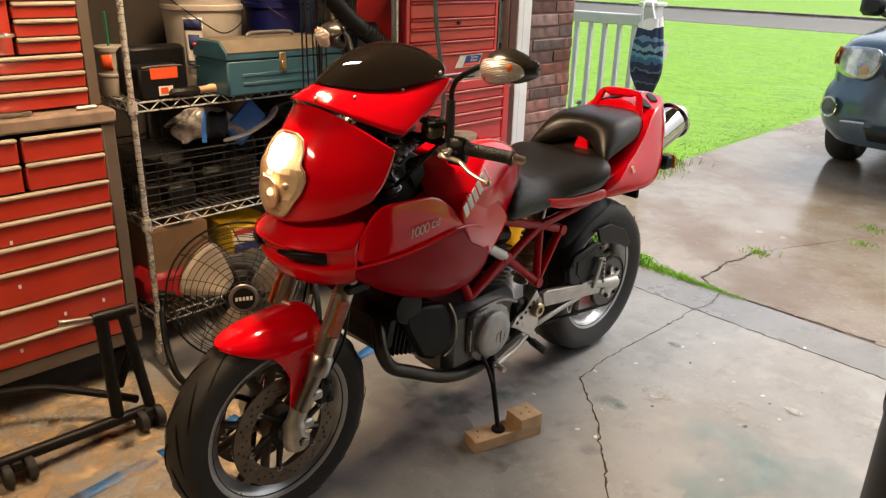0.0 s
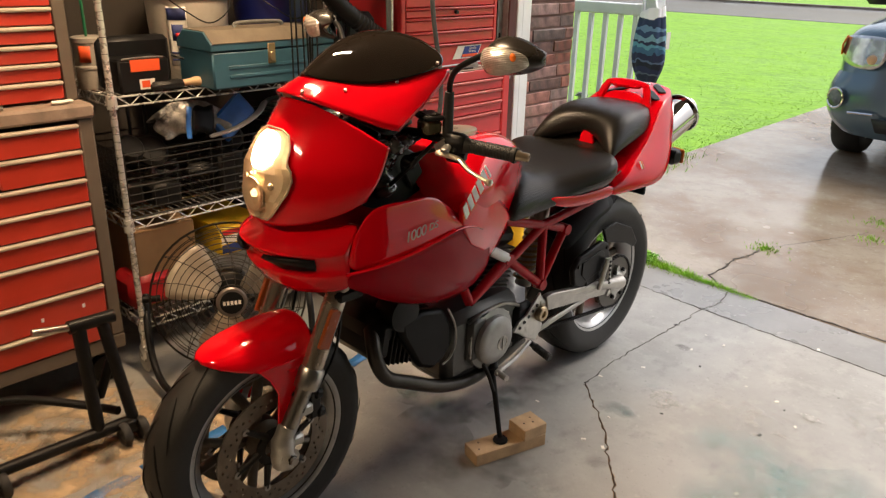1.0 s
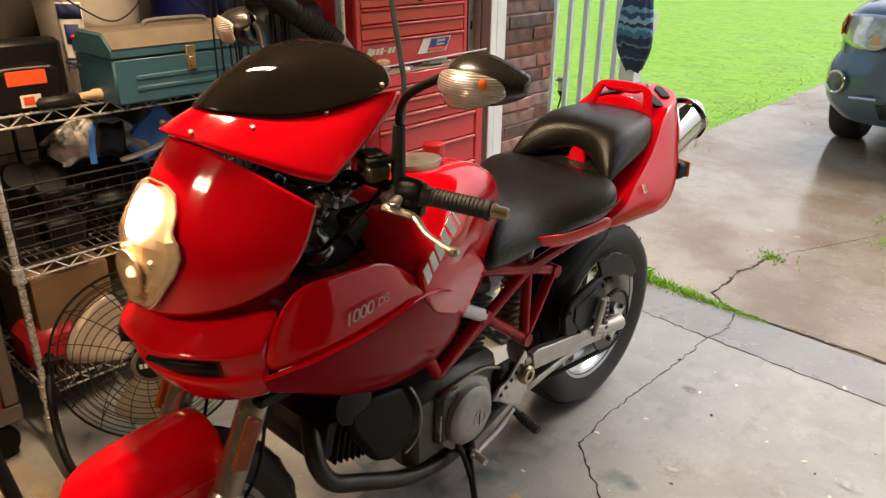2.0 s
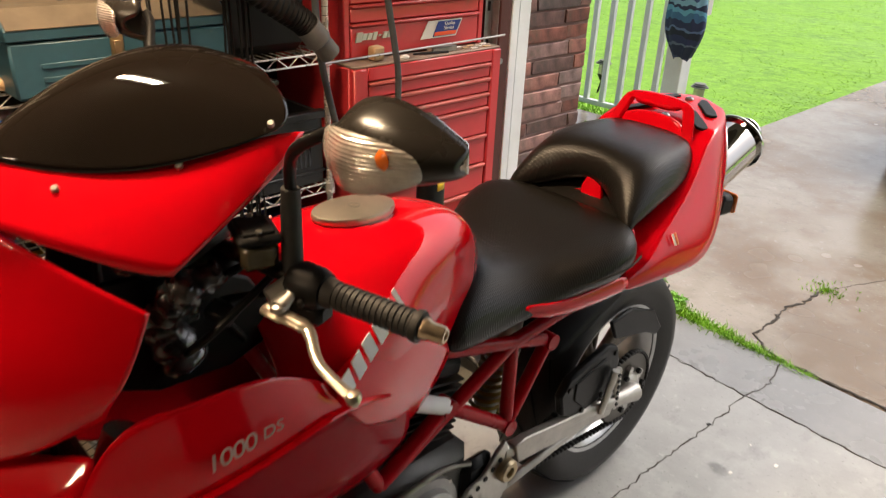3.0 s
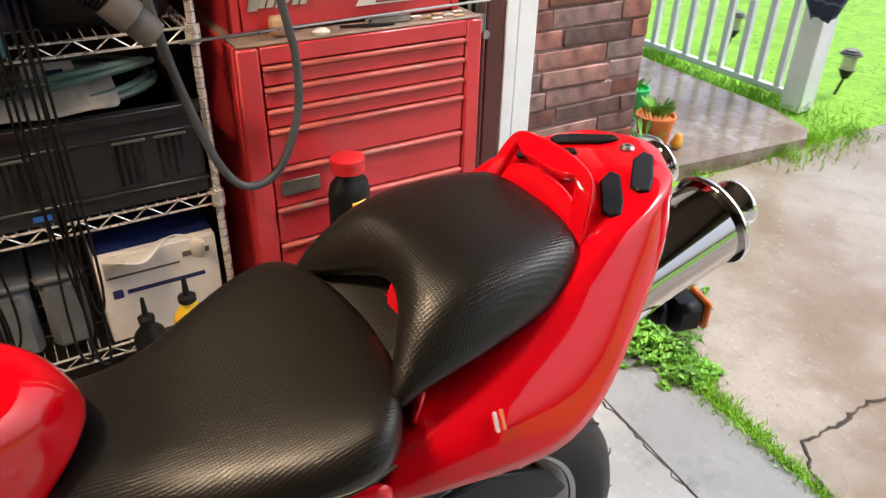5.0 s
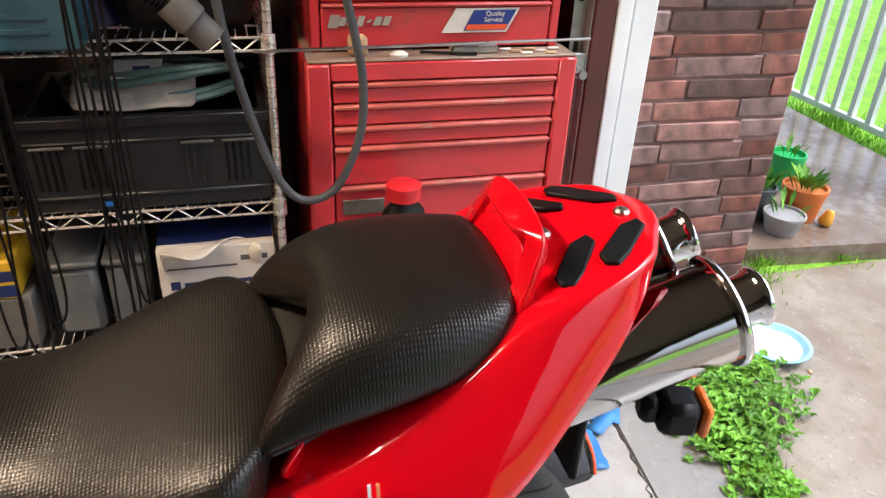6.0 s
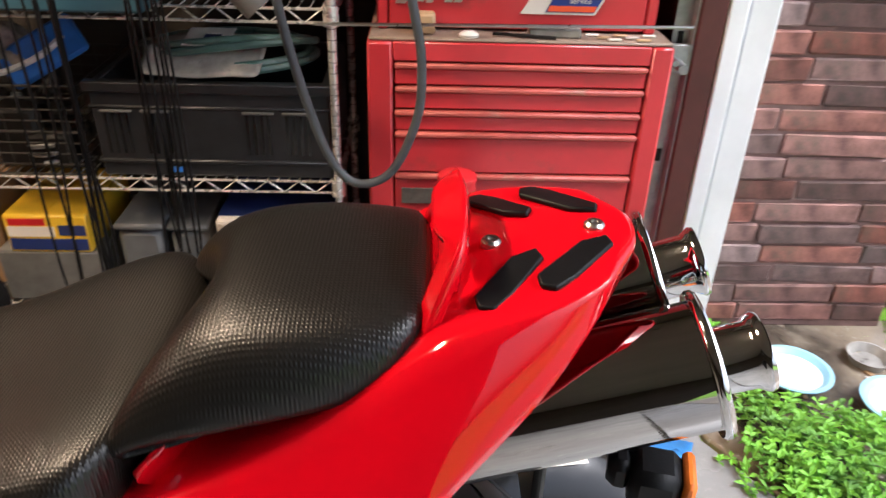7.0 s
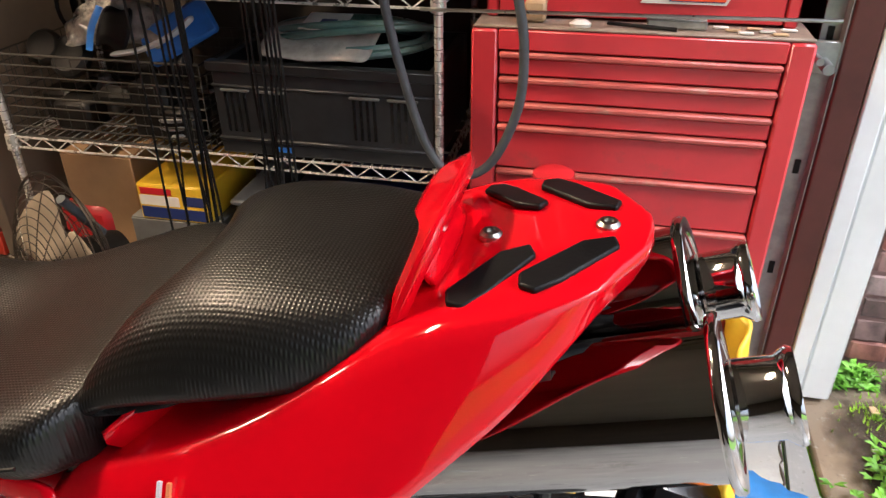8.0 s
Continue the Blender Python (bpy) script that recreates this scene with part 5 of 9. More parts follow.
# trellis frame
NODES = {"a": (.115, .50, .80), "b": (.120, .645, .505), "c": (.120, .805, .600), "d": (.122, .985, .462), "e": (.118, .985, .665), "f": (.120, 1.100, .625), "g": (.105, .60, .76), "h": (.118, .95, .69), "i": (.112, .80, .72), "j": (.13, 1.25, .70)}
for s in (-1, 1):
    for p, q, r in (("a", "c", .0150), ("b", "c", .0150), ("c", "d", .0150), ("b", "e", .0145), ("e", "d", .0145), ("f", "d", .0150), ("e", "f", .0135), ("e", "j", .0145), ("g", "i", .0145), ("i", "e", .0145), ("a", "b", .0145)):
        bm = B()
        P, Q = [Vector((s * NODES[k][0], NODES[k][1], NODES[k][2])) for k in (p, q)]
        rod(bm, P, Q, r, 14)
        part("frame_tube", bm, RED_FRAME, bike, "red painted steel frame tube")
    for k in ("c", "d", "f"):
        bm = B()
        x, y, z = NODES[k]
        rod(bm, (s * (x - .016), y, z), (s * (x + .018), y, z), .018, 16)
        part("frame_lug", bm, RED_FRAME, bike)
    bm = B()
    rod(bm, (s * .124, .70, .665), (s * .124, .80, .605), .0165, 16)
    part("frame_sleeve", bm, WHITE, bike, "bare silver sleeve on the frame tube")

# engine
eng = new("engine")
eng.parent = bike
bm = B()
lathe(bm, [(0, 0), (0.094, 0), (0.100, 0.006), (0.098, 0.016), (0.080, 0.019), (0.078, 0.034), (0.070, 0.041), (0.05, 0.043), (0, 0.043)], m=Matrix.Translation((0.118, 0.742, 0.356)) @ AX["x"], seg=40)
cov = part("alternator_cover", bm, mat("cover_grey", (0.34, 0.335, 0.325), 0.4, 0.5, var=0.15, scale=18, bump=0.2, bscale=200, stain=(0.10, 0.095, 0.09), stain_scale=9, stain_amount=0.4), eng, "round grey alloy engine cover")
bm = B()
lathe(bm, [(0.018, 0.04), (0.024, 0.04), (0.024, 0.0445), (0.018, 0.0445)], m=Matrix.Translation((0.118, 0.765, 0.342)) @ AX["x"], seg=24, close=True)
cbox(bm, (0.004, 0.006, 0.05), (0.162, 0.765, 0.342), 0.001)
part("cover_mark", bm, STEEL, cov)
for i in range(9):
    a = math.tau * i / 9
    bm = B()
    lathe(bm, [(0, 0), (0.006, 0), (0.006, 0.012), (0, 0.013)], m=Matrix.Translation((0.122, 0.742 + 0.096 * math.cos(a), 0.356 + 0.096 * math.sin(a))) @ AX["x"], seg=10)
    part("bolt", bm, STEEL, cov)
bm = B()
span(bm, (-0.125, 0.56, 0.245), (0.118, 0.90, 0.47), 0.03)
span(bm, (-0.10, 0.60, 0.20), (0.10, 0.86, 0.27), 0.03)
span(bm, (0.10, 0.64, 0.30), (0.138, 0.72, 0.45), 0.014)
part("crankcase", bm, ENGINE, eng, "grey alloy crankcase")
COVER_BLACK = mat("belt_cover_black", (0.006, 0.006, 0.0065), 0.34, var=0.3, scale=12, spec=0.12, stain=(0.02, 0.018, 0.016), stain_scale=9, stain_amount=0.4)
for s in (-1, 1):
    outline = [(.379, .522), (.391, .471), (.424, .412), (.455, .356), (.507, .330), (.557, .343), (.591, .389), (.585, .451), (.552, .513), (.465, .534)]
    bm = B()
    prism(bm, outline, Matrix(((0, 0, s, 0.092 * s), (1, 0, 0, 0), (0, 1, 0, 0), (0, 0, 0, 1))), 0.040)
    belt = part("belt_cover", bm, COVER_BLACK, eng, "black moulded cam belt cover", bevel=0.014)
    bm = B()
    sweep(bm, curve([(0.116 * s, y, z) for y, z in ((.545, .335), (.578, .350), (.598, .392), (.591, .452), (.560, .512))], 5), 0.0035, 8)
    part("cover_edge", bm, STEEL, belt, "thin light rim along the cover's edge")
for cyl, (o, tilt) in (("front", ((0, 0.52, 0.44), -78)), ("rear", ((0, 0.78, 0.48), 12))):
    m = Matrix.Translation(o) @ pose(0, 0, 0, -tilt, 0, 0)
    for k in range(9):
        bm = B()
        cbox(bm, (0.19 - 0.004 * abs(k - 4), 0.16, 0.006), (0, 0, 0.02 + 0.0155 * k), 0.002, m)
        part("cooling_fin", bm, DARK, eng)
    bm = B()
    cbox(bm, (0.13, 0.11, 0.17), (0, 0, 0.08), 0.02, m)
    cbox(bm, (0.20, 0.13, 0.07), (0, 0, 0.185), 0.025, m)
    part("cylinder_head", bm, BLACK, eng, "dark finned cylinder head")
bm = B()
cbox(bm, (0.16, 0.13, 0.12), (0, 0.37, 0.50), 0.03)
lathe(bm, [(0, -0.03), (0.05, -0.03), (0.055, 0.0), (0.05, 0.04), (0, 0.045)], (0.07, 0.40, 0.545), "x", 24)
part("front_head_cover", bm, BLACK, eng, "dark cylinder head cover")
bm = B()
sweep(bm, curve([(0.03, 0.34, 0.53), (0.085, 0.305, 0.48), (0.10, 0.305, 0.43), (0.105, 0.338, 0.372), (0.11, 0.41, 0.330), (0.112, 0.55, 0.258), (0.108, 0.68, 0.225), (0.10, 0.80, 0.232), (0.09, 0.95, 0.26)], 7), 0.0205, 16)
part("exhaust_header", bm, HEADER, eng, "dark steel exhaust header pipe")
bm = B()
for z in (0.30, 0.34):
    sweep(bm, curve([(0.125, 0.64, 0.44), (0.135, 0.70, 0.46), (0.13, 0.80, 0.455), (0.125, 0.88, 0.42)], 5), 0.006, 8)
part("coolant_pipe", bm, STEEL, eng)
bm = B()
span(bm, (0.10, 0.86, 0.28), (0.135, 0.95, 0.42), 0.02)
part("sprocket_cover", bm, BLACK, eng, "black sprocket cover")

# swing arm, chain, rear hub
arm = new("swing_arm")
arm.parent = bike
bm = B()
for p, q, r in (((.135, .965, .405), (.150, 1.31, .365), .016), ((.135, .960, .300), (.150, 1.26, .345), .010)):
    sweep(bm, [p, q], [r, r * 0.9], 8, flat=1.25, up=(0, 0, 1))
prism(bm, [(.985, .425), (1.02, .428), (1.34, .368), (1.365, .345), (1.350, .318), (1.18, .345), (1.00, .372)], Matrix(((0, 0, 1, 0.146), (1, 0, 0, 0), (0, 1, 0, 0), (0, 0, 0, 1))), 0.022)
sweep(bm, [(.150, 1.30, .37), (.155, 1.39, .35), (.150, WB - .02, .335)], [.018, .020, .027], 12)
part("arm", bm, mat("arm_alloy", (0.40, 0.38, 0.35), 0.4, 0.8, var=0.15, scale=18, stain=(0.15, 0.13, 0.11), stain_scale=12, stain_amount=0.42), arm, "silver alloy swing arm", bevel=0.003)
bm = B()
sweep(bm, [(.165, 1.29, .36), (.172, 1.315, .475)], [.010, .013], 10, flat=0.7)
sweep(bm, [(.160, 1.36, .35), (.168, 1.335, .47)], [.007, .007], 8)
part("caliper_strut", bm, ALU, arm)
sidem = Matrix(((0, 0, 1, 0.140), (1, 0, 0, 0), (0, 1, 0, 0), (0, 0, 0, 1)))
bm = B()
prism(bm, [(1.135, .470), (1.165, .508), (1.305, .535), (1.345, .520), (1.362, .470), (1.350, .395), (1.212, .378), (1.150, .412)], sidem, 0.022)
guard_ = part("chain_guard", bm, BLACK, arm, "black chain guard", bevel=0.007)
bm = B()
prism(bm, [(1.185, .488), (1.295, .508), (1.318, .492), (1.320, .430), (1.215, .412), (1.185, .440)], sidem @ Matrix.Translation((0, 0, 0.012)), 0.006)
part("raised_panel", bm, BLACK, guard_, bevel=0.004)
for y, z in ((1.165, .478), (1.225, .395), (1.300, .402), (1.335, .505)):
    bm = B()
    lathe(bm, [(0, 0), (0.007, 0), (0.007, 0.004), (0, 0.005)], m=Matrix.Translation((.151, y, z)) @ AX["x"], seg=10)
    part("bolt", bm, DARK, guard_)
bm = B()
prism(bm, [(1.37, .552), (1.455, .560), (1.57, .512), (1.625, .440), (1.600, .425), (1.545, .455), (1.47, .475), (1.40, .495)], Matrix(((0, 0, 1, 0.104), (1, 0, 0, 0), (0, 1, 0, 0), (0, 0, 0, 1))), 0.012)
part("hugger_side", bm, BLACK, arm, "black side plate of the wheel hugger", bevel=0.004)
for i in range(6):
    bm = B()
    lathe(bm, [(0, 0), (0.005, 0), (0.005, 0.003), (0, 0.003)], m=Matrix.Translation((.185 - 0.001 * i, 1.318, .385 + 0.016 * i)) @ AX["x"], seg=10)
    part("hole", bm, BLACK, arm)
bm = B()
nteeth = 42
poly = []
for i in range(nteeth * 2):
    a = math.tau * i / (nteeth * 2)
    r = 0.106 if i % 2 else 0.099
    poly.append((r * math.cos(a), r * math.sin(a)))
prism(bm, poly, Matrix.Translation((.112, WB, .316)) @ AX["x"], 0.006)
spr = part("sprocket", bm, mat("sprocket_steel", (0.10, 0.09, 0.08), 0.45, 0.8), arm, "dark toothed rear sprocket")
bm = B()
for i in range(6):
    a = math.tau * i / 6
    prism(bm, [(0.02, -0.012), (0.062, -0.010), (0.070, 0.0), (0.062, 0.010), (0.02, 0.012)], Matrix.Translation((.120, WB, .316)) @ AX["x"] @ Matrix.Rotation(a, 4, "Z"), 0.012)
lathe(bm, [(0, 0), (0.046, 0), (0.046, 0.014), (0.034, 0.024), (0.018, 0.026), (0.018, 0.014), (0, 0.014)], m=Matrix.Translation((.112, WB, .316)) @ AX["x"], seg=24)
part("carrier", bm, ALU, arm, "alloy sprocket carrier")
for i in range(6):
    a = math.tau * i / 6
    bm = B()
    lathe(bm, [(0, 0), (0.008, 0), (0.008, 0.01), (0, 0.011)], m=Matrix.Translation((.126, WB + .056 * math.cos(a), .316 + .056 * math.sin(a))) @ AX["x"], seg=6)
    part("bolt", bm, DARK, arm)
bm = B()
for k in range(96):
    t = k / 96
    # lower run, round the sprocket and back
    if t < 0.36:
        u = t / 0.36
        p, a = Vector((.112, .95 + (WB - .95) * u, .285 - .07 * u)), 0
    elif t < 0.64:
        u = (t - 0.36) / 0.28
        an = -math.pi / 2 + math.pi * u
        p, a = Vector((.112, WB + .103 * math.cos(an), .316 + .103 * math.sin(an))), an + math.pi / 2
    else:
        u = (t - 0.64) / 0.36
        p, a = Vector((.112, WB + (.95 - WB) * u, .419 - .07 * u)), math.pi
    cbox(bm, (0.016, 0.013, 0.010), (0, 0, 0), 0.003, Matrix.Translation(p) @ Matrix.Rotation(a, 4, "X"))
tagged(part("chain", bm, DARK, arm, "dark drive chain"), kind="stuff")
bm = B()
net(bm, [[(-.10, 1.16, .50), (-.06, 1.15, .555), (0, 1.15, .57), (.06, 1.15, .555), (.10, 1.16, .50)], [(-.105, 1.30, .60), (-.06, 1.28, .655), (0, 1.28, .668), (.06, 1.28, .655), (.105, 1.30, .60)], [(-.105, 1.45, .62), (-.06, 1.45, .672), (0, 1.45, .682), (.06, 1.45, .672), (.105, 1.45, .62)]])
part("rear_hugger", bm, BLACK, arm, "black rear wheel hugger", sub=2, solid=0.004)
# shock, foot plates, pegs, stand
bm = B()
rod(bm, (.03, 1.02, .42), (.05, 1.05, .66), .028, 16)
rod(bm, (.06, 1.04, .60), (.065, 1.05, .70), .024, 16)
part("shock", bm, STEEL, bike, "rear shock absorber")
bm = B()
sweep(bm, [(.032 + .016 * k / 96 + .037 * math.cos(k * 0.589), 1.022 + .024 * k / 96 + .037 * math.sin(k * 0.589), .44 + .17 * k / 96) for k in range(97)], 0.0045, 8)
part("shock_spring", bm, mat("yellow_spring", (0.22, 0.14, 0.02), 0.4), bike, "yellow shock spring")
for s in (-1, 1):
    plate = new("foot_plate")
    plate.parent = bike
    bm = B()
    m = Matrix(((0, 0, s, 0.142 * s), (1, 0, 0, 0), (0, 1, 0, 0), (0, 0, 0, 1)))
    prism(bm, [(.835, .345), (.865, .330), (.905, .30), (.955, .275), (.985, .31), (.985, .40), (.965, .445), (.945, .43), (.90, .385), (.86, .375)], m, 0.010)
    part("plate", bm, ALU, plate, "cast alloy foot plate", bevel=0.003)
    for k in range(5):
        bm = B()
        lathe(bm, [(0, 0), (0.006, 0), (0.006, 0.002), (0, 0.002)], m=Matrix.Translation((.1475 * s, .865 + .021 * k, .352 + .013 * k)) @ pose(0, 0, 0, 0, 90 * s, 0), seg=12)
        part("hole", bm, BLACK, plate)
    bm = B()
    lathe(bm, [(0, 0), (0.026, 0), (0.027, 0.014), (0.022, 0.02), (0.012, 0.02), (0.011, 0.012), (0, 0.012)], m=Matrix.Translation((.146 * s, .965, .372)) @ pose(0, 0, 0, 0, 90 * s, 0), seg=24)
    part("pivot", bm, mat("pivot_bronze", (0.42, 0.34, 0.22), 0.35, 0.9), plate, "bronze-toned pivot")
    bm = B()
    p, q = Vector((.15 * s, .915, .285)), Vector((.245 * s, .905, .268))
    rod(bm, p, q, .010, 12)
    for k in range(7):
        rod(bm, p.lerp(q, 0.3 + k * 0.1), p.lerp(q, 0.36 + k * 0.1), .0135, 10)
    part("foot_peg", bm, PEG, plate, "ribbed black foot peg")
    bm = B()
    sweep(bm, curve([(.165 * s, .90, .30), (.172 * s, .83, .275), (.175 * s, .76, .262), (.178 * s, .72, .255)], 4), .007, 10)
    rod(bm, (.17 * s, .735, .257), (.215 * s, .728, .254), .010, 12)
    part("pedal", bm, ALU if s > 0 else STEEL, plate, "alloy foot lever")
bm = B()
rod(bm, (.13, .755, .26), (.222, .705, .055), .0095, 14, .008)
rod(bm, (.118, .77, .28), (.145, .748, .246), .016, 14)
stand = part("side_stand", bm, BLACK, bike, "black side stand leg")
bm = B()
lathe(bm, [(0, 0), (.020, 0), (.024, .004), (.022, .010), (0, .012)], (.226, .703, .043), "z", 18)
part("stand_foot", bm, BLACK, stand)
bm = B()
sweep(bm, curve([(.12, .70, .30), (.15, .715, .25), (.18, .712, .20)], 5), .007, 8)
part("stand_spring", bm, DARK, stand)

# ---- ceiling lamps: one known by its reflections, one added as fill ----
def ceiling_lamp(x, y, power):
    lamp = thing("ceiling_light", "out-of-view white ceiling fixture with two lit tubes end to end", "ceiling light", (x, y, 2.44), group="ceiling lights")
    bm = B()
    span(bm, (-0.32, -0.06, 0.0), (0.32, 0.06, 0.055), 0.01)
    part("housing", bm, TRIM, lamp, "white sheet metal housing")
    for x0, x1 in ((-0.30, -0.02), (0.02, 0.30)):
        bm = B()
        rod(bm, (x0, 0, -0.03), (x1, 0, -0.03), 0.022)
        part("tube", bm, TUBE, lamp, "lit tube")
    light = new("tube_light", bpy.data.lights.new("tube_light", "AREA"))
    light.data.shape, light.data.size, light.data.size_y, light.data.energy, light.data.color = "RECTANGLE", 0.6, 0.05, power, (1.0, 0.70, 0.42)
    light.matrix_world = pose(x, y, 2.38)
    return lamp


ceiling_lamp(-0.32, 0.34, 33)
# no fixture is known here: added to fill the cowl, floor and left chest
ceiling_lamp(0.20, -1.7, 20)

# ---- inside the garage ----
CHEST_RED = mat("tool_chest_red", (0.45, 0.036, 0.018), 0.35, var=0.12, scale=5, rvar=0.1, coat=0.3, bump=0.05, bscale=40, stain=(0.30, 0.03, 0.02), stain_scale=8, stain_amount=0.4)
CHEST_CRIMSON = mat("tool_chest_crimson", (0.56, 0.034, 0.042), 0.35, var=0.1, scale=5, rvar=0.1, coat=0.3, stain=(0.36, 0.05, 0.045), stain_scale=7, stain_amount=0.42)
CHEST_GREY = mat("chest_frame_taupe", (0.125, 0.10, 0.078), 0.5, var=0.15, scale=8, stain=(0.10, 0.08, 0.06), stain_scale=6, stain_amount=0.4)
DUSTY = mat("dusty_ledge", (0.26, 0.19, 0.145), 0.8, var=0.25, scale=14, bump=0.2, stain=(0.40, 0.33, 0.27), stain_scale=9, stain_amount=0.42)
PULL = mat("aluminium_pull", (0.46, 0.39, 0.31), 0.6, 0.1, var=0.12, scale=20, stain=(0.40, 0.30, 0.22), stain_scale=10, stain_amount=0.42)
TEAL = mat("teal_paint", (0.032, 0.10, 0.145), 0.45, var=0.15, scale=9, bump=0.1, stain=(0.16, 0.16, 0.13), stain_scale=7, stain_amount=0.38)
TAN = mat("dusty_tan_lid", (0.14, 0.112, 0.08), 0.75, var=0.2, scale=12, stain=(0.10, 0.16, 0.17), stain_scale=8, stain_amount=0.4)
WOOD = mat("raw_pine", (0.50, 0.34, 0.19), 0.65, var=0.2, scale=16, bump=0.2, bscale=90)
CARD = mat("brown_cardboard", (0.36, 0.22, 0.11), 0.8, var=0.12, scale=8)
PAIL = mat("white_pail_plastic", (0.37, 0.335, 0.29), 0.5, var=0.18, scale=9, stain=(0.24, 0.19, 0.14), stain_scale=6, stain_amount=0.46)
BLUE_PAIL = mat("dark_blue_plastic", (0.006, 0.009, 0.08), 0.35, var=0.15, scale=6)
BLUE = mat("bright_blue_plastic", (0.03, 0.16, 0.55), 0.4, var=0.2, scale=12)
YELLOW = mat("yellow_plastic", (0.72, 0.46, 0.02), 0.4, var=0.12, scale=10)
CLEARP = mat("cloudy_plastic", (0.26, 0.245, 0.22), 0.3, var=0.3, scale=18, bump=0.4, bscale=30)
REDP = mat("red_plastic", (0.50, 0.015, 0.02), 0.4, var=0.12, scale=12)
ORANGE = mat("red_orange_label", (0.75, 0.09, 0.02), 0.5, var=0.1)
PAPER = mat("white_paper_label", (0.72, 0.68, 0.62), 0.6, var=0.06, scale=20)
INK = mat("dark_blue_ink", (0.02, 0.03, 0.12), 0.6)
HOSE = mat("grey_cord_rubber", (0.06, 0.068, 0.075), 0.5, var=0.2, scale=30)
CUFF = mat("grey_cuff_plastic", (0.12, 0.12, 0.115), 0.55, var=0.2, scale=20)


def tool_drawers(parent, x, y0, y1, rows_, paint, pull, face=0.012, lip=0.0145, under=False):
    """Drawer fronts with a full-width pull each, from (bottom, top) heights."""
    for z0, z1 in rows_:
        bm = B()
        span(bm, (x - 0.03, y0 + 0.002, z0 + 0.0015), (x + face, y1 - 0.002, z1 - lip - 0.001), 0.003)
        d = part("drawer", bm, paint, parent)
        bm = B()
        span(bm, (x + 0.001, y0 + 0.002, z1 - lip), (x + face + 0.011, y1 - 0.002, z1 - 0.002), 0.004)
        part("pull", bm, pull, d, "full-width drawer pull")


def left_chest():
    c = thing("tool_chest", "tall orange-red rolling tool chest with taupe frame and pale drawer pulls", "tool chest", (0, 0, 0))
    x, y0, y1 = -0.962, -0.66, 0.072
    bm = B()
    span(bm, (-1.45, y0, 0.201), (x, y0 + 0.045, 0.954), 0.005)
    part("side_panel", bm, CHEST_GREY, c, "taupe steel cabinet frame")
    bm = B()
    span(bm, (-1.45, y1 - 0.045, 0.201), (x, y1, 0.954), 0.005)
    part("side_panel", bm, CHEST_GREY, c, "taupe steel cabinet frame")
    bm = B()
    span(bm, (-1.45, y0, 0.145), (x, y1, 0.2), 0.005)
    part("base_panel", bm, CHEST_GREY, c, "taupe steel cabinet frame")
    bm = B()
    span(bm, (-1.45, y0 + 0.046, 0.201), (-1.40, y1 - 0.046, 0.954), 0.003)
    part("back_panel", bm, CHEST_GREY, c, "taupe steel cabinet frame")
    bm = B()
    span(bm, (-1.45, y0 - 0.006, 0.955), (x + 0.012, y1 + 0.006, 1.0), 0.008)
    part("worktop", bm, DUSTY, c, "dusty brown top ledge")
    zs = [0.944, 0.862, 0.772]
    for a, b in zip(zs[1:], zs):
        tool_drawers(c, x - 0.006, y0 + 0.047, -0.232, [(a, b)], CHEST_RED, PULL)
        tool_drawers(c, x - 0.006, -0.222, y1 - 0.047, [(a, b)], CHEST_RED, PULL)
    zs = [0.770, 0.690, 0.607, 0.526, 0.405, 0.293, 0.201]
    tool_drawers(c, x - 0.006, y0 + 0.047, y1 - 0.047, list(zip(zs[1:], zs)), CHEST_RED, PULL)
    xt = -1.03
    bm = B()
    span(bm, (-1.43, y0 + 0.01, 1.001), (xt, y0 + 0.045, 1.559), 0.004)
    part("upper_side_panel", bm, CHEST_GREY, c, "taupe frame of the upper chest")
    bm = B()
    span(bm, (-1.43, y1 - 0.045, 1.001), (xt, y1 - 0.005, 1.559), 0.004)
    part("upper_side_panel", bm, CHEST_GREY, c, "taupe frame of the upper chest")
    bm = B()
    span(bm, (-1.43, y0 + 0.01, 1.56), (xt, y1 - 0.005, 1.60), 0.006)
    part("lid", bm, CHEST_GREY, c, "taupe frame of the upper chest")
    bm = B()
    span(bm, (-1.43, y0 + 0.046, 1.001), (-1.39, y1 - 0.046, 1.559), 0.003)
    part("upper_back_panel", bm, CHEST_GREY, c, "taupe frame of the upper chest")
    zs = [1.176, 1.122, 1.068, 1.008]
    tool_drawers(c, xt - 0.006, y0 + 0.047, y1 - 0.047, list(zip(zs[1:], zs)), CHEST_RED, PULL)
    zs = [1.556, 1.50, 1.445, 1.39, 1.335, 1.284, 1.230, 1.178]
    tool_drawers(c, xt - 0.006, -0.165, y1 - 0.047, list(zip(zs[1:], zs)), CHEST_RED, PULL)
    tool_drawers(c, xt - 0.006, y0 + 0.047, -0.172, [(1.178, 1.34), (1.34, 1.556)], CHEST_RED, CHEST_RED, lip=0.004)
    bm = B()
    rod(bm, (xt + 0.005, -0.20, 1.24), (xt + 0.035, -0.20, 1.24), 0.008)
    cbox(bm, (0.01, 0.05, 0.012), (xt + 0.035, -0.20, 1.24), 0.003)
    part("latch", bm, STEEL, c)
    for i, (y, z) in enumerate(((-0.30, 0.47), (-0.18, 0.335), (-0.30, 0.62), (-0.05, 0.345), (-0.33, 0.25))):
        bm = B()
        cbox(bm, (0.002, 0.009, 0.014), (x + 0.0065, y, z), 0.0008)
        part("paint_fleck", bm, WHITE, c, "white paint fleck")
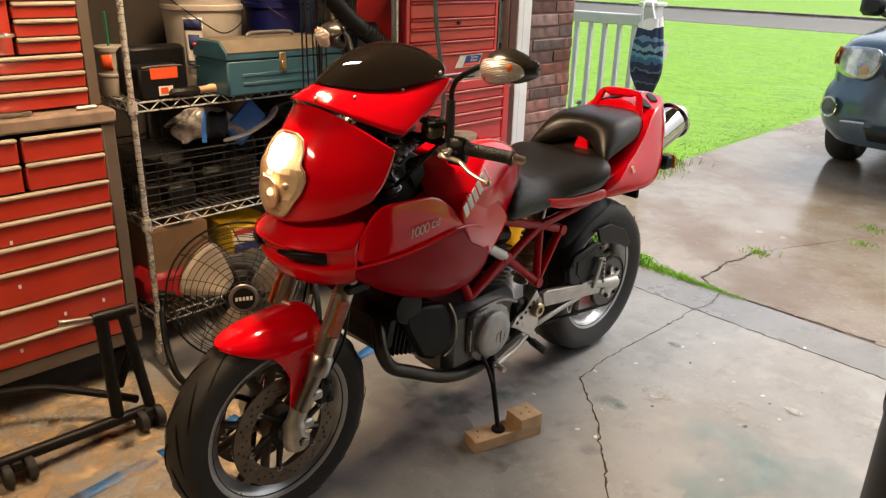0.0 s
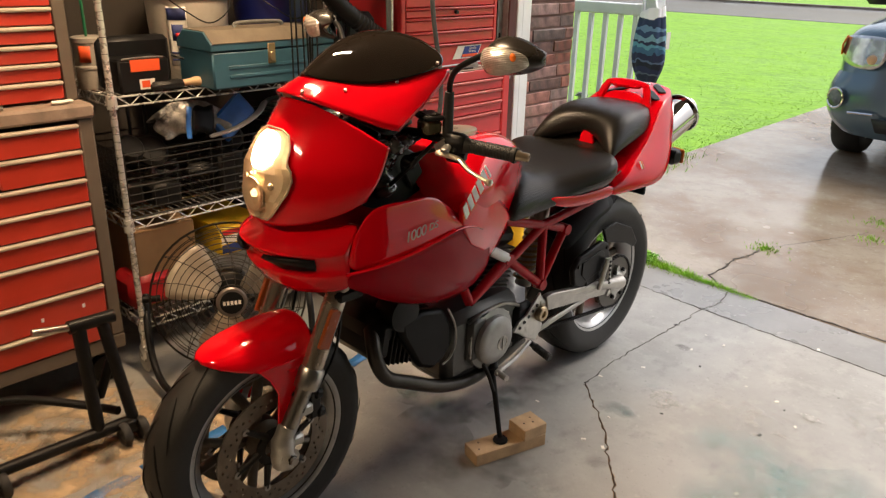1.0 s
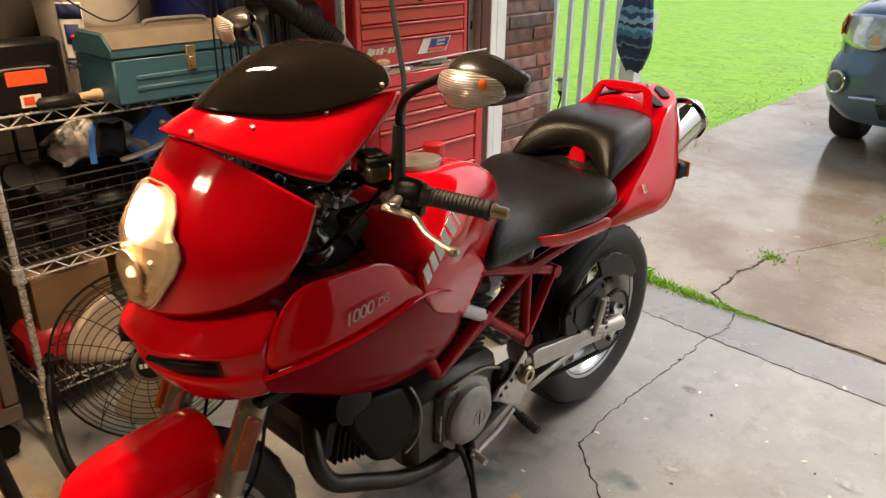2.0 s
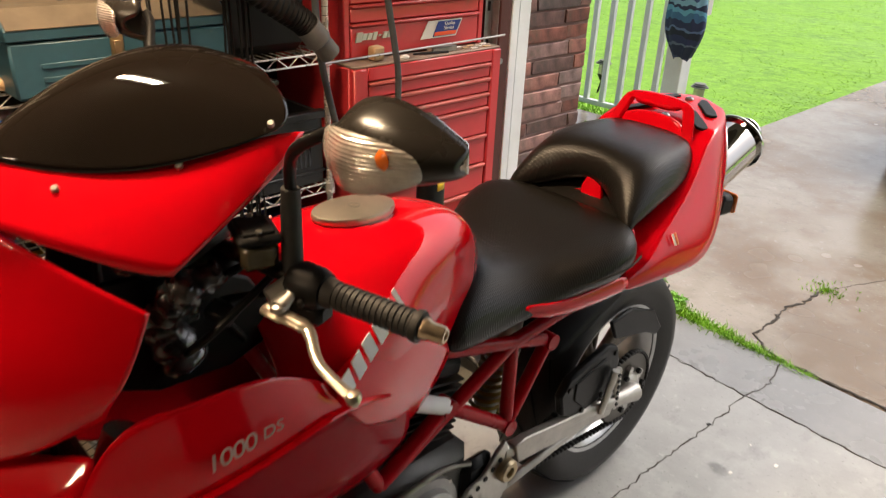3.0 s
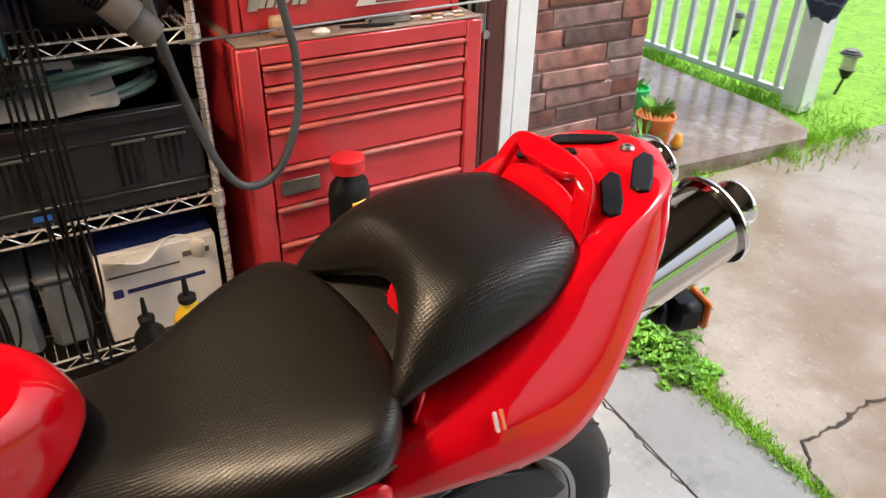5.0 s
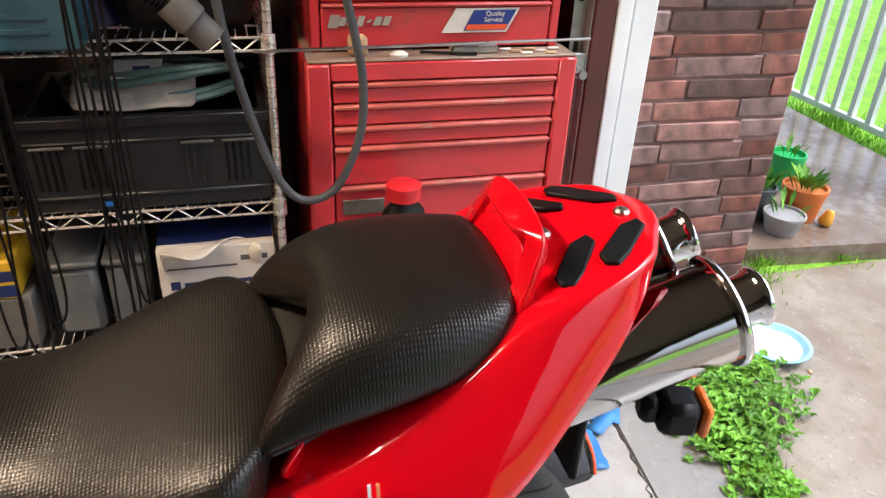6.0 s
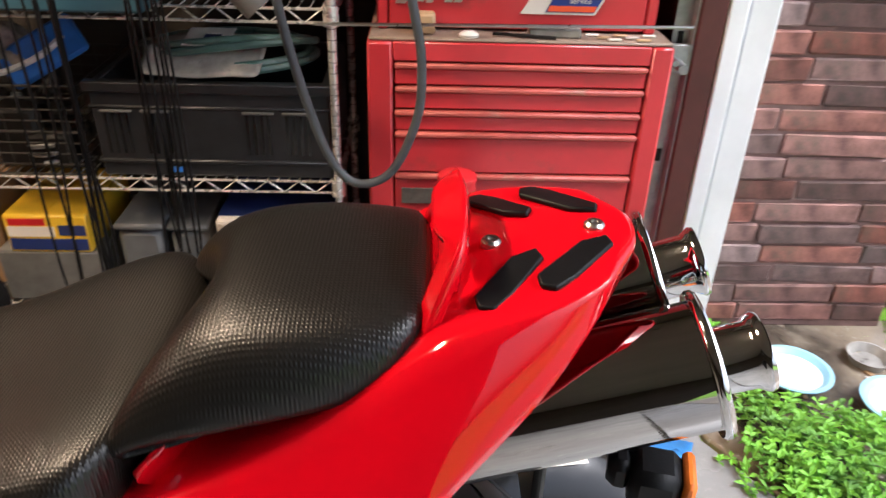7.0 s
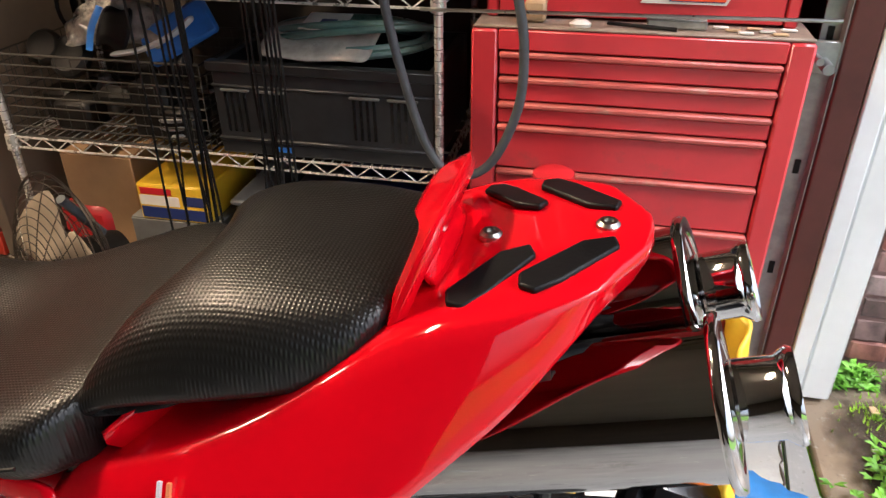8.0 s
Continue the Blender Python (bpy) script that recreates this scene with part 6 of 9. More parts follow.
    for y in (y0 + 0.06, y1 - 0.06):
        for xx in (-1.38, x - 0.07):
            bm = B()
            lathe(bm, [(0, -0.015), (0.05, -0.015), (0.055, -0.006), (0.055, 0.006), (0.05, 0.015), (0, 0.015)], (xx, y, 0.056), "x", 20)
            cbox(bm, (0.05, 0.05, 0.03), (xx, y, 0.13), 0.005)
            part("caster", bm, BLACK, c)


left_chest()
bm = B()
sweep(bm, curve([(-1.0, 0.03, 1.006), (-0.985, -0.01, 1.008), (-0.99, -0.03, 1.008)], 4), 0.012, 8, flat=0.5)
solo("rag", bm, PAPER, "crumpled pale rag lying on the dusty ledge", "rag")
for i in range(3):
    bm = B()
    rod(bm, (-0.985, -0.30 + 0.03 * i, 1.010), (-0.975, -0.22 + 0.025 * i, 1.010), 0.007, 8)
    solo("wrench_socket", bm, STEEL, "small steel socket on the chest ledge", "socket", group="sockets on the ledge")


def red_chest():
    c = thing("tool_chest", "worn crimson two-piece tool chest with a dusty ledge", "tool chest")
    x, y0, y1 = -0.948, 1.437, 2.130
    bm = B()
    span(bm, (-1.40, y0, 0.09), (x - 0.031, y0 + 0.02, 0.945), 0.004)
    part("side_panel", bm, CHEST_CRIMSON, c, "crimson steel cabinet")
    bm = B()
    span(bm, (-1.40, y1 - 0.02, 0.09), (x - 0.031, y1, 0.945), 0.004)
    part("side_panel", bm, CHEST_CRIMSON, c, "crimson steel cabinet")
    bm = B()
    span(bm, (x - 0.03, y0, 0.09), (x, y0 + 0.058, 0.945), 0.006)
    part("front_stile", bm, CHEST_CRIMSON, c, "crimson steel cabinet")
    bm = B()
    span(bm, (x - 0.03, y1 - 0.050, 0.09), (x, y1, 0.945), 0.006)
    part("front_stile", bm, CHEST_CRIMSON, c, "crimson steel cabinet")
    bm = B()
    span(bm, (x - 0.03, y0 + 0.059, 0.902), (x - 0.0005, y1 - 0.051, 0.945), 0.003)
    part("top_rail", bm, CHEST_CRIMSON, c, "crimson steel cabinet")
    bm = B()
    span(bm, (x - 0.03, y0 + 0.059, 0.09), (x - 0.0005, y1 - 0.051, 0.16), 0.003)
    part("bottom_rail", bm, CHEST_CRIMSON, c, "crimson steel cabinet")
    bm = B()
    span(bm, (-1.40, y0 + 0.021, 0.09), (-1.37, y1 - 0.021, 0.945), 0.003)
    part("back_panel", bm, CHEST_CRIMSON, c, "crimson steel cabinet")
    bm = B()
    span(bm, (-1.40, y0 + 0.004, 0.9455), (x - 0.004, y1 - 0.004, 0.953), 0.003)
    part("ledge", bm, DUSTY, c, "ledge covered with brown dust")
    zs = [0.900, 0.845, 0.788, 0.735, 0.627, 0.510, 0.40, 0.29, 0.165]
    tool_drawers(c, x - 0.018, y0 + 0.060, y1 - 0.052, list(zip(zs[1:], zs)), CHEST_CRIMSON, mat("dusty_red_pull", (0.44, 0.085, 0.07), 0.5, var=0.2, scale=14, stain=(0.34, 0.22, 0.17), stain_scale=9, stain_amount=0.46), lip=0.015)
    xt = -1.03
    bm = B()
    span(bm, (-1.40, y0 + 0.02, 0.954), (xt - 0.021, y0 + 0.04, 1.419), 0.004)
    part("upper_side_panel", bm, CHEST_CRIMSON, c, "crimson upper chest")
    bm = B()
    span(bm, (-1.40, y1 - 0.05, 0.954), (xt - 0.021, y1 - 0.03, 1.419), 0.004)
    part("upper_side_panel", bm, CHEST_CRIMSON, c, "crimson upper chest")
    bm = B()
    span(bm, (xt - 0.02, y0 + 0.02, 0.954), (xt + 0.004, y0 + 0.045, 1.419), 0.004)
    part("upper_stile", bm, CHEST_CRIMSON, c, "crimson upper chest")
    bm = B()
    span(bm, (xt - 0.02, y1 - 0.055, 0.954), (xt + 0.004, y1 - 0.03, 1.419), 0.004)
    part("upper_stile", bm, CHEST_CRIMSON, c, "crimson upper chest")
    bm = B()
    span(bm, (-1.40, y0 + 0.02, 1.42), (xt + 0.004, y1 - 0.03, 1.45), 0.006)
    part("lid", bm, CHEST_CRIMSON, c, "crimson upper chest")
    bm = B()
    span(bm, (-1.40, y0 + 0.041, 0.954), (-1.37, y1 - 0.051, 1.419), 0.003)
    part("upper_back_panel", bm, CHEST_CRIMSON, c, "crimson upper chest")
    zs = [1.418, 1.31, 1.235, 1.19, 1.13, 1.072, 0.958]
    pull = mat("worn_red_pull", (0.46, 0.05, 0.05), 0.45, var=0.15, scale=10)
    tool_drawers(c, xt - 0.008, y0 + 0.046, y1 - 0.056, list(zip(zs[1:], zs)), CHEST_CRIMSON, pull, lip=0.012)
    for y in (1.56, 1.75, 1.94):
        bm = B()
        lathe(bm, [(0, 0), (0.016, 0), (0.018, 0.004), (0.014, 0.008), (0, 0.008)], m=Matrix.Translation((xt + 0.004, y, 1.36)) @ AX["x"], seg=20)
        part("round_badge", bm, PAPER, c, "round white badge")
    bm = B()
    lathe(bm, [(0, 0), (0.009, 0), (0.009, 0.014), (0, 0.015)], m=Matrix.Translation((xt + 0.004, 1.80, 1.21)) @ AX["x"], seg=12)
    part("lock", bm, DARK, c)
    # raised maker's mark as bars
    for i, (w, h) in enumerate(((0.024, 0.030), (0.017, 0.020), (0.017, 0.020), (0.016, 0.024), (0.008, 0.006), (0.017, 0.020), (0.017, 0.020))):
        bm = B()
        yy = 1.515 + 0.0215 * i
        m = Matrix.Translation((xt + 0.008, yy, 1.028)) @ pose(0, 0, 0, 90, 0, 90)
        prism(bm, [(-w / 2 - 0.004, -h / 2), (w / 2 - 0.004, -h / 2), (w / 2 + 0.004, h / 2), (-w / 2 + 0.004, h / 2)], m, 0.006)
        part("mark_bar", bm, mat("mark_silver", (0.55, 0.53, 0.48), 0.35, 0.7) if i == 0 else bpy.data.materials["mark_silver"], c, "silver raised bar")
    bm = B()
    m = Matrix.Translation((xt + 0.0075, 1.885, 1.026)) @ pose(0, 0, 0, 90, 0, 90)
    prism(bm, [(-0.102, -0.030), (0.070, -0.030), (0.102, 0.030), (-0.066, 0.030)], m, 0.002)
    st = part("sticker", bm, PAPER, c, "white-bordered blue sticker, worn at one end")
    bm = B()
    m2 = Matrix.Translation((xt + 0.0095, 1.885, 1.026)) @ pose(0, 0, 0, 90, 0, 90)
    prism(bm, [(-0.045, -0.025), (0.066, -0.025), (0.093, 0.025), (-0.020, 0.025)], m2, 0.001)
    part("blue_field", bm, mat("sticker_blue", (0.015, 0.035, 0.22), 0.45), st)
    lettering("word", "Quality", 0.017, PAPER, st, Matrix.Translation((xt + 0.0105, 1.922, 1.042)) @ pose(0, 0, 0, 90, 0, 90))
    lettering("word", "Service", 0.017, PAPER, st, Matrix.Translation((xt + 0.0105, 1.918, 1.027)) @ pose(0, 0, 0, 90, 0, 90))
    bm = B()
    prism(bm, [(-0.055, -0.006), (0.052, -0.006), (0.056, 0.007), (-0.051, 0.007)], Matrix.Translation((xt + 0.0108, 1.900, 1.009)) @ pose(0, 0, 0, 90, 0, 90), 0.0008)
    part("red_bar", bm, ORANGE, st)
    bm = B()
    span(bm, (x - 0.004, 1.515, 0.545), (x + 0.0005, 1.625, 0.588), 0.002)
    part("nameplate", bm, mat("tarnished_plate", (0.16, 0.14, 0.12), 0.5, 0.5, var=0.3, scale=30), c, "tarnished metal plate")


red_chest()
# things lying on the ledge
bm = B()
rod(bm, (-0.968, 1.32, 0.975), (-0.975, 2.17, 0.985), 0.004, 8)
solo("steel_rod", bm, STEEL, "long thin steel rod laid along the chest ledge", "rod")
bm = B()
span(bm, (-1.02, 1.545, 0.9535), (-0.98, 1.59, 1.0), 0.006)
solo("wood_offcut", bm, WOOD, "small block of raw wood on the ledge", "wood block")
bm = B()
lathe(bm, [(0, 0), (0.022, 0.0), (0.024, 0.006), (0.012, 0.014), (0, 0.014)], (-0.975, 1.665, 0.953), "z", 10, sx=0.7)
solo("putty_lump", bm, PAPER, "small white lump on the dusty ledge", "lump")
bm = B()
span(bm, (-1.01, 1.80, 0.9535), (-0.975, 1.92, 0.975), 0.004)
solo("plastic_case", bm, CLEARP, "small clear plastic case on the ledge", "case")
bm = B()
rod(bm, (-0.985, 1.72, 0.96), (-0.96, 1.86, 0.958), 0.004, 8)
solo("screwdriver_shaft", bm, DARK, "thin dark tool shaft on the ledge", "tool")
for i in range(7):
    bm = B()
    cbox(bm, (0.012, 0.03, 0.004), (-0.985 + 0.02 * (i % 3 - 1), 1.95 + 0.022 * i, 0.9565), 0.001, None)
    solo("wood_chip", bm, WOOD if i % 2 else PAPER, "pale shaving on the dusty ledge", "chip", group="chips on the ledge")


# wire shelving
def shelving():
    r = thing("wire_shelving", "chrome wire shelving unit on casters", "shelving unit")
    xs, ys = (-0.985, -1.43), (0.148, 1.357)
    for x in xs:
        for y in ys:
            bm = B()
            prof = [(0.0, 0.14)]
            rod(bm, (x, y, 0.14), (x, y, 1.85), 0.0105, 14)
            post = part("post", bm, WIRE, r, "ribbed chrome post")
            bm = B()
            for k in range(64):
                z = 0.20 + 0.0254 * k
                lathe(bm, [(0.0100, -0.0010), (0.0108, -0.0006), (0.0108, 0.0006), (0.0100, 0.0010)], (x, y, z), "z", 12, close=True)
            tagged(part("groove_rings", bm, DARK, post), kind="stuff")
            bm = B()
            lathe(bm, [(0, -0.012), (0.045, -0.012), (0.05, 0), (0.045, 0.012), (0, 0.012)], (x, y, 0.05), "y", 20)
            part("caster_wheel", bm, CLEARP, post, "pale caster wheel")
            bm = B()
            span(bm, (x - 0.02, y - 0.018, 0.05), (x + 0.02, y + 0.018, 0.115), 0.004)
            rod(bm, (x, y, 0.10), (x, y, 0.18), 0.016, 12)
            part("caster_fork", bm, WIRE, post)
    for z in (0.205, 0.583, 1.003, 1.55):
        sh = new("shelf")
        sh.parent = r
        bm = B()
        for x in xs:
            for dz in (0, -0.030):
                rod(bm, (x, ys[0], z + dz), (x, ys[1], z + dz), 0.0034, 8)
        for y in ys:
            for dz in (0, -0.030):
                rod(bm, (xs[0], y, z + dz), (xs[1], y, z + dz), 0.0034, 8)
        for x in xs:
            n = 30
            pts = [(x, ys[0] + 0.02 + (ys[1] - ys[0] - 0.04) * k / n, z - (0.030 if k % 2 else 0)) for k in range(n + 1)]
            sweep(bm, pts, 0.0024, 6)
        for y in ys:
            n = 12
            sweep(bm, [(xs[0] + (xs[1] - xs[0]) * k / n, y, z - (0.030 if k % 2 else 0)) for k in range(n + 1)], 0.0024, 6)
        part("edge_truss", bm, WIRE, sh, "zigzag chrome wire edge")
        bm = B()
        for k in range(46):
            y = ys[0] + 0.02 + (ys[1] - ys[0] - 0.04) * k / 45
            rod(bm, (xs[0], y, z + 0.002), (xs[1], y, z + 0.002), 0.0018, 5)
        for x in (-1.12, -1.28):
            rod(bm, (x, ys[0], z - 0.003), (x, ys[1], z - 0.003), 0.003, 6)
        tagged(part("wire_deck", bm, WIRE, sh), kind="stuff")
        for x in xs:
            for y in ys:
                bm = B()
                lathe(bm, [(0.0128, -0.036), (0.018, -0.036), (0.0165, 0.008), (0.0128, 0.008)], (x, y, z), "z", 14)
                part("collar", bm, WIRE, sh)


shelving()
Z1, Z2, Z0 = 1.006, 0.587, 0.209

# blue metal toolbox
tb = thing("toolbox", "teal metal toolbox with a dusty tan lid", "toolbox", (-1.0, 0.72, Z1))
bm = B()
span(bm, (-0.115, -0.26, 0), (0.115, 0.26, 0.125), 0.006)
box = part("box", bm, TEAL, tb, "teal painted steel box")
for k in range(2):
    bm = B()
    span(bm, (0.1152, -0.20, 0.035 + 0.03 * k), (0.1185, 0.20, 0.047 + 0.03 * k), 0.0015)
    part("rib", bm, TEAL, box)
bm = B()
prism(bm, [(-0.117, 0.127), (0.117, 0.127), (0.117, 0.150), (0.07, 0.188), (-0.07, 0.188), (-0.117, 0.150)], Matrix(((1, 0, 0, 0), (0, 0, -1, 0), (0, 1, 0, 0), (0, 0, 0, 1))), 0.526)
lid = part("lid", bm, TEAL, tb, bevel=0.003)
bm = B()
span(bm, (-0.07, -0.258, 0.1885), (0.072, 0.258, 0.192), 0.0015)
cbox(bm, (0.062, 0.516, 0.003), (0.0945, 0, 0.1712), 0.001, Matrix.Translation((0.0945, 0, 0.1712)) @ pose(0, 0, 0, 0, 39, 0) @ Matrix.Translation((-0.0945, 0, -0.1712)))
part("dust", bm, TAN, lid, "layer of tan dust")
bm = B()
span(bm, (0.117, -0.045, 0.075), (0.124, -0.015, 0.145), 0.002)
span(bm, (0.122, -0.040, 0.085), (0.130, -0.022, 0.115), 0.002)
part("latch", bm, mat("old_brass", (0.32, 0.24, 0.14), 0.45, 0.8, var=0.3, scale=30), tb, "tarnished latch")
bm = B()
sweep(bm, curve([(0, -0.10, 0.19), (0, -0.09, 0.205), (0, 0, 0.208), (0, 0.09, 0.205), (0, 0.10, 0.19)], 5), 0.007, 8)
part("handle", bm, CUFF, tb)


def pail(at, material, label, r=0.145, h=0.37):
    p = thing("bucket", label, "bucket", at, group="buckets on the shelf")
    bm = B()
    lathe(bm, [(0, 0), (r * 0.88, 0), (r * 0.9, 0.01), (r, h - 0.09), (r + 0.008, h - 0.085), (r + 0.008, h - 0.07), (r + 0.002, h - 0.065), (r + 0.002, h - 0.04), (r + 0.01, h - 0.035), (r + 0.01, h - 0.02), (r + 0.004, h - 0.01), (r + 0.008, h), (r - 0.004, h), (r * 0.88, 0.012), (0, 0.012)], seg=40)
    part("body", bm, material, p)
    bm = B()
    sweep(bm, curve([(r * 0.3, -r, h - 0.05), (r * 0.98, -r * 0.6, h - 0.12), (r * 1.06, 0, h - 0.165), (r * 0.98, r * 0.6, h - 0.12), (r * 0.3, r, h - 0.05)], 6), 0.0025, 6)
    part("wire_handle", bm, DARK, p)
    return p


wp = pail((-1.21, 0.56, Z1), PAIL, "white plastic bucket with a printed paper label")
bm = B()
rows = []
for j in range(5):
    z = 0.06 + 0.20 * j / 4
    rr = 0.145 * (0.9 + 0.1 * z / 0.28) + 0.0015
    rows.append([(rr * math.cos(a), rr * math.sin(a), z) for a in [radians(-58 + 28 * i / 6) for i in range(7)]])
net(bm, rows)
lb = part("label", bm, PAPER, wp, "white paper label", solid=0.0006)
for j, (za, zb, a0, a1) in enumerate(((0.215, 0.255, -57, -31), (0.145, 0.20, -52, -36), (0.10, 0.106, -56, -32), (0.088, 0.094, -56, -32), (0.076, 0.082, -56, -36))):
    bm = B()
    rows = []
    for z in (za, (za + zb) / 2, zb):
        rr = 0.145 * (0.9 + 0.1 * z / 0.28) + 0.003
        rows.append([(rr * math.cos(a), rr * math.sin(a), z) for a in [radians(a0 + (a1 - a0) * i / 5) for i in range(6)]])
    net(bm, rows)
    part("print_bar", bm, INK, lb, "dark printed bar", solid=0.0005)
pail((-1.22, 0.93, Z1), BLUE_PAIL, "dark blue plastic bucket behind the toolbox", 0.15)

# battery charger
ch = thing("battery_charger", "black plastic battery charger with an orange label", "battery charger", (-1.06, 0.29, Z1))
bm = B()
span(bm, (-0.05, -0.105, 0), (0.07, 0.07, 0.11), 0.008)
span(bm, (-0.13, -0.11, 0.0), (-0.055, 0.14, 0.168), 0.014)
part("case", bm, BLACK, ch)
bm = B()
span(bm, (0.070, -0.065, 0.070), (0.0715, 0.035, 0.108), 0.0006)
part("label", bm, ORANGE, ch, "orange label")
bm = B()
span(bm, (0.070, -0.04, 0.012), (0.0715, 0.012, 0.045), 0.0006)
wl = part("sticker", bm, PAPER, ch, "white sticker")
bm = B()
span(bm, (0.0715, -0.033, 0.018), (0.0722, -0.005, 0.040), 0.0003)
part("sticker_mark", bm, ORANGE, wl)
bm = B()
sweep(bm, curve([(0.066, -0.09, 0.111), (0.069, -0.03, 0.114), (0.066, 0.05, 0.111)], 5), 0.0035, 8)
part("handle", bm, CUFF, ch)
bm = B()
sweep(bm, curve([(-0.05, 0.14, 0.10), (-0.01, 0.19, 0.085), (-0.02, 0.22, 0.13), (-0.06, 0.21, 0.16)], 6), 0.004, 6)
part("lead", bm, BLACK, ch)
bm = B()
cbox(bm, (0.018, 0.05, 0.014), (-0.05, 0.19, 0.165), 0.004)
part("clamp", bm, REDP, ch, "red clamp")
mal = thing("mallet", "mallet with a turned wooden handle lying on the shelf", "mallet", (-0.99, 0.43, Z1), 3)
bm = B()
sweep(bm, curve([(0, -0.03, 0.020), (0.004, 0.01, 0.022), (0.006, 0.04, 0.020), (0.008, 0.065, 0.020)], 5), [0.012] * 5 + [0.016] * 5 + [0.020] * 5 + [0.015], 12)
part("handle", bm, WOOD, mal, "turned wooden handle")
bm = B()
cbox(bm, (0.05, 0.12, 0.03), (-0.01, -0.085, 0.018), 0.01)
part("head", bm, DARK, mal)
jug = thing("plastic_jug", "cloudy white plastic jug with an orange print on the shelf", "jug", (-1.19, 0.185, Z1))
bm = B()
lathe(bm, [(0, 0), (0.050, 0), (0.053, 0.006), (0.052, 0.065), (0.055, 0.068), (0.055, 0.075), (0.052, 0.078), (0.053, 0.150), (0.056, 0.152), (0.056, 0.166), (0.050, 0.170), (0, 0.170)], seg=28)
part("body", bm, PAIL, jug)
bm = B()
net(bm, [[(0.0545 * math.cos(a), 0.0545 * math.sin(a), z) for a in [radians(-62 + 8 * k) for k in range(6)]] for z in (0.090, 0.115, 0.142)])
part("label", bm, ORANGE, jug, "orange print", solid=0.0005)
bm = B()
rod(bm, (0.01, -0.01, 0.168), (0.02, -0.015, 0.285), 0.005, 8)
part("straw", bm, mat("green_straw", (0.02, 0.20, 0.09), 0.4), jug, "green plastic straw")

# wire basket with clutter
wb = thing("wire_basket", "dark wire basket full of small hardware", "basket", (-1.17, 0.43, Z2))
WIRED = mat("dark_wire", (0.07, 0.068, 0.063), 0.4, 0.8)
for z in (0.002, 0.028, 0.056, 0.084, 0.112, 0.14, 0.168, 0.197, 0.225):
    bm = B()
    sweep(bm, [(0.18, -0.265, z), (0.18, 0.32, z), (-0.18, 0.32, z), (-0.18, -0.265, z)], 0.0035 if z in (0.002, 0.112, 0.225) else 0.0023, 6, closed=True)
    part("hoop", bm, WIRED, wb, "dark wire hoop")
for k in range(14):
    y = -0.265 + 0.585 * k / 13
    bm = B()
    sweep(bm, [(0.18, y, 0.225), (0.18, y, 0.004), (-0.18, y, 0.004), (-0.18, y, 0.225)], 0.0012, 5)
    part("wire", bm, WIRED, wb)
for k in range(13):
    x = -0.18 + 0.36 * k / 12
    for y in (-0.265, 0.32):
        bm = B()
        rod(bm, (x, y, 0.002), (x, y, 0.225), 0.0016, 5)
        part("wire", bm, WIRED, wb)
rng = random.Random(5)
for i in range(16):
    t = i % 4
    x, y, z = -1.17 + rng.uniform(-0.13, 0.13), 0.45 + rng.uniform(-0.23, 0.25), Z2 + 0.008
    bm = B()
    h = rng.uniform(0.06, 0.16)
    if t == 0:
        lathe(bm, [(0, 0), (0.03, 0), (0.03, h * 0.7), (0.018, h * 0.9), (0.018, h), (0, h)], (x, y, z), "z", 14)
    elif t == 1:
        cbox(bm, (0.09, 0.11, h), (x, y, z + h / 2), 0.01)
    elif t == 2:
        sweep(bm, curve([(x + 0.05 * math.cos(a), y + 0.05 * math.sin(a), z + 0.02 + h * 0.5 * k / 12) for k, a in enumerate([j * 1.1 for j in range(13)])], 3), 0.006, 6)
    else:
        cbox(bm, (0.06, 0.14, 0.05), (x, y, z + h * 0.8), 0.02, None)
    solo(("jar", "part_box", "cable_coil", "metal_part")[t], bm, (mat("grimy_jar", (0.10, 0.092, 0.078), 0.3, var=0.4, scale=22) if i == 0 else bpy.data.materials["grimy_jar"], DARK, GALV, DARK)[t], ("cloudy jar of hardware in the basket", "small grey box in the basket", "grey coil of cable in the basket", "greasy grey metal part in the basket")[t], ("jar", "box", "cable", "metal part")[t], group="clutter in the basket")
bm = B()
sweep(bm, [(-1.16 + 0.012 * math.sin(a * 3), 0.30 + 0.034 * math.sin(a), Z2 + 0.205 + 0.105 + 0.10 * -math.cos(a)) for a in [k * math.tau / 24 for k in range(24)]], 0.006, 8, closed=True)
solo("cable_loop", bm, BLACK, "black cable loop standing up out of the basket", "cable")
for y, z, r in ((0.235, 0.215, 0.05), (0.31, 0.195, 0.06), (0.62, 0.20, 0.055)):
    bm = B()
    lathe(bm, [(0, -0.02), (r * 0.7, -0.02), (r, -0.008), (r, 0.008), (r * 0.8, 0.02), (0, 0.022)], m=Matrix.Translation((-1.10, y, Z2 + z)) @ pose(0, 0, 0, 50 * y, 55, 20), seg=24)
    solo("metal_part", bm, DARK, "round greasy black metal part in the basket", "metal part", group="clutter in the basket")
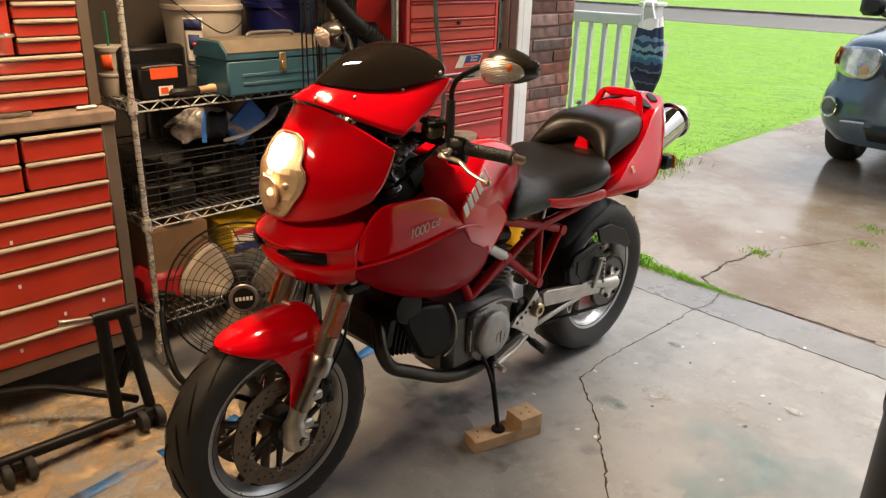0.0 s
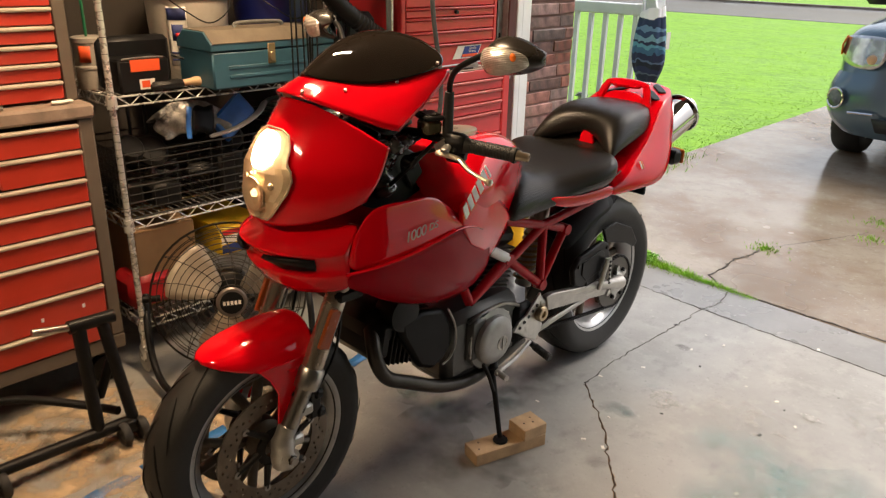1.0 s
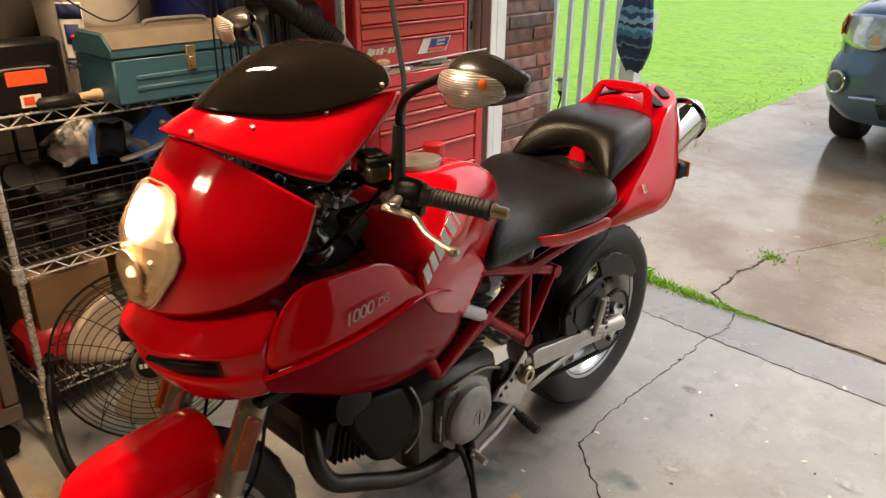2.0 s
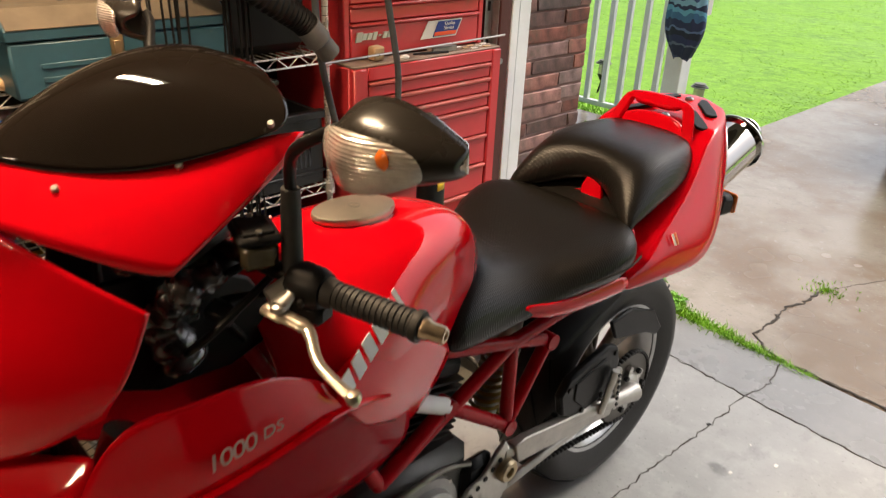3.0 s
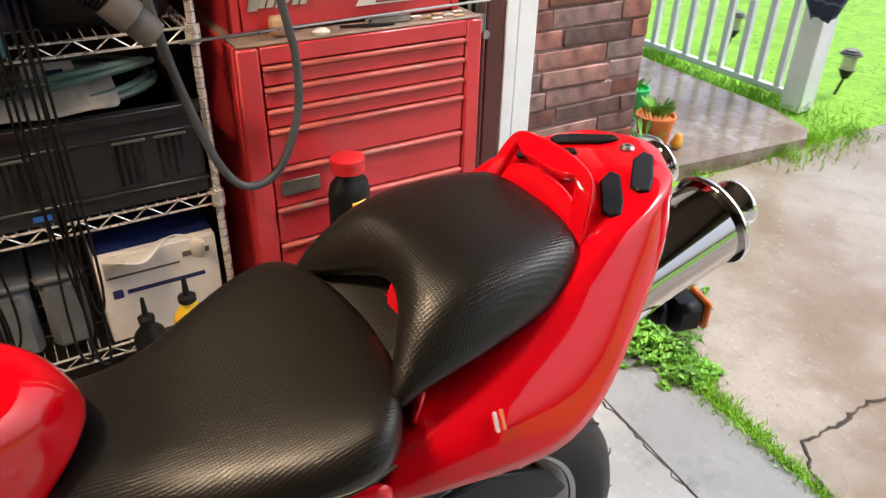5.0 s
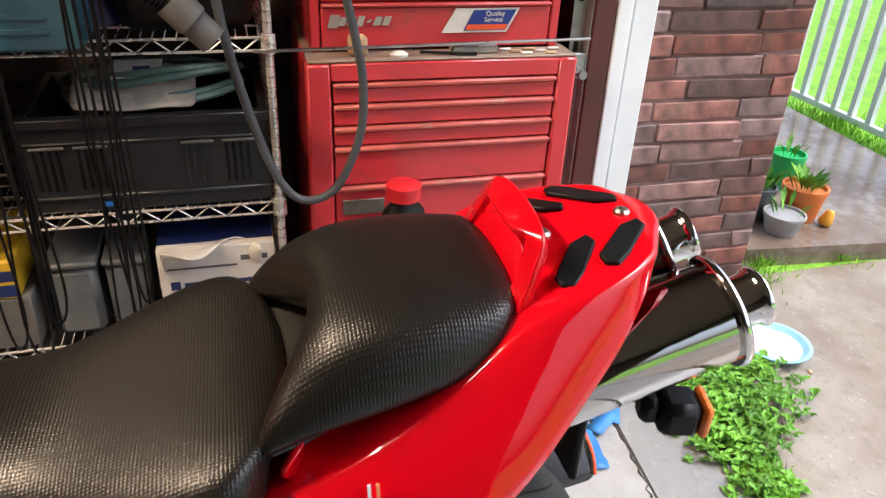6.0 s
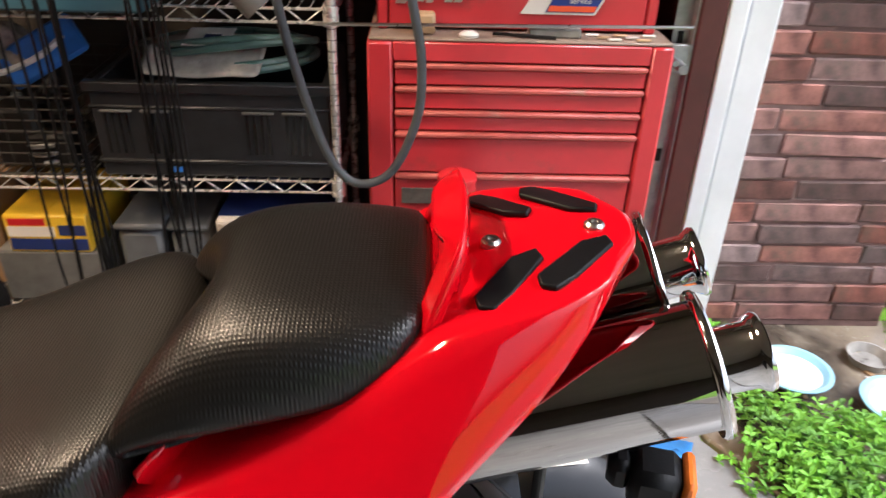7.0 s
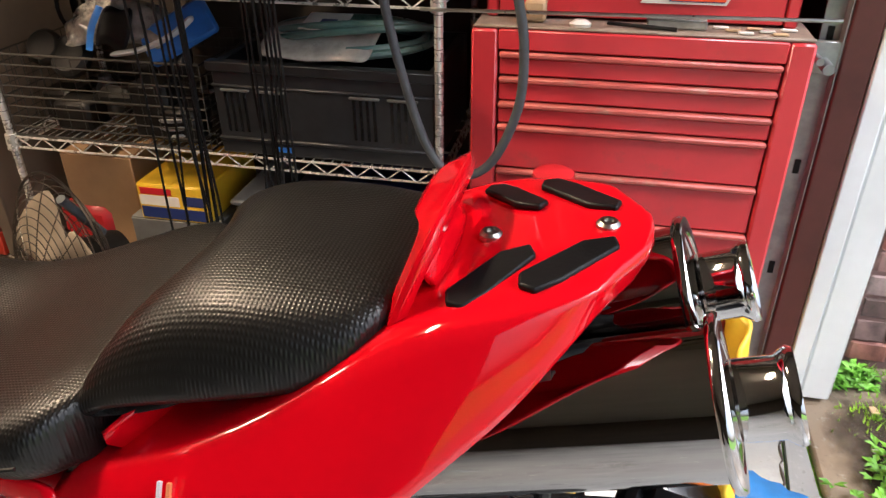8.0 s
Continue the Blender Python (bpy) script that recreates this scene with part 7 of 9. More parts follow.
# crumpled bag and blue packet on top of the basket
rr = random.Random(12)
bagt = thing("plastic_bag", "crumpled white and blue plastic bag, torn open, on the basket", "plastic bag")
rows = []
for j in range(9):
    row = []
    for i in range(11):
        u, v = i / 10, j / 8
        arch = math.sin(math.pi * (0.12 + 0.76 * u)) ** 0.6
        row.append((-1.05 - 0.10 * v + rr.uniform(-0.026, 0.022), 0.335 + 0.27 * u + 0.02 * math.sin(j * 1.7), Z2 + 0.226 + 0.125 * arch * math.sin(math.pi * (0.05 + 0.62 * v)) + rr.uniform(-0.010, 0.010)))
    rows.append(row)
bm = B()
net(bm, rows)
part("film", bm, mat("white_film", (0.30, 0.28, 0.25), 0.22, var=0.45, scale=18, bump=1.0, bscale=26, stain=(0.04, 0.04, 0.045), stain_scale=12, stain_amount=0.52), bagt, sub=1, solid=0.003)
bm = B()
net(bm, [[(-1.036, 0.44 + 0.02 * i, Z2 + 0.235 + 0.02 * math.sin(i)) for i in range(5)], [(-1.052, 0.45 + 0.022 * i, Z2 + 0.29 + 0.018 * math.sin(i * 1.3)) for i in range(5)], [(-1.072, 0.465 + 0.022 * i, Z2 + 0.335 + 0.01 * math.sin(i * 2)) for i in range(5)]])
part("opening", bm, BLACK, bagt, "dark open mouth of the bag", sub=1, solid=0.004)
bm = B()
sweep(bm, curve([(-1.030, 0.425, Z2 + 0.235), (-1.046, 0.435, Z2 + 0.29), (-1.070, 0.455, Z2 + 0.338)], 5), 0.010, 6, flat=0.4)
part("stripe", bm, BLUE, bagt, "blue printed stripe")
bm = B()
cbox(bm, (0.02, 0.20, 0.10), (0, 0, 0), 0.008, Matrix.Translation((-1.10, 0.645, Z2 + 0.275)) @ pose(0, 0, 0, 30, -25, 8))
solo("blue_packet", bm, BLUE, "blue plastic packet leaning on the basket", "packet")
bm = B()
sweep(bm, curve([(-1.02, 0.50, Z2 + 0.232), (-1.0, 0.60, Z2 + 0.255), (-1.0, 0.69, Z2 + 0.295), (-1.02, 0.74, Z2 + 0.335)], 6), [0.012] + [0.018] * 17 + [0.010], 10, flat=0.4)
solo("grey_strap", bm, mat("pale_grey_plastic", (0.60, 0.61, 0.62), 0.4), "pale grey curved plastic strip on the basket", "strip")

# black crate with a coil of hose
mat("crate_plastic", (0.019, 0.020, 0.022), 0.36, var=0.3, scale=18)
cr = thing("storage_crate", "black plastic storage crate with slotted sides", "crate", (-1.20, 1.07, Z2))
bm = B()
for lo, hi in (((0.185, -0.29, 0), (0.205, 0.272, 0.235)), ((-0.205, -0.29, 0), (-0.185, 0.272, 0.235)), ((-0.185, -0.29, 0), (0.185, -0.27, 0.235)), ((-0.185, 0.252, 0), (0.185, 0.272, 0.235)), ((-0.185, -0.27, 0), (0.185, 0.252, 0.012)), ((0.186, -0.30, 0.215), (0.216, 0.282, 0.24)), ((0.186, -0.295, 0.036), (0.212, 0.277, 0.046)), ((0.186, -0.295, 0.175), (0.210, 0.277, 0.182))):
    bm = B()
    span(bm, lo, hi, 0.003)
    part("wall_panel" if hi[2] - lo[2] > 0.1 else "rib", bm, bpy.data.materials["crate_plastic"], cr)
for y in (-0.235, -0.14, 0.10, 0.195):
    for k in range(4):
        bm = B()
        span(bm, (0.2055, y - 0.03 + 0.017 * k, 0.06), (0.2065, y - 0.022 + 0.017 * k, 0.165), 0.0003)
        part("slot", bm, BLACK_GLOSS, cr)
    bm = B()
    span(bm, (0.205, y - 0.036, 0.165), (0.213, y + 0.040, 0.172), 0.002)
    part("rib", bm, CUFF, cr)
bm = B()
span(bm, (0.2055, -0.135, 0.012), (0.2075, -0.095, 0.026), 0.0006)
part("tag", bm, BLUE, cr, "small blue tag")
for k in range(4):
    bm = B()
    R = 0.215 - 0.018 * (k % 2)
    pts = [(-1.20 + 0.17 * math.cos(a) * (1 - 0.05 * k), 1.075 + R * math.sin(a), Z2 + 0.243 + 0.011 * k + 0.05 * max(0, math.sin(a * 1 + 0.6 + 0.2 * k)) * (1 if k > 1 else 0.3)) for a in [j * math.tau / 28 for j in range(28)]]
    sweep(bm, pts, 0.0095, 8, closed=True)
    solo("garden_hose", bm, mat("green_hose", (0.095, 0.175, 0.15), 0.3, var=0.2, scale=20) if k == 0 else bpy.data.materials["green_hose"], "loop of dark green hose lying on the crate", "hose", group="hose loops")
bm = B()
rows = []
for j in range(6):
    rows.append([(-1.0 - 0.05 * j, 0.90 + 0.056 * i, Z2 + 0.254 + 0.060 * math.sin(j / 5 * 2.4) * (0.75 + 0.25 * math.sin(math.pi * i / 5)) + 0.006 * math.sin(i * 2 + j)) for i in range(6)])
net(bm, rows)
pk = solo("clear_package", bm, mat("blister_card", (0.48, 0.455, 0.39), 0.22, var=0.3, scale=14, stain=(0.25, 0.24, 0.22), stain_scale=18, stain_amount=0.42), "clear blister package with a paper card inside the hose coil", "package", sub=2, solid=0.004)
bm = B()
cbox(bm, (0.10, 0.11, 0.002), (0, 0, 0), 0.0005, Matrix.Translation((-1.10, 1.05, Z2 + 0.320)) @ pose(0, 0, 0, 0, 10, 0))
part("card", bm, PAPER, pk, "printed paper card")
bm = B()
cbox(bm, (0.03, 0.04, 0.002), (0, 0, 0.002), 0.0005, Matrix.Translation((-1.09, 1.06, Z2 + 0.320)) @ pose(0, 0, 0, 0, 10, 0))
part("print", bm, INK, pk)
# black case behind the toolbox
bm = B()
span(bm, (-1.30, 1.03, Z1), (-1.03, 1.33, Z1 + 0.22), 0.03)
solo("power_tool_case", bm, BLACK, "black moulded tool case at the end of the shelf", "tool case")

# bottom shelf
def carton(name, lo, hi, body, label, bands=(), turn=0):
    b = thing(name, label, "box", ((lo[0] + hi[0]) / 2, (lo[1] + hi[1]) / 2, lo[2]), turn)
    sx, sy, sz = [h - l for l, h in zip(lo, hi)]
    bm = B()
    span(bm, (-sx / 2, -sy / 2, 0), (sx / 2, sy / 2, sz), 0.003)
    part("carton", bm, body, b)
    for k in (-1, 1):
        bm = B()
        span(bm, (-sx / 2 + 0.002, min(0.001 * k, k * (sy / 2 - 0.002)), sz), (sx / 2 - 0.002, max(0.001 * k, k * (sy / 2 - 0.002)), sz + 0.003), 0.001)
        part("flap", bm, body, b)
    for y0, y1, z0, z1, m_, lb_ in bands:
        bm = B()
        span(bm, (sx / 2 - 0.001, y0, z0), (sx / 2 + 0.0012, y1, z1), 0.0004)
        part("print", bm, m_, b, lb_)
    return b


carton("cardboard_box", (-1.40, 0.20, Z0), (-1.08, 0.43, 0.50), CARD, "plain brown cardboard box on the bottom shelf")
NAVY = mat("box_navy", (0.015, 0.03, 0.14), 0.5)
carton("printed_box", (-1.30, 0.49, Z0 + 0.15), (-1.0, 0.70, 0.465), YELLOW, "yellow and blue printed carton", [(-0.095, 0.0, 0.078, 0.098, REDP, "red print"), (-0.10, 0.10, 0.006, 0.04, NAVY, "navy print"), (-0.10, 0.02, 0.045, 0.075, PAPER, "white print"), (0.03, 0.10, 0.05, 0.08, INK, "dark mark")])
carton("grey_box", (-1.35, 0.45, Z0), (-1.0, 0.72, Z0 + 0.148), CUFF, "grey carton under the printed one")
GREY_BIN = mat("grey_bin_plastic", (0.12, 0.13, 0.14), 0.4, var=0.2, scale=8)
for y, w in ((0.82, 0.13), (0.95, 0.11)):
    pb = thing("plastic_bin", "grey plastic bin with a rim on the bottom shelf", "bin", (-1.17, y, Z0), group="grey bins")
    bm = B()
    cbox(bm, (0.29, w - 0.01, 0.205), (0, 0, 0.1035), 0.018)
    part("body", bm, GREY_BIN, pb)
    bm = B()
    cbox(bm, (0.30, w, 0.018), (0, 0, 0.214), 0.006)
    part("rim", bm, GREY_BIN, pb)
ge = carton("white_carton", (-1.38, 1.035, Z0), (-0.995, 1.335, 0.462), PAPER, "white appliance carton with a dark printed top", [(-0.125, -0.10, 0.13, 0.155, INK, "round printed mark"), (-0.09, 0.11, 0.137, 0.149, INK, "printed bar"), (-0.13, 0.05, 0.19, 0.196, CUFF, "printed bar"), (0.06, 0.13, 0.205, 0.22, CUFF, "printed bar")])
bm = B()
span(bm, (-0.19, -0.148, 0.2565), (0.17, 0.148, 0.2585), 0.0005)
part("dark_top", bm, NAVY, ge, "navy printed top")
bm = B()
rows = [[(-0.97 + 0.06 * math.sin(i * 1.2 + j) - 0.03 * j, 1.05 + 0.05 * i, 0.47 - 0.05 * j * j / 4 + 0.018 * math.sin(2.3 * i + 1.7 * j)) for i in range(6)] for j in range(4)]
net(bm, rows)
solo("white_rag", bm, PAPER, "white cloth rag draped over the carton", "rag", sub=2, solid=0.003)


def bottle(name, at, body, cap, r, h, label, flat=0.7, badge=None, tip=False):
    t = thing(name, label, "bottle", at, 20)
    bm = B()
    lathe(bm, [(0, 0), (r * 0.95, 0), (r, 0.012), (r, h * 0.62), (r * 0.9, h * 0.72), (r * 0.45, h * 0.84), (r * 0.42, h * 0.9), (0, h * 0.9)], seg=28, sx=flat)
    part("body", bm, body, t)
    bm = B()
    if tip:
        lathe(bm, [(0, h * 0.9), (r * 0.5, h * 0.9), (r * 0.5, h * 0.97), (r * 0.2, h), (r * 0.12, h + 0.05), (0, h + 0.05)], seg=18)
    else:
        lathe(bm, [(0, h * 0.86), (r * 0.72, h * 0.86), (r * 0.72, h * 0.87), (r * 0.68, h * 0.965), (r * 0.74, h * 0.966), (r * 0.72, h), (r * 0.6, h + 0.004), (0, h + 0.004)], seg=30)
    part("cap", bm, cap, t)
    if badge:
        bm = B()
        net(bm, [[(r * flat * 1.01 * math.cos(a), r * 1.01 * math.sin(a), z) for a in [radians(-28 + 6 * k) for k in range(8)]] for z in (h * 0.43, h * 0.50, h * 0.57)])
        part("badge", bm, badge, t, "yellow badge", solid=0.001)
    return t


bm = B()
cbox(bm, (0.12, 0.14, 0.446), (0, 0, 0.223), 0.01)
st = solo("parts_box", bm, BLACK, "tall narrow black box standing on the floor below the oil bottle", "box")
st.location = (-0.80, 1.648, 0)
bottle("oil_bottle", (-0.80, 1.643, 0.447), BLACK, REDP, 0.060, 0.245, "black oil bottle with a red screw cap", 0.75, YELLOW)
bm = B()
cbox(bm, (0.24, 0.30, 0.20), (0, 0, 0.10), 0.02)
st = solo("black_tub", bm, BLACK, "black plastic tub on the floor with bottles on it", "tub")
st.location = (-0.82, 1.20, 0)
bottle("polish_bottle", (-0.86, 1.215, 0.202), YELLOW, BLACK, 0.045, 0.185, "yellow spray bottle with a black nozzle", 0.7, None, True)
bottle("polish_bottle", (-0.84, 1.11, 0.202), BLACK, BLACK, 0.040, 0.17, "small black bottle with a black nozzle", 0.8, None, True)
bm = B()
cbox(bm, (0.04, 0.16, 0.003), (0, 0, 0), 0.001, Matrix.Translation((-0.71, 1.28, 0.213)) @ pose(0, 0, 0, 0, 0, 10))
solo("yellow_tag", bm, YELLOW, "yellow paper strip on the black tub", "paper strip")

# fan
fan = thing("floor_fan", "large black wire floor fan", "fan", (-0.72, 0.36, 0.30), 0)
fan.matrix_basis = pose(-0.775, 0.385, 0.300, 0, 0, -27) @ pose(0, 0, 0, 0, -8, 0)
R = 0.268
FANW = mat("fan_wire_black", (0.06, 0.052, 0.044), 0.4, 0.6, var=0.2)
for s, d in ((1, 0.075), (-1, 0.085)):
    bm = B()
    for k in range(13):
        u = (k + 1) / 13
        r = R * u
        x = s * d * (1 - u ** 2.6)
        sweep(bm, [(x, r * math.cos(a), r * math.sin(a)) for a in [j * math.tau / 44 for j in range(44)]], 0.0042 if k == 12 else 0.0016, 5, closed=True)
    for k in range(16):
        a = k * math.tau / 16
        sweep(bm, [(s * d * (1 - u ** 2.6), R * u * math.cos(a + 0.5 * u), R * u * math.sin(a + 0.5 * u)) for u in (0.12, 0.3, 0.5, 0.7, 0.85, 1.0)], 0.0016, 5)
    tagged(part("guard", bm, FANW, fan, "black wire guard"), kind="stuff")
bm = B()
lathe(bm, [(0, 0), (0.052, 0), (0.054, 0.01), (0.048, 0.016), (0, 0.018)], m=Matrix.Translation((0.066, 0, 0)) @ AX["x"], seg=32)
bdg = part("hub_badge", bm, mat("hub_grey", (0.20, 0.17, 0.15), 0.4, 0.6), fan, "round grey hub badge")
bm = B()
lathe(bm, [(0, 0), (0.040, 0), (0.040, 0.002), (0, 0.002)], m=Matrix.Translation((0.083, 0, 0)) @ AX["x"], seg=32)
part("badge_face", bm, BLACK, bdg)
for i in range(5):
    bm = B()
    cbox(bm, (0.001, 0.009, 0.014), (0.0857, -0.026 + 0.013 * i, 0), 0.0003)
    part("mark_bar", bm, PAPER, bdg, "pale bar")
for i in range(3):
    a = i * math.tau / 3 + 0.4
    rows = []
    for u in (0.2, 0.45, 0.7, 0.93):
        rows.append([(0.03 * math.sin(v * 2.2) , R * u * 0.92 * math.cos(a + v), R * u * 0.92 * math.sin(a + v)) for v in (-0.55, -0.2, 0.2, 0.55)])
    bm = B()
    net(bm, rows)
    part("blade", bm, mat("fan_blade_grey", (0.42, 0.36, 0.28), 0.4, 0.3) if i == 0 else bpy.data.materials["fan_blade_grey"], fan, "grey metal fan blade", sub=1, solid=0.002)
bm = B()
lathe(bm, [(0, 0), (0.075, 0), (0.08, 0.02), (0.075, 0.10), (0.05, 0.12), (0, 0.12)], m=Matrix.Translation((-0.16, 0, 0)) @ AX["x"], seg=28)
part("motor", bm, BLACK, fan)
bm = B()
sweep(bm, curve([(-0.14, -R - 0.02, 0.0), (-0.06, -R - 0.022, -0.10), (-0.0, -R - 0.01, -0.22), (0.10, -R + 0.03, -0.278), (0.15, -R + 0.10, -0.284), (0.15, R - 0.10, -0.284), (0.10, R - 0.03, -0.278), (0.0, R + 0.01, -0.22), (-0.06, R + 0.022, -0.10), (-0.14, R + 0.02, 0.0)], 5), 0.0125, 10)
rod(bm, (-0.08, -R - 0.03, 0), (-0.08, -R + 0.03, 0), 0.012)
part("stand_tube", bm, BLACK, fan, "bent black tube stand")
bm = B()
rod(bm, (-0.06, R * 0.4, R * 0.5), (0.05, R * 0.55, R * 0.98), 0.012)
part("cord_clip", bm, HOSE, fan)

# red fuel can behind the fan
fc = thing("fuel_can", "red plastic fuel can standing by the shelving", "fuel can", (-1.20, 0.24, Z0), 0)
bm = B()
cbox(bm, (0.20, 0.16, 0.0), (0, 0, 0.0), 0.0) if False else span(bm, (-0.02, -0.09, 0), (0.14, 0.09, 0.13), 0.025)
part("body", bm, REDP, fc)

# hanging cords, hose and cable
for i, (x, y, low, r, gap) in enumerate(((-0.80, 0.72, 0.34, 0.0032, 0.03), (-0.81, 0.765, 0.30, 0.0032, 0.03), (-0.80, 0.82, 0.40, 0.0032, 0.026), (-0.83, 0.815, 0.36, 0.005, 0.006), (-0.86, 0.955, 0.27, 0.0032, 0.02), (-0.865, 0.972, 0.32, 0.0032, 0.02), (-0.86, 0.990, 0.25, 0.0032, 0.022), (-0.855, 1.008, 0.40, 0.0032, 0.02))):
    bm = B()
    sway = 0.012 * math.sin(i * 2.2)
    pts = [(x, y, 1.60), (x + 0.004, y + sway, 1.2), (x, y + sway * 1.5, 0.8), (x + 0.003, y - sway, low + 0.1), (x, y + gap * 0.5, low), (x - 0.004, y + gap * 1.4, low + 0.1), (x - 0.004, y + gap + sway, 0.9), (x, y + gap * 0.6, 1.60)]
    sweep(bm, curve(pts, 6), r, 6)
    solo("extension_cord", bm, BLACK, "black cord hanging in a loop in front of the shelves", "cord", group="hanging cords")
hv = thing("vacuum_hose", "black ribbed vacuum hose with a grey cuff", "hose")
line = curve([(-0.86, 0.78, 1.62), (-0.84, 0.83, 1.42), (-0.82, 0.93, 1.29), (-0.805, 1.05, 1.20), (-0.80, 1.14, 1.145), (-0.80, 1.175, 1.115)], 14)
bm = B()
sweep(bm, line, [0.032 + (0.004 if i % 2 else 0) for i in range(len(line))], 16)
part("hose", bm, BLACK, hv, "black ribbed hose")
bm = B()
d = Vector((0.0, 0.066, -0.073)).normalized()
lathe(bm, [(0.026, -0.01), (0.036, -0.01), (0.036, 0.045), (0.031, 0.05), (0.031, 0.10), (0.026, 0.10)], m=Matrix.Translation((-0.80, 1.172, 1.117)) @ d.to_track_quat("Z", "Y").to_matrix().to_4x4(), seg=28, close=True)
part("cuff", bm, CUFF, hv, "grey plastic cuff")
bm = B()
sweep(bm, curve([(-0.86, 1.23, 1.62), (-0.87, 1.24, 1.25), (-0.88, 1.262, 1.03), (-0.88, 1.304, .84), (-0.88, 1.355, .69), (-0.88, 1.415, .63), (-0.88, 1.494, .662), (-0.88, 1.552, .793), (-0.88, 1.56, .924), (-0.88, 1.542, 1.033), (-0.88, 1.50, 1.25), (-0.88, 1.47, 1.62)], 7), 0.0105, 10)
solo("extension_cord", bm, HOSE, "thick grey power cord hanging in a loop", "cord")
bm = B()
sweep(bm, curve([(-0.95, 1.02, 1.62), (-0.93, 1.0, 1.42), (-0.92, 1.05, 1.30), (-0.95, 1.1, 1.36), (-0.95, 1.12, 1.62)], 7), 0.012, 8)
solo("extension_cord", bm, BLACK, "thick black cord looped over the shelf edge", "cord", group="hanging cords")
# bracket from which the hoses and cords hang
bm = B()
span(bm, (-1.0, 0.70, 1.60), (-0.80, 1.56, 1.62), 0.004)
solo("hanging_rail", bm, DARK, "dark steel rail above the shelves for cords", "rail")
for k in range(4):
    y = 0.75 + 0.23 * k
    bm = B()
    rod(bm, (-0.9, y, 1.615), (-0.9, y, 2.5), 0.006)
    solo("hanger", bm, DARK, "thin steel hanger from the ceiling", "hanger", group="rail hangers")

# paddock stand
ps = thing("paddock_stand", "black steel paddock stand on small wheels", "paddock stand")
bm = B()
rod(bm, (-0.64, -0.56, 0.075), (-0.64, -0.07, 0.062), 0.019, 14)
part("base_bar", bm, BLACK, ps)
bm = B()
rod(bm, (-0.645, -0.172, 0.07), (-0.645, -0.178, 0.43), 0.020, 14)
rod(bm, (-0.64, -0.065, 0.06), (-0.645, -0.112, 0.43), 0.018, 14)
rod(bm, (-0.68, -0.14, 0.16), (-0.66, -0.10, 0.28), 0.014, 12)
part("upright", bm, BLACK, ps)
bm = B()
rod(bm, (-0.645, -0.205, 0.434), (-0.645, -0.075, 0.430), 0.020, 14)
part("top_bar", bm, BLACK, ps)
bm = B()
rod(bm, (-0.645, -0.205, 0.435), (-0.645, -0.30, 0.452), 0.011, 14)
part("lift_pin", bm, STEEL, ps, "bare steel pin")
bm = B()
sweep(bm, curve([(-0.66, -0.10, 0.10), (-0.76, -0.16, 0.10), (-0.88, -0.30, 0.13), (-0.95, -0.42, 0.13)], 5), 0.014, 10)
rod(bm, (-0.64, -0.56, 0.075), (-0.72, -0.62, 0.14), 0.016, 12)
part("arm", bm, BLACK, ps)
for y in (-0.515, -0.452, -0.108, -0.052):
    bm = B()
    lathe(bm, [(0, -0.010), (0.012, -0.010), (0.016, -0.007), (0.024, -0.007), (0.034, -0.012), (0.038, -0.007), (0.038, 0.007), (0.034, 0.012), (0.024, 0.007), (0.016, 0.007), (0.012, 0.010), (0, 0.010)], (-0.615, y, 0.0385), "y", 24)
    part("wheel", bm, RUBBER, ps, "small grey-black wheel")
for y in (-0.484, -0.08):
    bm = B()
    rod(bm, (-0.615, y - 0.04, 0.0385), (-0.615, y + 0.04, 0.0385), 0.007)
    cbox(bm, (0.03, 0.03, 0.04), (-0.625, y, 0.055), 0.005)
    part("axle", bm, DARK, ps)

# wood blocks under the side stand
bm = B()
cbox(bm, (0.075, 0.255, 0.042), (0, 0, 0.021), 0.002)
wbk = solo("wood_block", bm, WOOD, "raw pine block under the side stand", "wood block")
wbk.matrix_basis = pose(0.235, 0.7245, 0, 0, 0, -18)
bm = B()
cbox(bm, (0.080, 0.090, 0.040), (0, 0, 0.02), 0.002)
wb2 = solo("wood_block", bm, WOOD, "short pine offcut resting on the longer block", "wood block")
for ob, pts_, top in ((wbk, ((0.012, -0.105), (-0.018, -0.09)), 0.042), (wb2, ((0.012, 0.01), (-0.012, 0.018), (0.005, -0.02)), 0.040)):
    for x, y in pts_:
        bm = B()
        lathe(bm, [(0, -0.002), (0.0032, -0.002), (0.0032, 0.0004), (0, 0.0004)], (x, y, top), "z", 10)
        part("screw_hole", bm, CRACK, ob, "dark screw hole")
wb2.matrix_basis = pose(0.261, 0.800, 0.0422, 0, 0, -12)

# bag of potting mix, tape
pm = thing("soil_bag", "black plastic bag of potting mix with white and yellow print", "bag", (-0.548, 1.785, 0), 8)
rows = []
for j in range(9):
    v = j / 8
    row = []
    for i in range(7):
        u = i / 6
        h = 0.17 * (math.sin(math.pi * min(1, max(0, u))) ** 0.5) * (math.sin(math.pi * (0.06 + 0.88 * v)) ** 0.4) + 0.008 * math.sin(5 * u + 7 * v)
        row.append((-0.17 + 0.34 * u, -0.28 + 0.56 * v, 0.004 + h))
    rows.append(row)
bm = B()
net(bm, rows)
part("sack", bm, mat("black_bag_plastic", (0.01, 0.01, 0.011), 0.22, var=0.3, scale=10, bump=0.5, bscale=25), pm, sub=2, solid=0.004)


def on_bag(x, y, z, tilt):
    return Matrix.Translation((x, y, z)) @ pose(0, 0, 0, tilt, 0, 90)


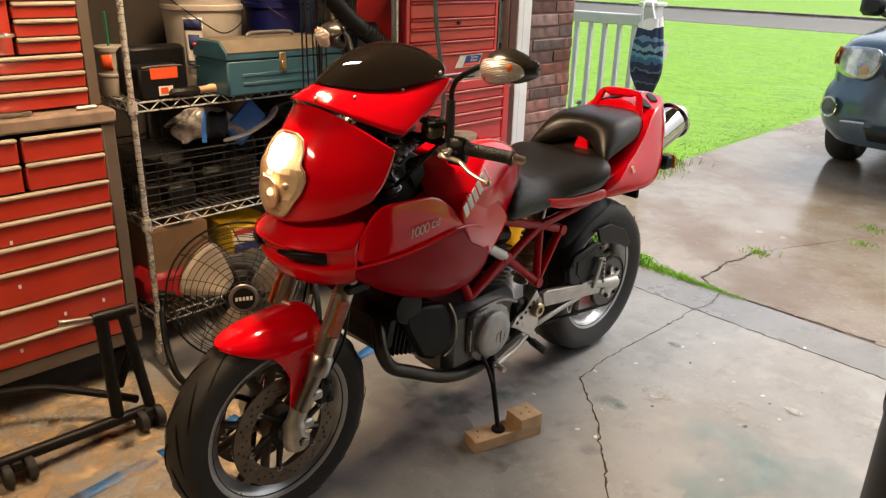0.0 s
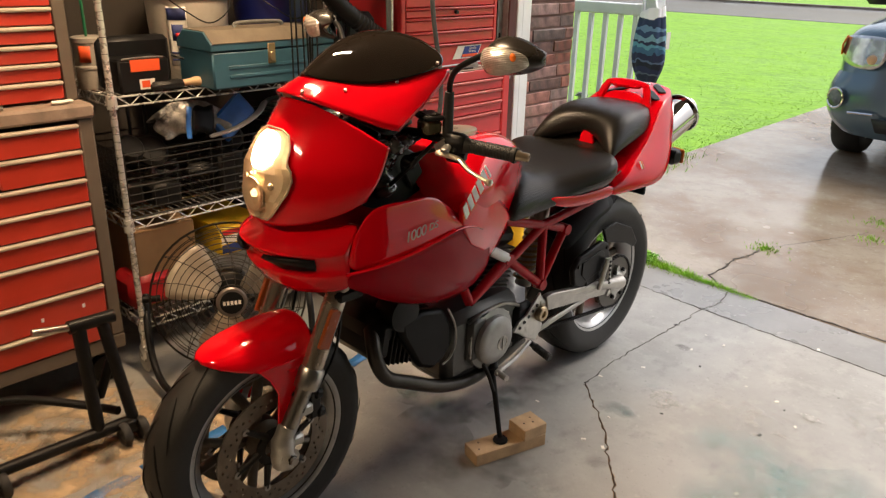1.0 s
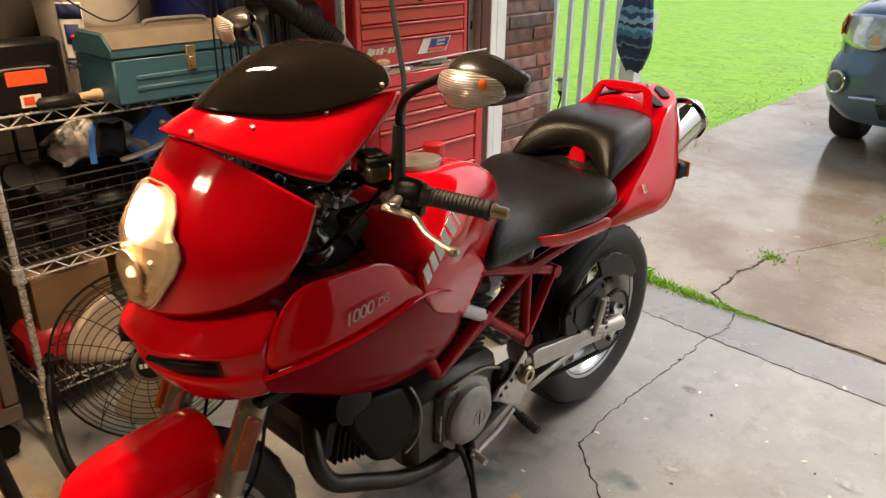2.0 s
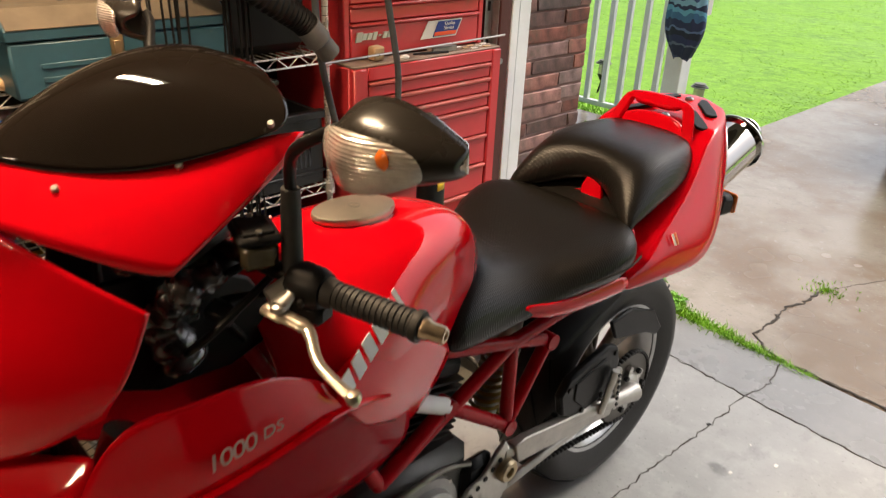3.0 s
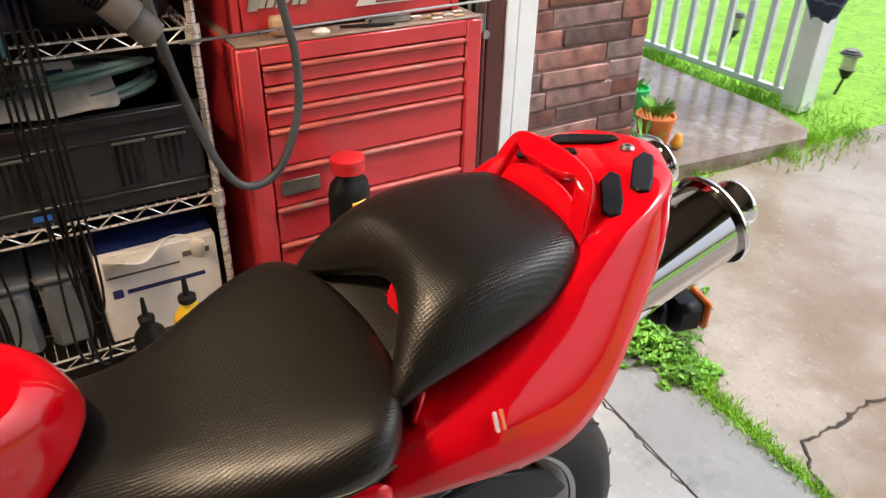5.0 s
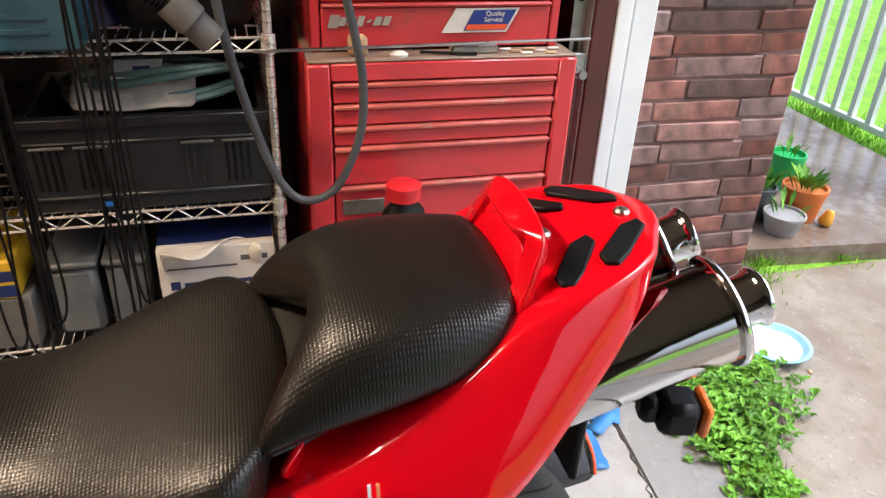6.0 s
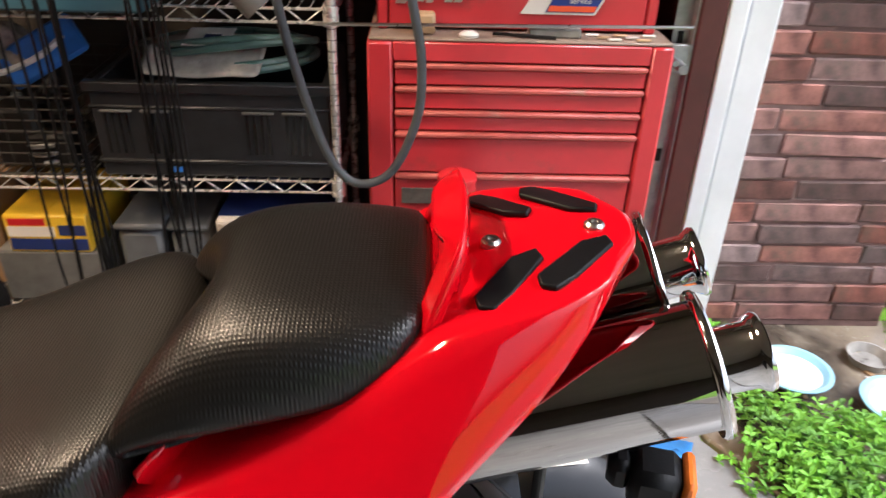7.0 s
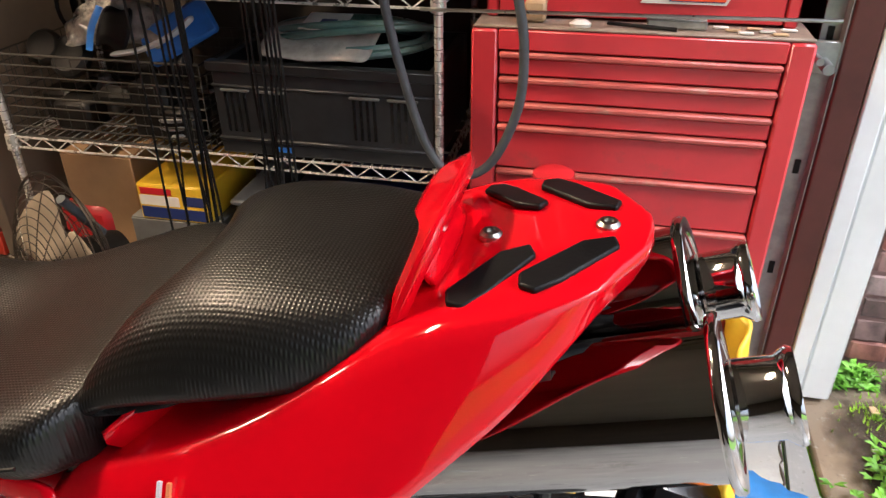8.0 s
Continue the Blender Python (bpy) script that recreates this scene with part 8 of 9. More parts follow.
bm = B()
prism(bm, [(-0.085, -0.020), (0.085, -0.020), (0.075, 0.024), (-0.085, 0.024)], on_bag(0.085, 0.06, 0.163, 28), 0.001)
part("white_panel", bm, PAPER, pm, "white printed panel")
lettering("word", "CONTAINER", 0.026, INK, pm, on_bag(0.087, 0.06, 0.1645, 28), 0.0004, 0.95)
lettering("word", "PERFORMANCE", 0.016, YELLOW, pm, on_bag(0.075, -0.12, 0.166, 28), 0.0004)
lettering("word", "ORGANICS", 0.016, YELLOW, pm, on_bag(0.097, -0.12, 0.155, 34), 0.0004)
bm = B()
prism(bm, [(-0.010, -0.018), (0.010, -0.018), (0.014, 0.006), (0.018, 0.006), (0.012, 0.020), (-0.012, 0.020), (-0.018, 0.006), (-0.014, 0.006)], on_bag(0.085, -0.055, 0.1635, 28), 0.001)
part("yellow_mark", bm, YELLOW, pm, "yellow printed mark")
bm = B()
sweep(bm, curve([(-0.14, 0.275, 0.05), (0.0, 0.282, 0.10), (0.12, 0.278, 0.06), (0.165, 0.27, 0.01)], 5), 0.004, 8)
part("orange_seam", bm, ORANGE, pm, "orange bag edge")
bm = B()
rows = [[(-1.08 + 0.05 * i + 0.02 * math.sin(j * 2), 2.09 + 0.04 * math.sin(i * 1.9 + j), 0.006 + 0.085 * j - 0.004 * i * j + 0.01 * math.sin(i * 3 + j)) for i in range(7)] for j in range(6)]
net(bm, rows)
solo("yellow_bag", bm, YELLOW, "crumpled yellow plastic bag with black print by the door", "plastic bag", sub=2, solid=0.01)
bm = B()
rows = [[(-0.63 + 0.022 * i, 2.07 + 0.02 * math.sin(i * 1.4 + j), 0.004 + 0.035 * j + 0.008 * math.sin(i * 2.4 + j)) for i in range(6)] for j in range(6)]
net(bm, rows)
solo("yellow_bag", bm, YELLOW, "folded yellow plastic bag beside the potting mix", "plastic bag", sub=2, solid=0.01)

for i, (a, b, w) in enumerate((((-0.40, -0.62), (-0.455, -0.14), 0.048), ((-0.455, -0.13), (-0.47, 0.16), 0.048), ((-0.505, 0.70), (-0.57, 1.02), 0.048), ((-0.70, 2.10), (-0.63, 2.25), 0.10), ((-0.64, 2.12), (-0.44, 2.10), 0.05), ((-0.64, 2.235), (-0.57, 2.14), 0.045))):
    a, b = Vector((*a, 0)), Vector((*b, 0))
    d = (b - a).normalized()
    s = Vector((-d.y, d.x, 0)) * w / 2
    bm = B()
    n = 8
    rows = [[a.lerp(b, k / n) + s * (1 + 0.12 * math.sin(k * 2.3 + i)) + Vector((0, 0, 0.003 + 0.0012 * i)), a.lerp(b, k / n) - s * (1 + 0.10 * math.sin(k * 3.1 + i)) + Vector((0, 0, 0.003 + 0.0012 * i))] for k in range(n + 1)]
    net(bm, rows)
    solo("masking_tape", bm, TAPE, "strip of blue masking tape stuck to the floor", "tape", group="tape strips", solid=0.0006)
# dark bin by the camera's side of the bay
dk = thing("waste_bin", "tall black plastic bin standing in the bay", "bin", (1.475, 0.655, 0))
bm = B()
lathe(bm, [(0, 0), (0.19, 0), (0.20, 0.012), (0.20, 0.66), (0.205, 0.665), (0.205, 0.685), (0.19, 0.685), (0.185, 0.03), (0, 0.03)], seg=40)
part("body", bm, BLACK, dk)
bm = B()
lathe(bm, [(0, 0.688), (0.203, 0.688), (0.207, 0.70), (0.16, 0.73), (0, 0.74)], seg=40)
part("lid", bm, BLACK, dk)

# ---- outdoors ----
WHITE_RAIL = mat("white_fence_paint", (0.76, 0.77, 0.78), 0.45, var=0.06, scale=6, stain=(0.45, 0.45, 0.40), stain_scale=4, stain_amount=0.36)
fence = thing("picket_fence", "white painted porch railing with square pickets", "fence")
FY = 4.79
bm = B()
span(bm, (-6.2, FY - 0.035, 1.04), (-1.74, FY + 0.035, 1.13), 0.008)
part("top_rail", bm, WHITE_RAIL, fence)
bm = B()
span(bm, (-6.2, FY - 0.02, 0.03), (-1.74, FY + 0.02, 0.07), 0.005)
part("bottom_rail", bm, WHITE_RAIL, fence)
for k in range(31):
    bm = B()
    x = -1.80 - 0.142 * k
    span(bm, (x - 0.019, FY - 0.019, 0.07), (x + 0.019, FY + 0.019, 1.04), 0.003)
    part("picket", bm, WHITE_RAIL, fence)
for x in (-1.655, -6.28):
    bm = B()
    span(bm, (x - 0.065, FY - 0.065, -0.02), (x + 0.065, FY + 0.065, 1.20), 0.006)
    span(bm, (x - 0.085, FY - 0.085, 1.20), (x + 0.085, FY + 0.085, 1.235), 0.008)
    span(bm, (x - 0.07, FY - 0.07, 1.02), (x + 0.07, FY + 0.07, 1.05), 0.005)
    part("post", bm, WHITE_RAIL, fence)

# striped cloth bag hung over the fence post
BAGM = bpy.data.materials.new("striped_cloth")
BAGM.use_nodes = True
nt = BAGM.node_tree
co = nt.nodes.new("ShaderNodeTexCoord")
sp = nt.nodes.new("ShaderNodeSeparateXYZ")
nz = nt.nodes.new("ShaderNodeTexNoise")
nz.inputs["Scale"].default_value = 12
mx = nt.nodes.new("ShaderNodeMath")
mx.operation = "MULTIPLY_ADD"
mx.inputs[1].default_value = 0.12
rp = nt.nodes.new("ShaderNodeValToRGB")
rp.color_ramp.interpolation = "CONSTANT"
mr = nt.nodes.new("ShaderNodeMapRange")
mr.inputs["From Min"].default_value, mr.inputs["From Max"].default_value = 0.52, 1.10
for pos, c in ((0.0, (0.015, 0.02, 0.05)), (0.10, (0.05, 0.07, 0.14)), (0.14, (0.015, 0.025, 0.06)), (0.24, (0.10, 0.13, 0.20)), (0.27, (0.02, 0.03, 0.09)), (0.36, (0.012, 0.018, 0.04)), (0.42, (0.10, 0.15, 0.28)), (0.45, (0.02, 0.03, 0.08)), (0.54, (0.05, 0.14, 0.26)), (0.60, (0.12, 0.34, 0.46)), (0.66, (0.02, 0.03, 0.07)), (0.70, (0.20, 0.38, 0.48)), (0.76, (0.03, 0.06, 0.14)), (0.83, (0.14, 0.26, 0.40)), (0.88, (0.02, 0.04, 0.10))):
    e = rp.color_ramp.elements.new(pos)
    e.color = (*c, 1)
nt.links.new(co.outputs["Object"], sp.inputs[0])
nt.links.new(co.outputs["Object"], nz.inputs["Vector"])
nt.links.new(nz.outputs["Fac"], mx.inputs[0])
nt.links.new(sp.outputs["Z"], mx.inputs[2])
nt.links.new(mx.outputs[0], mr.inputs["Value"])
nt.links.new(mr.outputs["Result"], rp.inputs["Fac"])
nt.links.new(rp.outputs["Color"], nt.nodes["Principled BSDF"].inputs["Base Color"])
nt.nodes["Principled BSDF"].inputs["Roughness"].default_value = 0.75
sack = thing("cloth_bag", "blue and navy striped cloth bag hung on the fence post", "bag")
rows = []
for j in range(9):
    v = j / 8
    z = 1.10 - 0.58 * v
    w = 0.095 + 0.045 * math.sin(min(1.0, v * 1.6) * 1.57) - 0.085 * max(0.0, v - 0.72) / 0.28
    d = 0.05 + 0.03 * math.sin(v * 3)
    rows.append([(-1.60 + w * (abs(math.cos(a)) ** 0.7 * (1 if math.cos(a) > 0 else -1)) + 0.010 * math.sin(6 * a + 5 * v) + 0.03 * v, FY - 0.085 - d * 0.55 + d * math.sin(a) * 0.9 + 0.012 * math.sin(9 * a + 3 * v), z + 0.03 * math.cos(a) * (1 - v) + 0.012 * math.sin(3 * a)) for a in [k * math.tau / 28 for k in range(29)]])
bm = B()
net(bm, rows)
bmesh.ops.remove_doubles(bm, verts=bm.verts, dist=0.001)
part("pouch", bm, BAGM, sack, sub=1)
for s in (-1, 1):
    bm = B()
    sweep(bm, curve([(-1.60 + 0.06 * s, FY - 0.13, 1.08), (-1.64 + 0.04 * s, FY - 0.10, 1.22), (-1.655 + 0.02 * s, FY, 1.246), (-1.66, FY + 0.08, 1.19)], 5), 0.012, 8, flat=0.4)
    part("strap", bm, BAGM, sack)
bm = B()
cbox(bm, (0.004, 0.06, 0.13), (-1.47, FY - 0.05, 0.87), 0.001, None)
solo("paper_notice", bm, PAPER, "small white paper notice by the fence post", "notice")

# solar garden lamps in the lawn
for x, y in ((-1.72, 5.25), (-2.655, 5.36)):
    g = thing("garden_lamp", "small black solar garden lamp stuck in the lawn", "garden lamp", (x, y, -0.03), group="garden lamps")
    bm = B()
    rod(bm, (0, 0, 0), (0.03, 0.0, 0.12), 0.008)
    part("stake", bm, BLACK, g)
    bm = B()
    lathe(bm, [(0, 0.11), (0.02, 0.11), (0.045, 0.16), (0.04, 0.165), (0, 0.165)], (0.03, 0, 0), "z", 16)
    part("cup", bm, BLACK, g)
    bm = B()
    lathe(bm, [(0.036, 0.165), (0.04, 0.165), (0.04, 0.25), (0.036, 0.25)], (0.03, 0, 0), "z", 16, close=True)
    part("glass", bm, LENS, g, "clear lamp cylinder")
    for k in range(3):
        bm = B()
        lathe(bm, [(0, 0), (0.064 - 0.012 * k, 0), (0.066 - 0.012 * k, 0.006), (0, 0.012)], (0.03, 0, 0.25 + 0.012 * k), "z", 20)
        part("cap", bm, CUFF, g, "ridged grey cap")

# bowls on the ground, pots on the porch
for x, y, r in ((-0.81, 2.90, 0.112), (-0.955, 2.65, 0.105)):
    b = thing("bowl", "shallow pale blue plastic bowl with white inside", "bowl", (x, y, -0.012), group="bowls on the drive")
    bm = B()
    lathe(bm, [(0, 0.001), (r * 0.62, 0.001), (r * 0.97, 0.034), (r * 1.04, 0.038), (r * 1.04, 0.042), (r * 0.93, 0.042), (r * 0.60, 0.010), (0, 0.008)], seg=36)
    part("dish", bm, mat("pale_blue_plastic", (0.30, 0.56, 0.70), 0.35, var=0.05), b)
    bm = B()
    lathe(bm, [(0, 0.026), (r * 0.78, 0.026), (r * 0.78, 0.028), (0, 0.030)], seg=32)
    part("food", bm, WHITE, b, "white contents")
bm = B()
lathe(bm, [(0, 0), (0.05, 0), (0.065, 0.03), (0.06, 0.03), (0.045, 0.006), (0, 0.006)], (-1.037, 2.921, -0.012), "z", 24)
solo("clear_bowl", bm, CLEARP, "small cloudy plastic tub on the drive", "tub")
TERRA = mat("orange_pot_plastic", (0.62, 0.17, 0.03), 0.5, var=0.1, scale=6)
POTS = ((-1.56, 3.56, 0.095, 0.15, TERRA, "orange plastic flower pot with green shoots"), (-1.46, 3.40, 0.085, 0.085, mat("grey_pot", (0.34, 0.33, 0.32), 0.5), "low grey flower pot with soil"), (-1.60, 3.36, 0.075, 0.15, mat("dark_grey_pot", (0.07, 0.075, 0.08), 0.5), "dark grey flower pot with leaves"), (-1.86, 3.70, 0.08, 0.17, mat("green_pot", (0.03, 0.42, 0.10), 0.4), "bright green plastic flower pot"))
rng = random.Random(11)
for x, y, r, h, m_, lb_ in POTS:
    p = thing("flower_pot", lb_, "flower pot", (x, y, 0.0505), group="pots on the porch")
    bm = B()
    lathe(bm, [(0, 0), (r * 0.72, 0), (r * 0.95, h * 0.85), (r, h * 0.86), (r, h), (r * 0.9, h), (r * 0.86, h * 0.88), (0, h * 0.86)], seg=28)
    part("pot", bm, m_, p)
    bm = B()
    for k in range(40 if "shoots" in lb_ or "leaves" in lb_ else 8):
        a, t = rng.uniform(0, math.tau), rng.uniform(0.3, 1.0)
        c = Vector((r * 0.6 * math.cos(a) * rng.random(), r * 0.6 * math.sin(a) * rng.random(), h * 0.87))
        e = c + Vector((math.cos(a) * 0.07 * t, math.sin(a) * 0.07 * t, 0.04 + 0.06 * t))
        sd = Vector((-math.sin(a), math.cos(a), 0)) * 0.010
        mid = c.lerp(e, 0.6) + Vector((0, 0, 0.012))
        v = [bm.verts.new(q) for q in (c, mid + sd, e, mid - sd)]
        bm.faces.new(v)
    tagged(part("leaves", bm, WEED, p, "small green leaves"), kind="stuff")
bm = B()
sweep(bm, curve([(-1.47, 3.62, 0.055), (-1.465, 3.63, 0.09), (-1.47, 3.64, 0.12)], 4), [0.02, 0.026, 0.03, 0.028, 0.024, 0.022, 0.02, 0.018, 0.012], 12)
solo("garden_ornament", bm, mat("orange_yellow_glaze", (0.75, 0.35, 0.03), 0.3), "small orange and yellow ornament by the pots", "ornament")

# parked car, seen from its front corner
CAR = mat("blue_grey_car_paint", (0.10, 0.165, 0.22), 0.22, 0.4, var=0.05, scale=3, coat=0.8)
CARB = mat("car_black_trim", (0.015, 0.015, 0.016), 0.5, var=0.2, scale=8)
CX, CY, HW = 0.45, 5.33, 0.90
suv = thing("parked_car", "blue-grey compact SUV parked on the wet driveway", "car", (CX, CY, -0.012))
BODY = [
    [(0, 0.00, .70), (.45, .01, .70), (.74, .06, .70), (.85, .16, .70), (.88, .30, .70)],
    [(0, 0.02, .82), (.45, .03, .82), (.74, .09, .82), (.86, .19, .82), (.895, .34, .82)],
    [(0, 0.05, .98), (.45, .06, .98), (.72, .11, .97), (.84, .20, .955), (.885, .36, .95)],
    [(0, 0.09, 1.055), (.45, .10, 1.055), (.70, .15, 1.045), (.80, .26, 1.03), (.84, .42, 1.02)],
    [(0, 0.35, 1.10), (.45, .36, 1.10), (.68, .40, 1.085), (.76, .50, 1.065), (.81, .62, 1.05)],
    [(0, 1.05, 1.17), (.45, 1.05, 1.165), (.68, 1.06, 1.145), (.77, 1.08, 1.12), (.82, 1.10, 1.09)],
]
bm = B()
net(bm, both(BODY))
part("hood", bm, CAR, suv, "blue-grey hood and nose", sub=2)
bm = B()
net(bm, both([[(0, -.002, .712), (.45, .008, .712), (.74, .058, .712), (.852, .158, .712), (.882, .30, .712)], [(0, -.03, .60), (.45, -.02, .60), (.76, .03, .60), (.905, .125, .60), (.955, .34, .60)], [(0, -.035, .47), (.45, -.025, .47), (.76, .025, .46), (.905, .122, .45), (.95, .36, .44)], [(0, -.02, .33), (.45, -.01, .33), (.74, .05, .33), (.87, .16, .34), (.90, .34, .36)], [(0, .04, .25), (.45, .05, .25), (.70, .12, .25), (.80, .24, .27), (.83, .34, .30)]]))
part("bumper", bm, CAR, suv, "blue-grey bumper", sub=2)
bm = B()
net(bm, both([[(0, -.075, .42), (.30, -.073, .42), (.50, -.062, .42)], [(0, -.050, .32), (.30, -.048, .32), (.46, -.036, .32)]]))
part("lower_grille", bm, CARB, suv, solid=0.01)
bm = B()
net(bm, both([[(0, -.035, .96), (.30, -.025, .96), (.44, -.005, .955)], [(0, -.045, .82), (.30, -.035, .82), (.46, -.012, .82)], [(0, -.05, .72), (.30, -.04, .72), (.42, -.02, .72)]]))
part("grille", bm, CARB, suv, "dark front grille", solid=0.02)
for z in (0.775, 0.85, 0.92):
    bm = B()
    sweep(bm, [(-.43, -.03, z), (-.2, -.055, z), (.2, -.055, z), (.43, -.03, z)], 0.016, 8, flat=0.6)
    part("grille_bar", bm, CHROME, suv, "chrome grille bar")
for s in (-1, 1):
    hl = new("headlight")
    hl.parent = suv
    LAMP = [[(s * .50, -.005, .985), (s * .62, .035, .99), (s * .76, .10, .985), (s * .845, .20, .97), (s * .875, .32, .955)], [(s * .49, -.015, .90), (s * .62, .025, .90), (s * .76, .09, .90), (s * .862, .19, .90), (s * .897, .33, .90)], [(s * .52, -.02, .77), (s * .64, .018, .745), (s * .76, .075, .76), (s * .858, .178, .80), (s * .895, .31, .83)]]
    bm = B()
    net(bm, LAMP)
    part("lamp_cover", bm, mat("headlight_silver", (0.62, 0.64, 0.66), 0.16, 0.8, var=0.35, scale=14, rvar=0.1, bump=0.5, bscale=25) if s < 0 else bpy.data.materials["headlight_silver"], hl, "clear headlight over a silver reflector", sub=2, solid=0.02)
    bm = B()
    net(bm, [[(s * .846, .17, .975), (s * .880, .30, .96)], [(s * .872, .17, .90), (s * .905, .31, .90)], [(s * .866, .17, .83), (s * .902, .30, .845)]])
    part("corner_marker", bm, AMBER, hl, "orange corner lens", solid=0.012)
    bm = B()
    lathe(bm, [(0, -0.016), (0.022, -0.014), (0.034, -0.006), (0.036, 0.004), (0, 0.01)], m=Matrix.Translation((s * .60, .008, .825)) @ AX["y"], seg=24)
    part("bulb", bm, mat("pale_amber_bulb", (0.72, 0.48, 0.28), 0.2, 0.2), hl, "pale amber bulb")
    fl = new("fog_lamp")
    fl.parent = suv
    m = Matrix.Translation((s * .80, .042, .522)) @ pose(0, 0, 0, 90, 0, 28 * s)
    bm = B()
    lathe(bm, [(0.064, 0.0), (0.078, 0.0), (0.082, 0.010), (0.074, 0.016), (0.064, 0.012)], m=m, seg=28, close=True)
    part("bezel", bm, CHROME, fl)
    bm = B()
    lathe(bm, [(0, 0.004), (0.064, 0.004), (0.062, 0.014), (0, 0.02)], m=m, seg=28)
    part("lens", bm, mat("fog_glass", (0.10, 0.11, 0.12), 0.12, 0.6, var=0.4, scale=20) if s < 0 else bpy.data.materials["fog_glass"], fl, "dark fog lamp glass")
    bm = B()
    sweep(bm, [(s * .50, -.055, .445), (s * .62, -.035, .44), (s * .68, -.02, .435)], 0.012, 8)
    part("bumper_trim", bm, CHROME, suv)
    # flank, wheel arch, wheel
    bm = B()
    net(bm, [[(s * .84, .42, 1.02), (s * .82, 1.10, 1.09), (s * .83, 2.6, 1.10), (s * .80, 4.2, 1.08)], [(s * .895, .34, .82), (s * .91, 1.10, .84), (s * .91, 2.6, .84), (s * .88, 4.25, .84)], [(s * .905, .32, .66), (s * .90, 1.15, .62), (s * .91, 2.6, .60), (s * .88, 4.28, .62)]])
    part("flank", bm, CAR, suv, sub=1)
    bm = B()
    net(bm, [[(s * .90, 1.15, .64), (s * .91, 2.9, .62)], [(s * .86, 1.20, .26), (s * .86, 2.9, .26)]])
    part("sill", bm, CARB, suv)
    for wy in (0.72, 3.34):
        wl = new("wheel")
        wl.parent, wl.location = suv, (s * .79, wy, 0.345)
        bm = B()
        lathe(bm, [(0.22, -0.105), (0.27, -0.118), (0.32, -0.11), (0.345, -0.08), (0.347, 0), (0.345, 0.08), (0.32, 0.11), (0.27, 0.118), (0.22, 0.105)], axis="x", seg=48, close=True)
        part("tyre", bm, RUBBER, wl)
        bm = B()
        lathe(bm, [(0.0, 0.06 * s), (0.06, 0.07 * s), (0.20, 0.05 * s), (0.225, 0.10 * s), (0.225, -0.10 * s), (0, -0.08 * s)], axis="x", seg=36)
        part("rim", bm, RIM, wl)
    bm = B()
    net(bm, [[(s * .875, .30, .36), (s * .915, .36, .58), (s * .915, .58, .72), (s * .915, .86, .72), (s * .915, 1.08, .58), (s * .90, 1.16, .34)], [(s * .80, .32, .36), (s * .84, .38, .57), (s * .84, .59, .70), (s * .84, .85, .70), (s * .84, 1.06, .57), (s * .82, 1.14, .34)]])
    part("wheel_arch", bm, CARB, suv, solid=0.02)
    bm = B()
    net(bm, [[(s * .80, 1.08, 1.12), (s * .80, 4.1, 1.10)], [(s * .64, 1.85, 1.60), (s * .64, 3.9, 1.60)]])
    part("side_glass", bm, GLASS, suv, "dark side windows")
    mi = new("side_mirror")
    mi.parent = suv
    bm = B()
    cbox(bm, (0.20, 0.12, 0.17), (s * 1.0, 1.36, 1.24), 0.04)
    rod(bm, (s * .80, 1.38, 1.14), (s * .95, 1.37, 1.20), 0.03)
    part("shell", bm, CARB, mi)
bm = B()
net(bm, both([[(0, 1.05, 1.18), (.45, 1.06, 1.175), (.78, 1.12, 1.12)], [(0, 1.75, 1.60), (.42, 1.77, 1.595), (.64, 1.85, 1.58)]]))
part("windscreen", bm, GLASS, suv, "dark windscreen", solid=0.005)
bm = B()
net(bm, both([[(0, 1.75, 1.60), (.42, 1.77, 1.595), (.64, 1.85, 1.58)], [(0, 2.6, 1.68), (.42, 2.6, 1.67), (.62, 2.6, 1.64)], [(0, 3.9, 1.64), (.42, 3.9, 1.63), (.62, 3.9, 1.60)], [(0, 4.2, 1.1), (.5, 4.2, 1.1), (.80, 4.2, 1.08)], [(0, 4.28, .5), (.6, 4.28, .5), (.86, 4.28, .5)]]))
part("roof", bm, CAR, suv, "blue-grey roof and tail", sub=1, solid=0.01)
bm = B()
span(bm, (-0.80, 0.35, 0.24), (0.80, 4.2, 0.50), 0.05)
part("underbody", bm, CARB, suv)

# grass: blades along the lawn's near edge, tufts in the joints
rng = random.Random(3)


def blade(vs, fs, x, y, z, h, w, lean, a):
    i = len(vs)
    dx, dy = math.cos(a), math.sin(a)
    lx, ly = rng.uniform(-lean, lean), rng.uniform(-lean, lean)
    vs += [(x - dx * w, y - dy * w, z), (x + dx * w, y + dy * w, z), (x + lx * 0.5 + dx * w * 0.7, y + ly * 0.5 + dy * w * 0.7, z + h * 0.6), (x + lx * 0.5 - dx * w * 0.7, y + ly * 0.5 - dy * w * 0.7, z + h * 0.6), (x + lx, y + ly, z + h)]
    fs += [(i, i + 1, i + 2, i + 3), (i + 3, i + 2, i + 4)]


def stuff_mesh(name, vs, fs, material, label, category):
    me = bpy.data.meshes.new(name)
    me.from_pydata(vs, [], fs)
    me.materials.append(material)
    return tagged(new(name, me), label, category, kind="stuff")


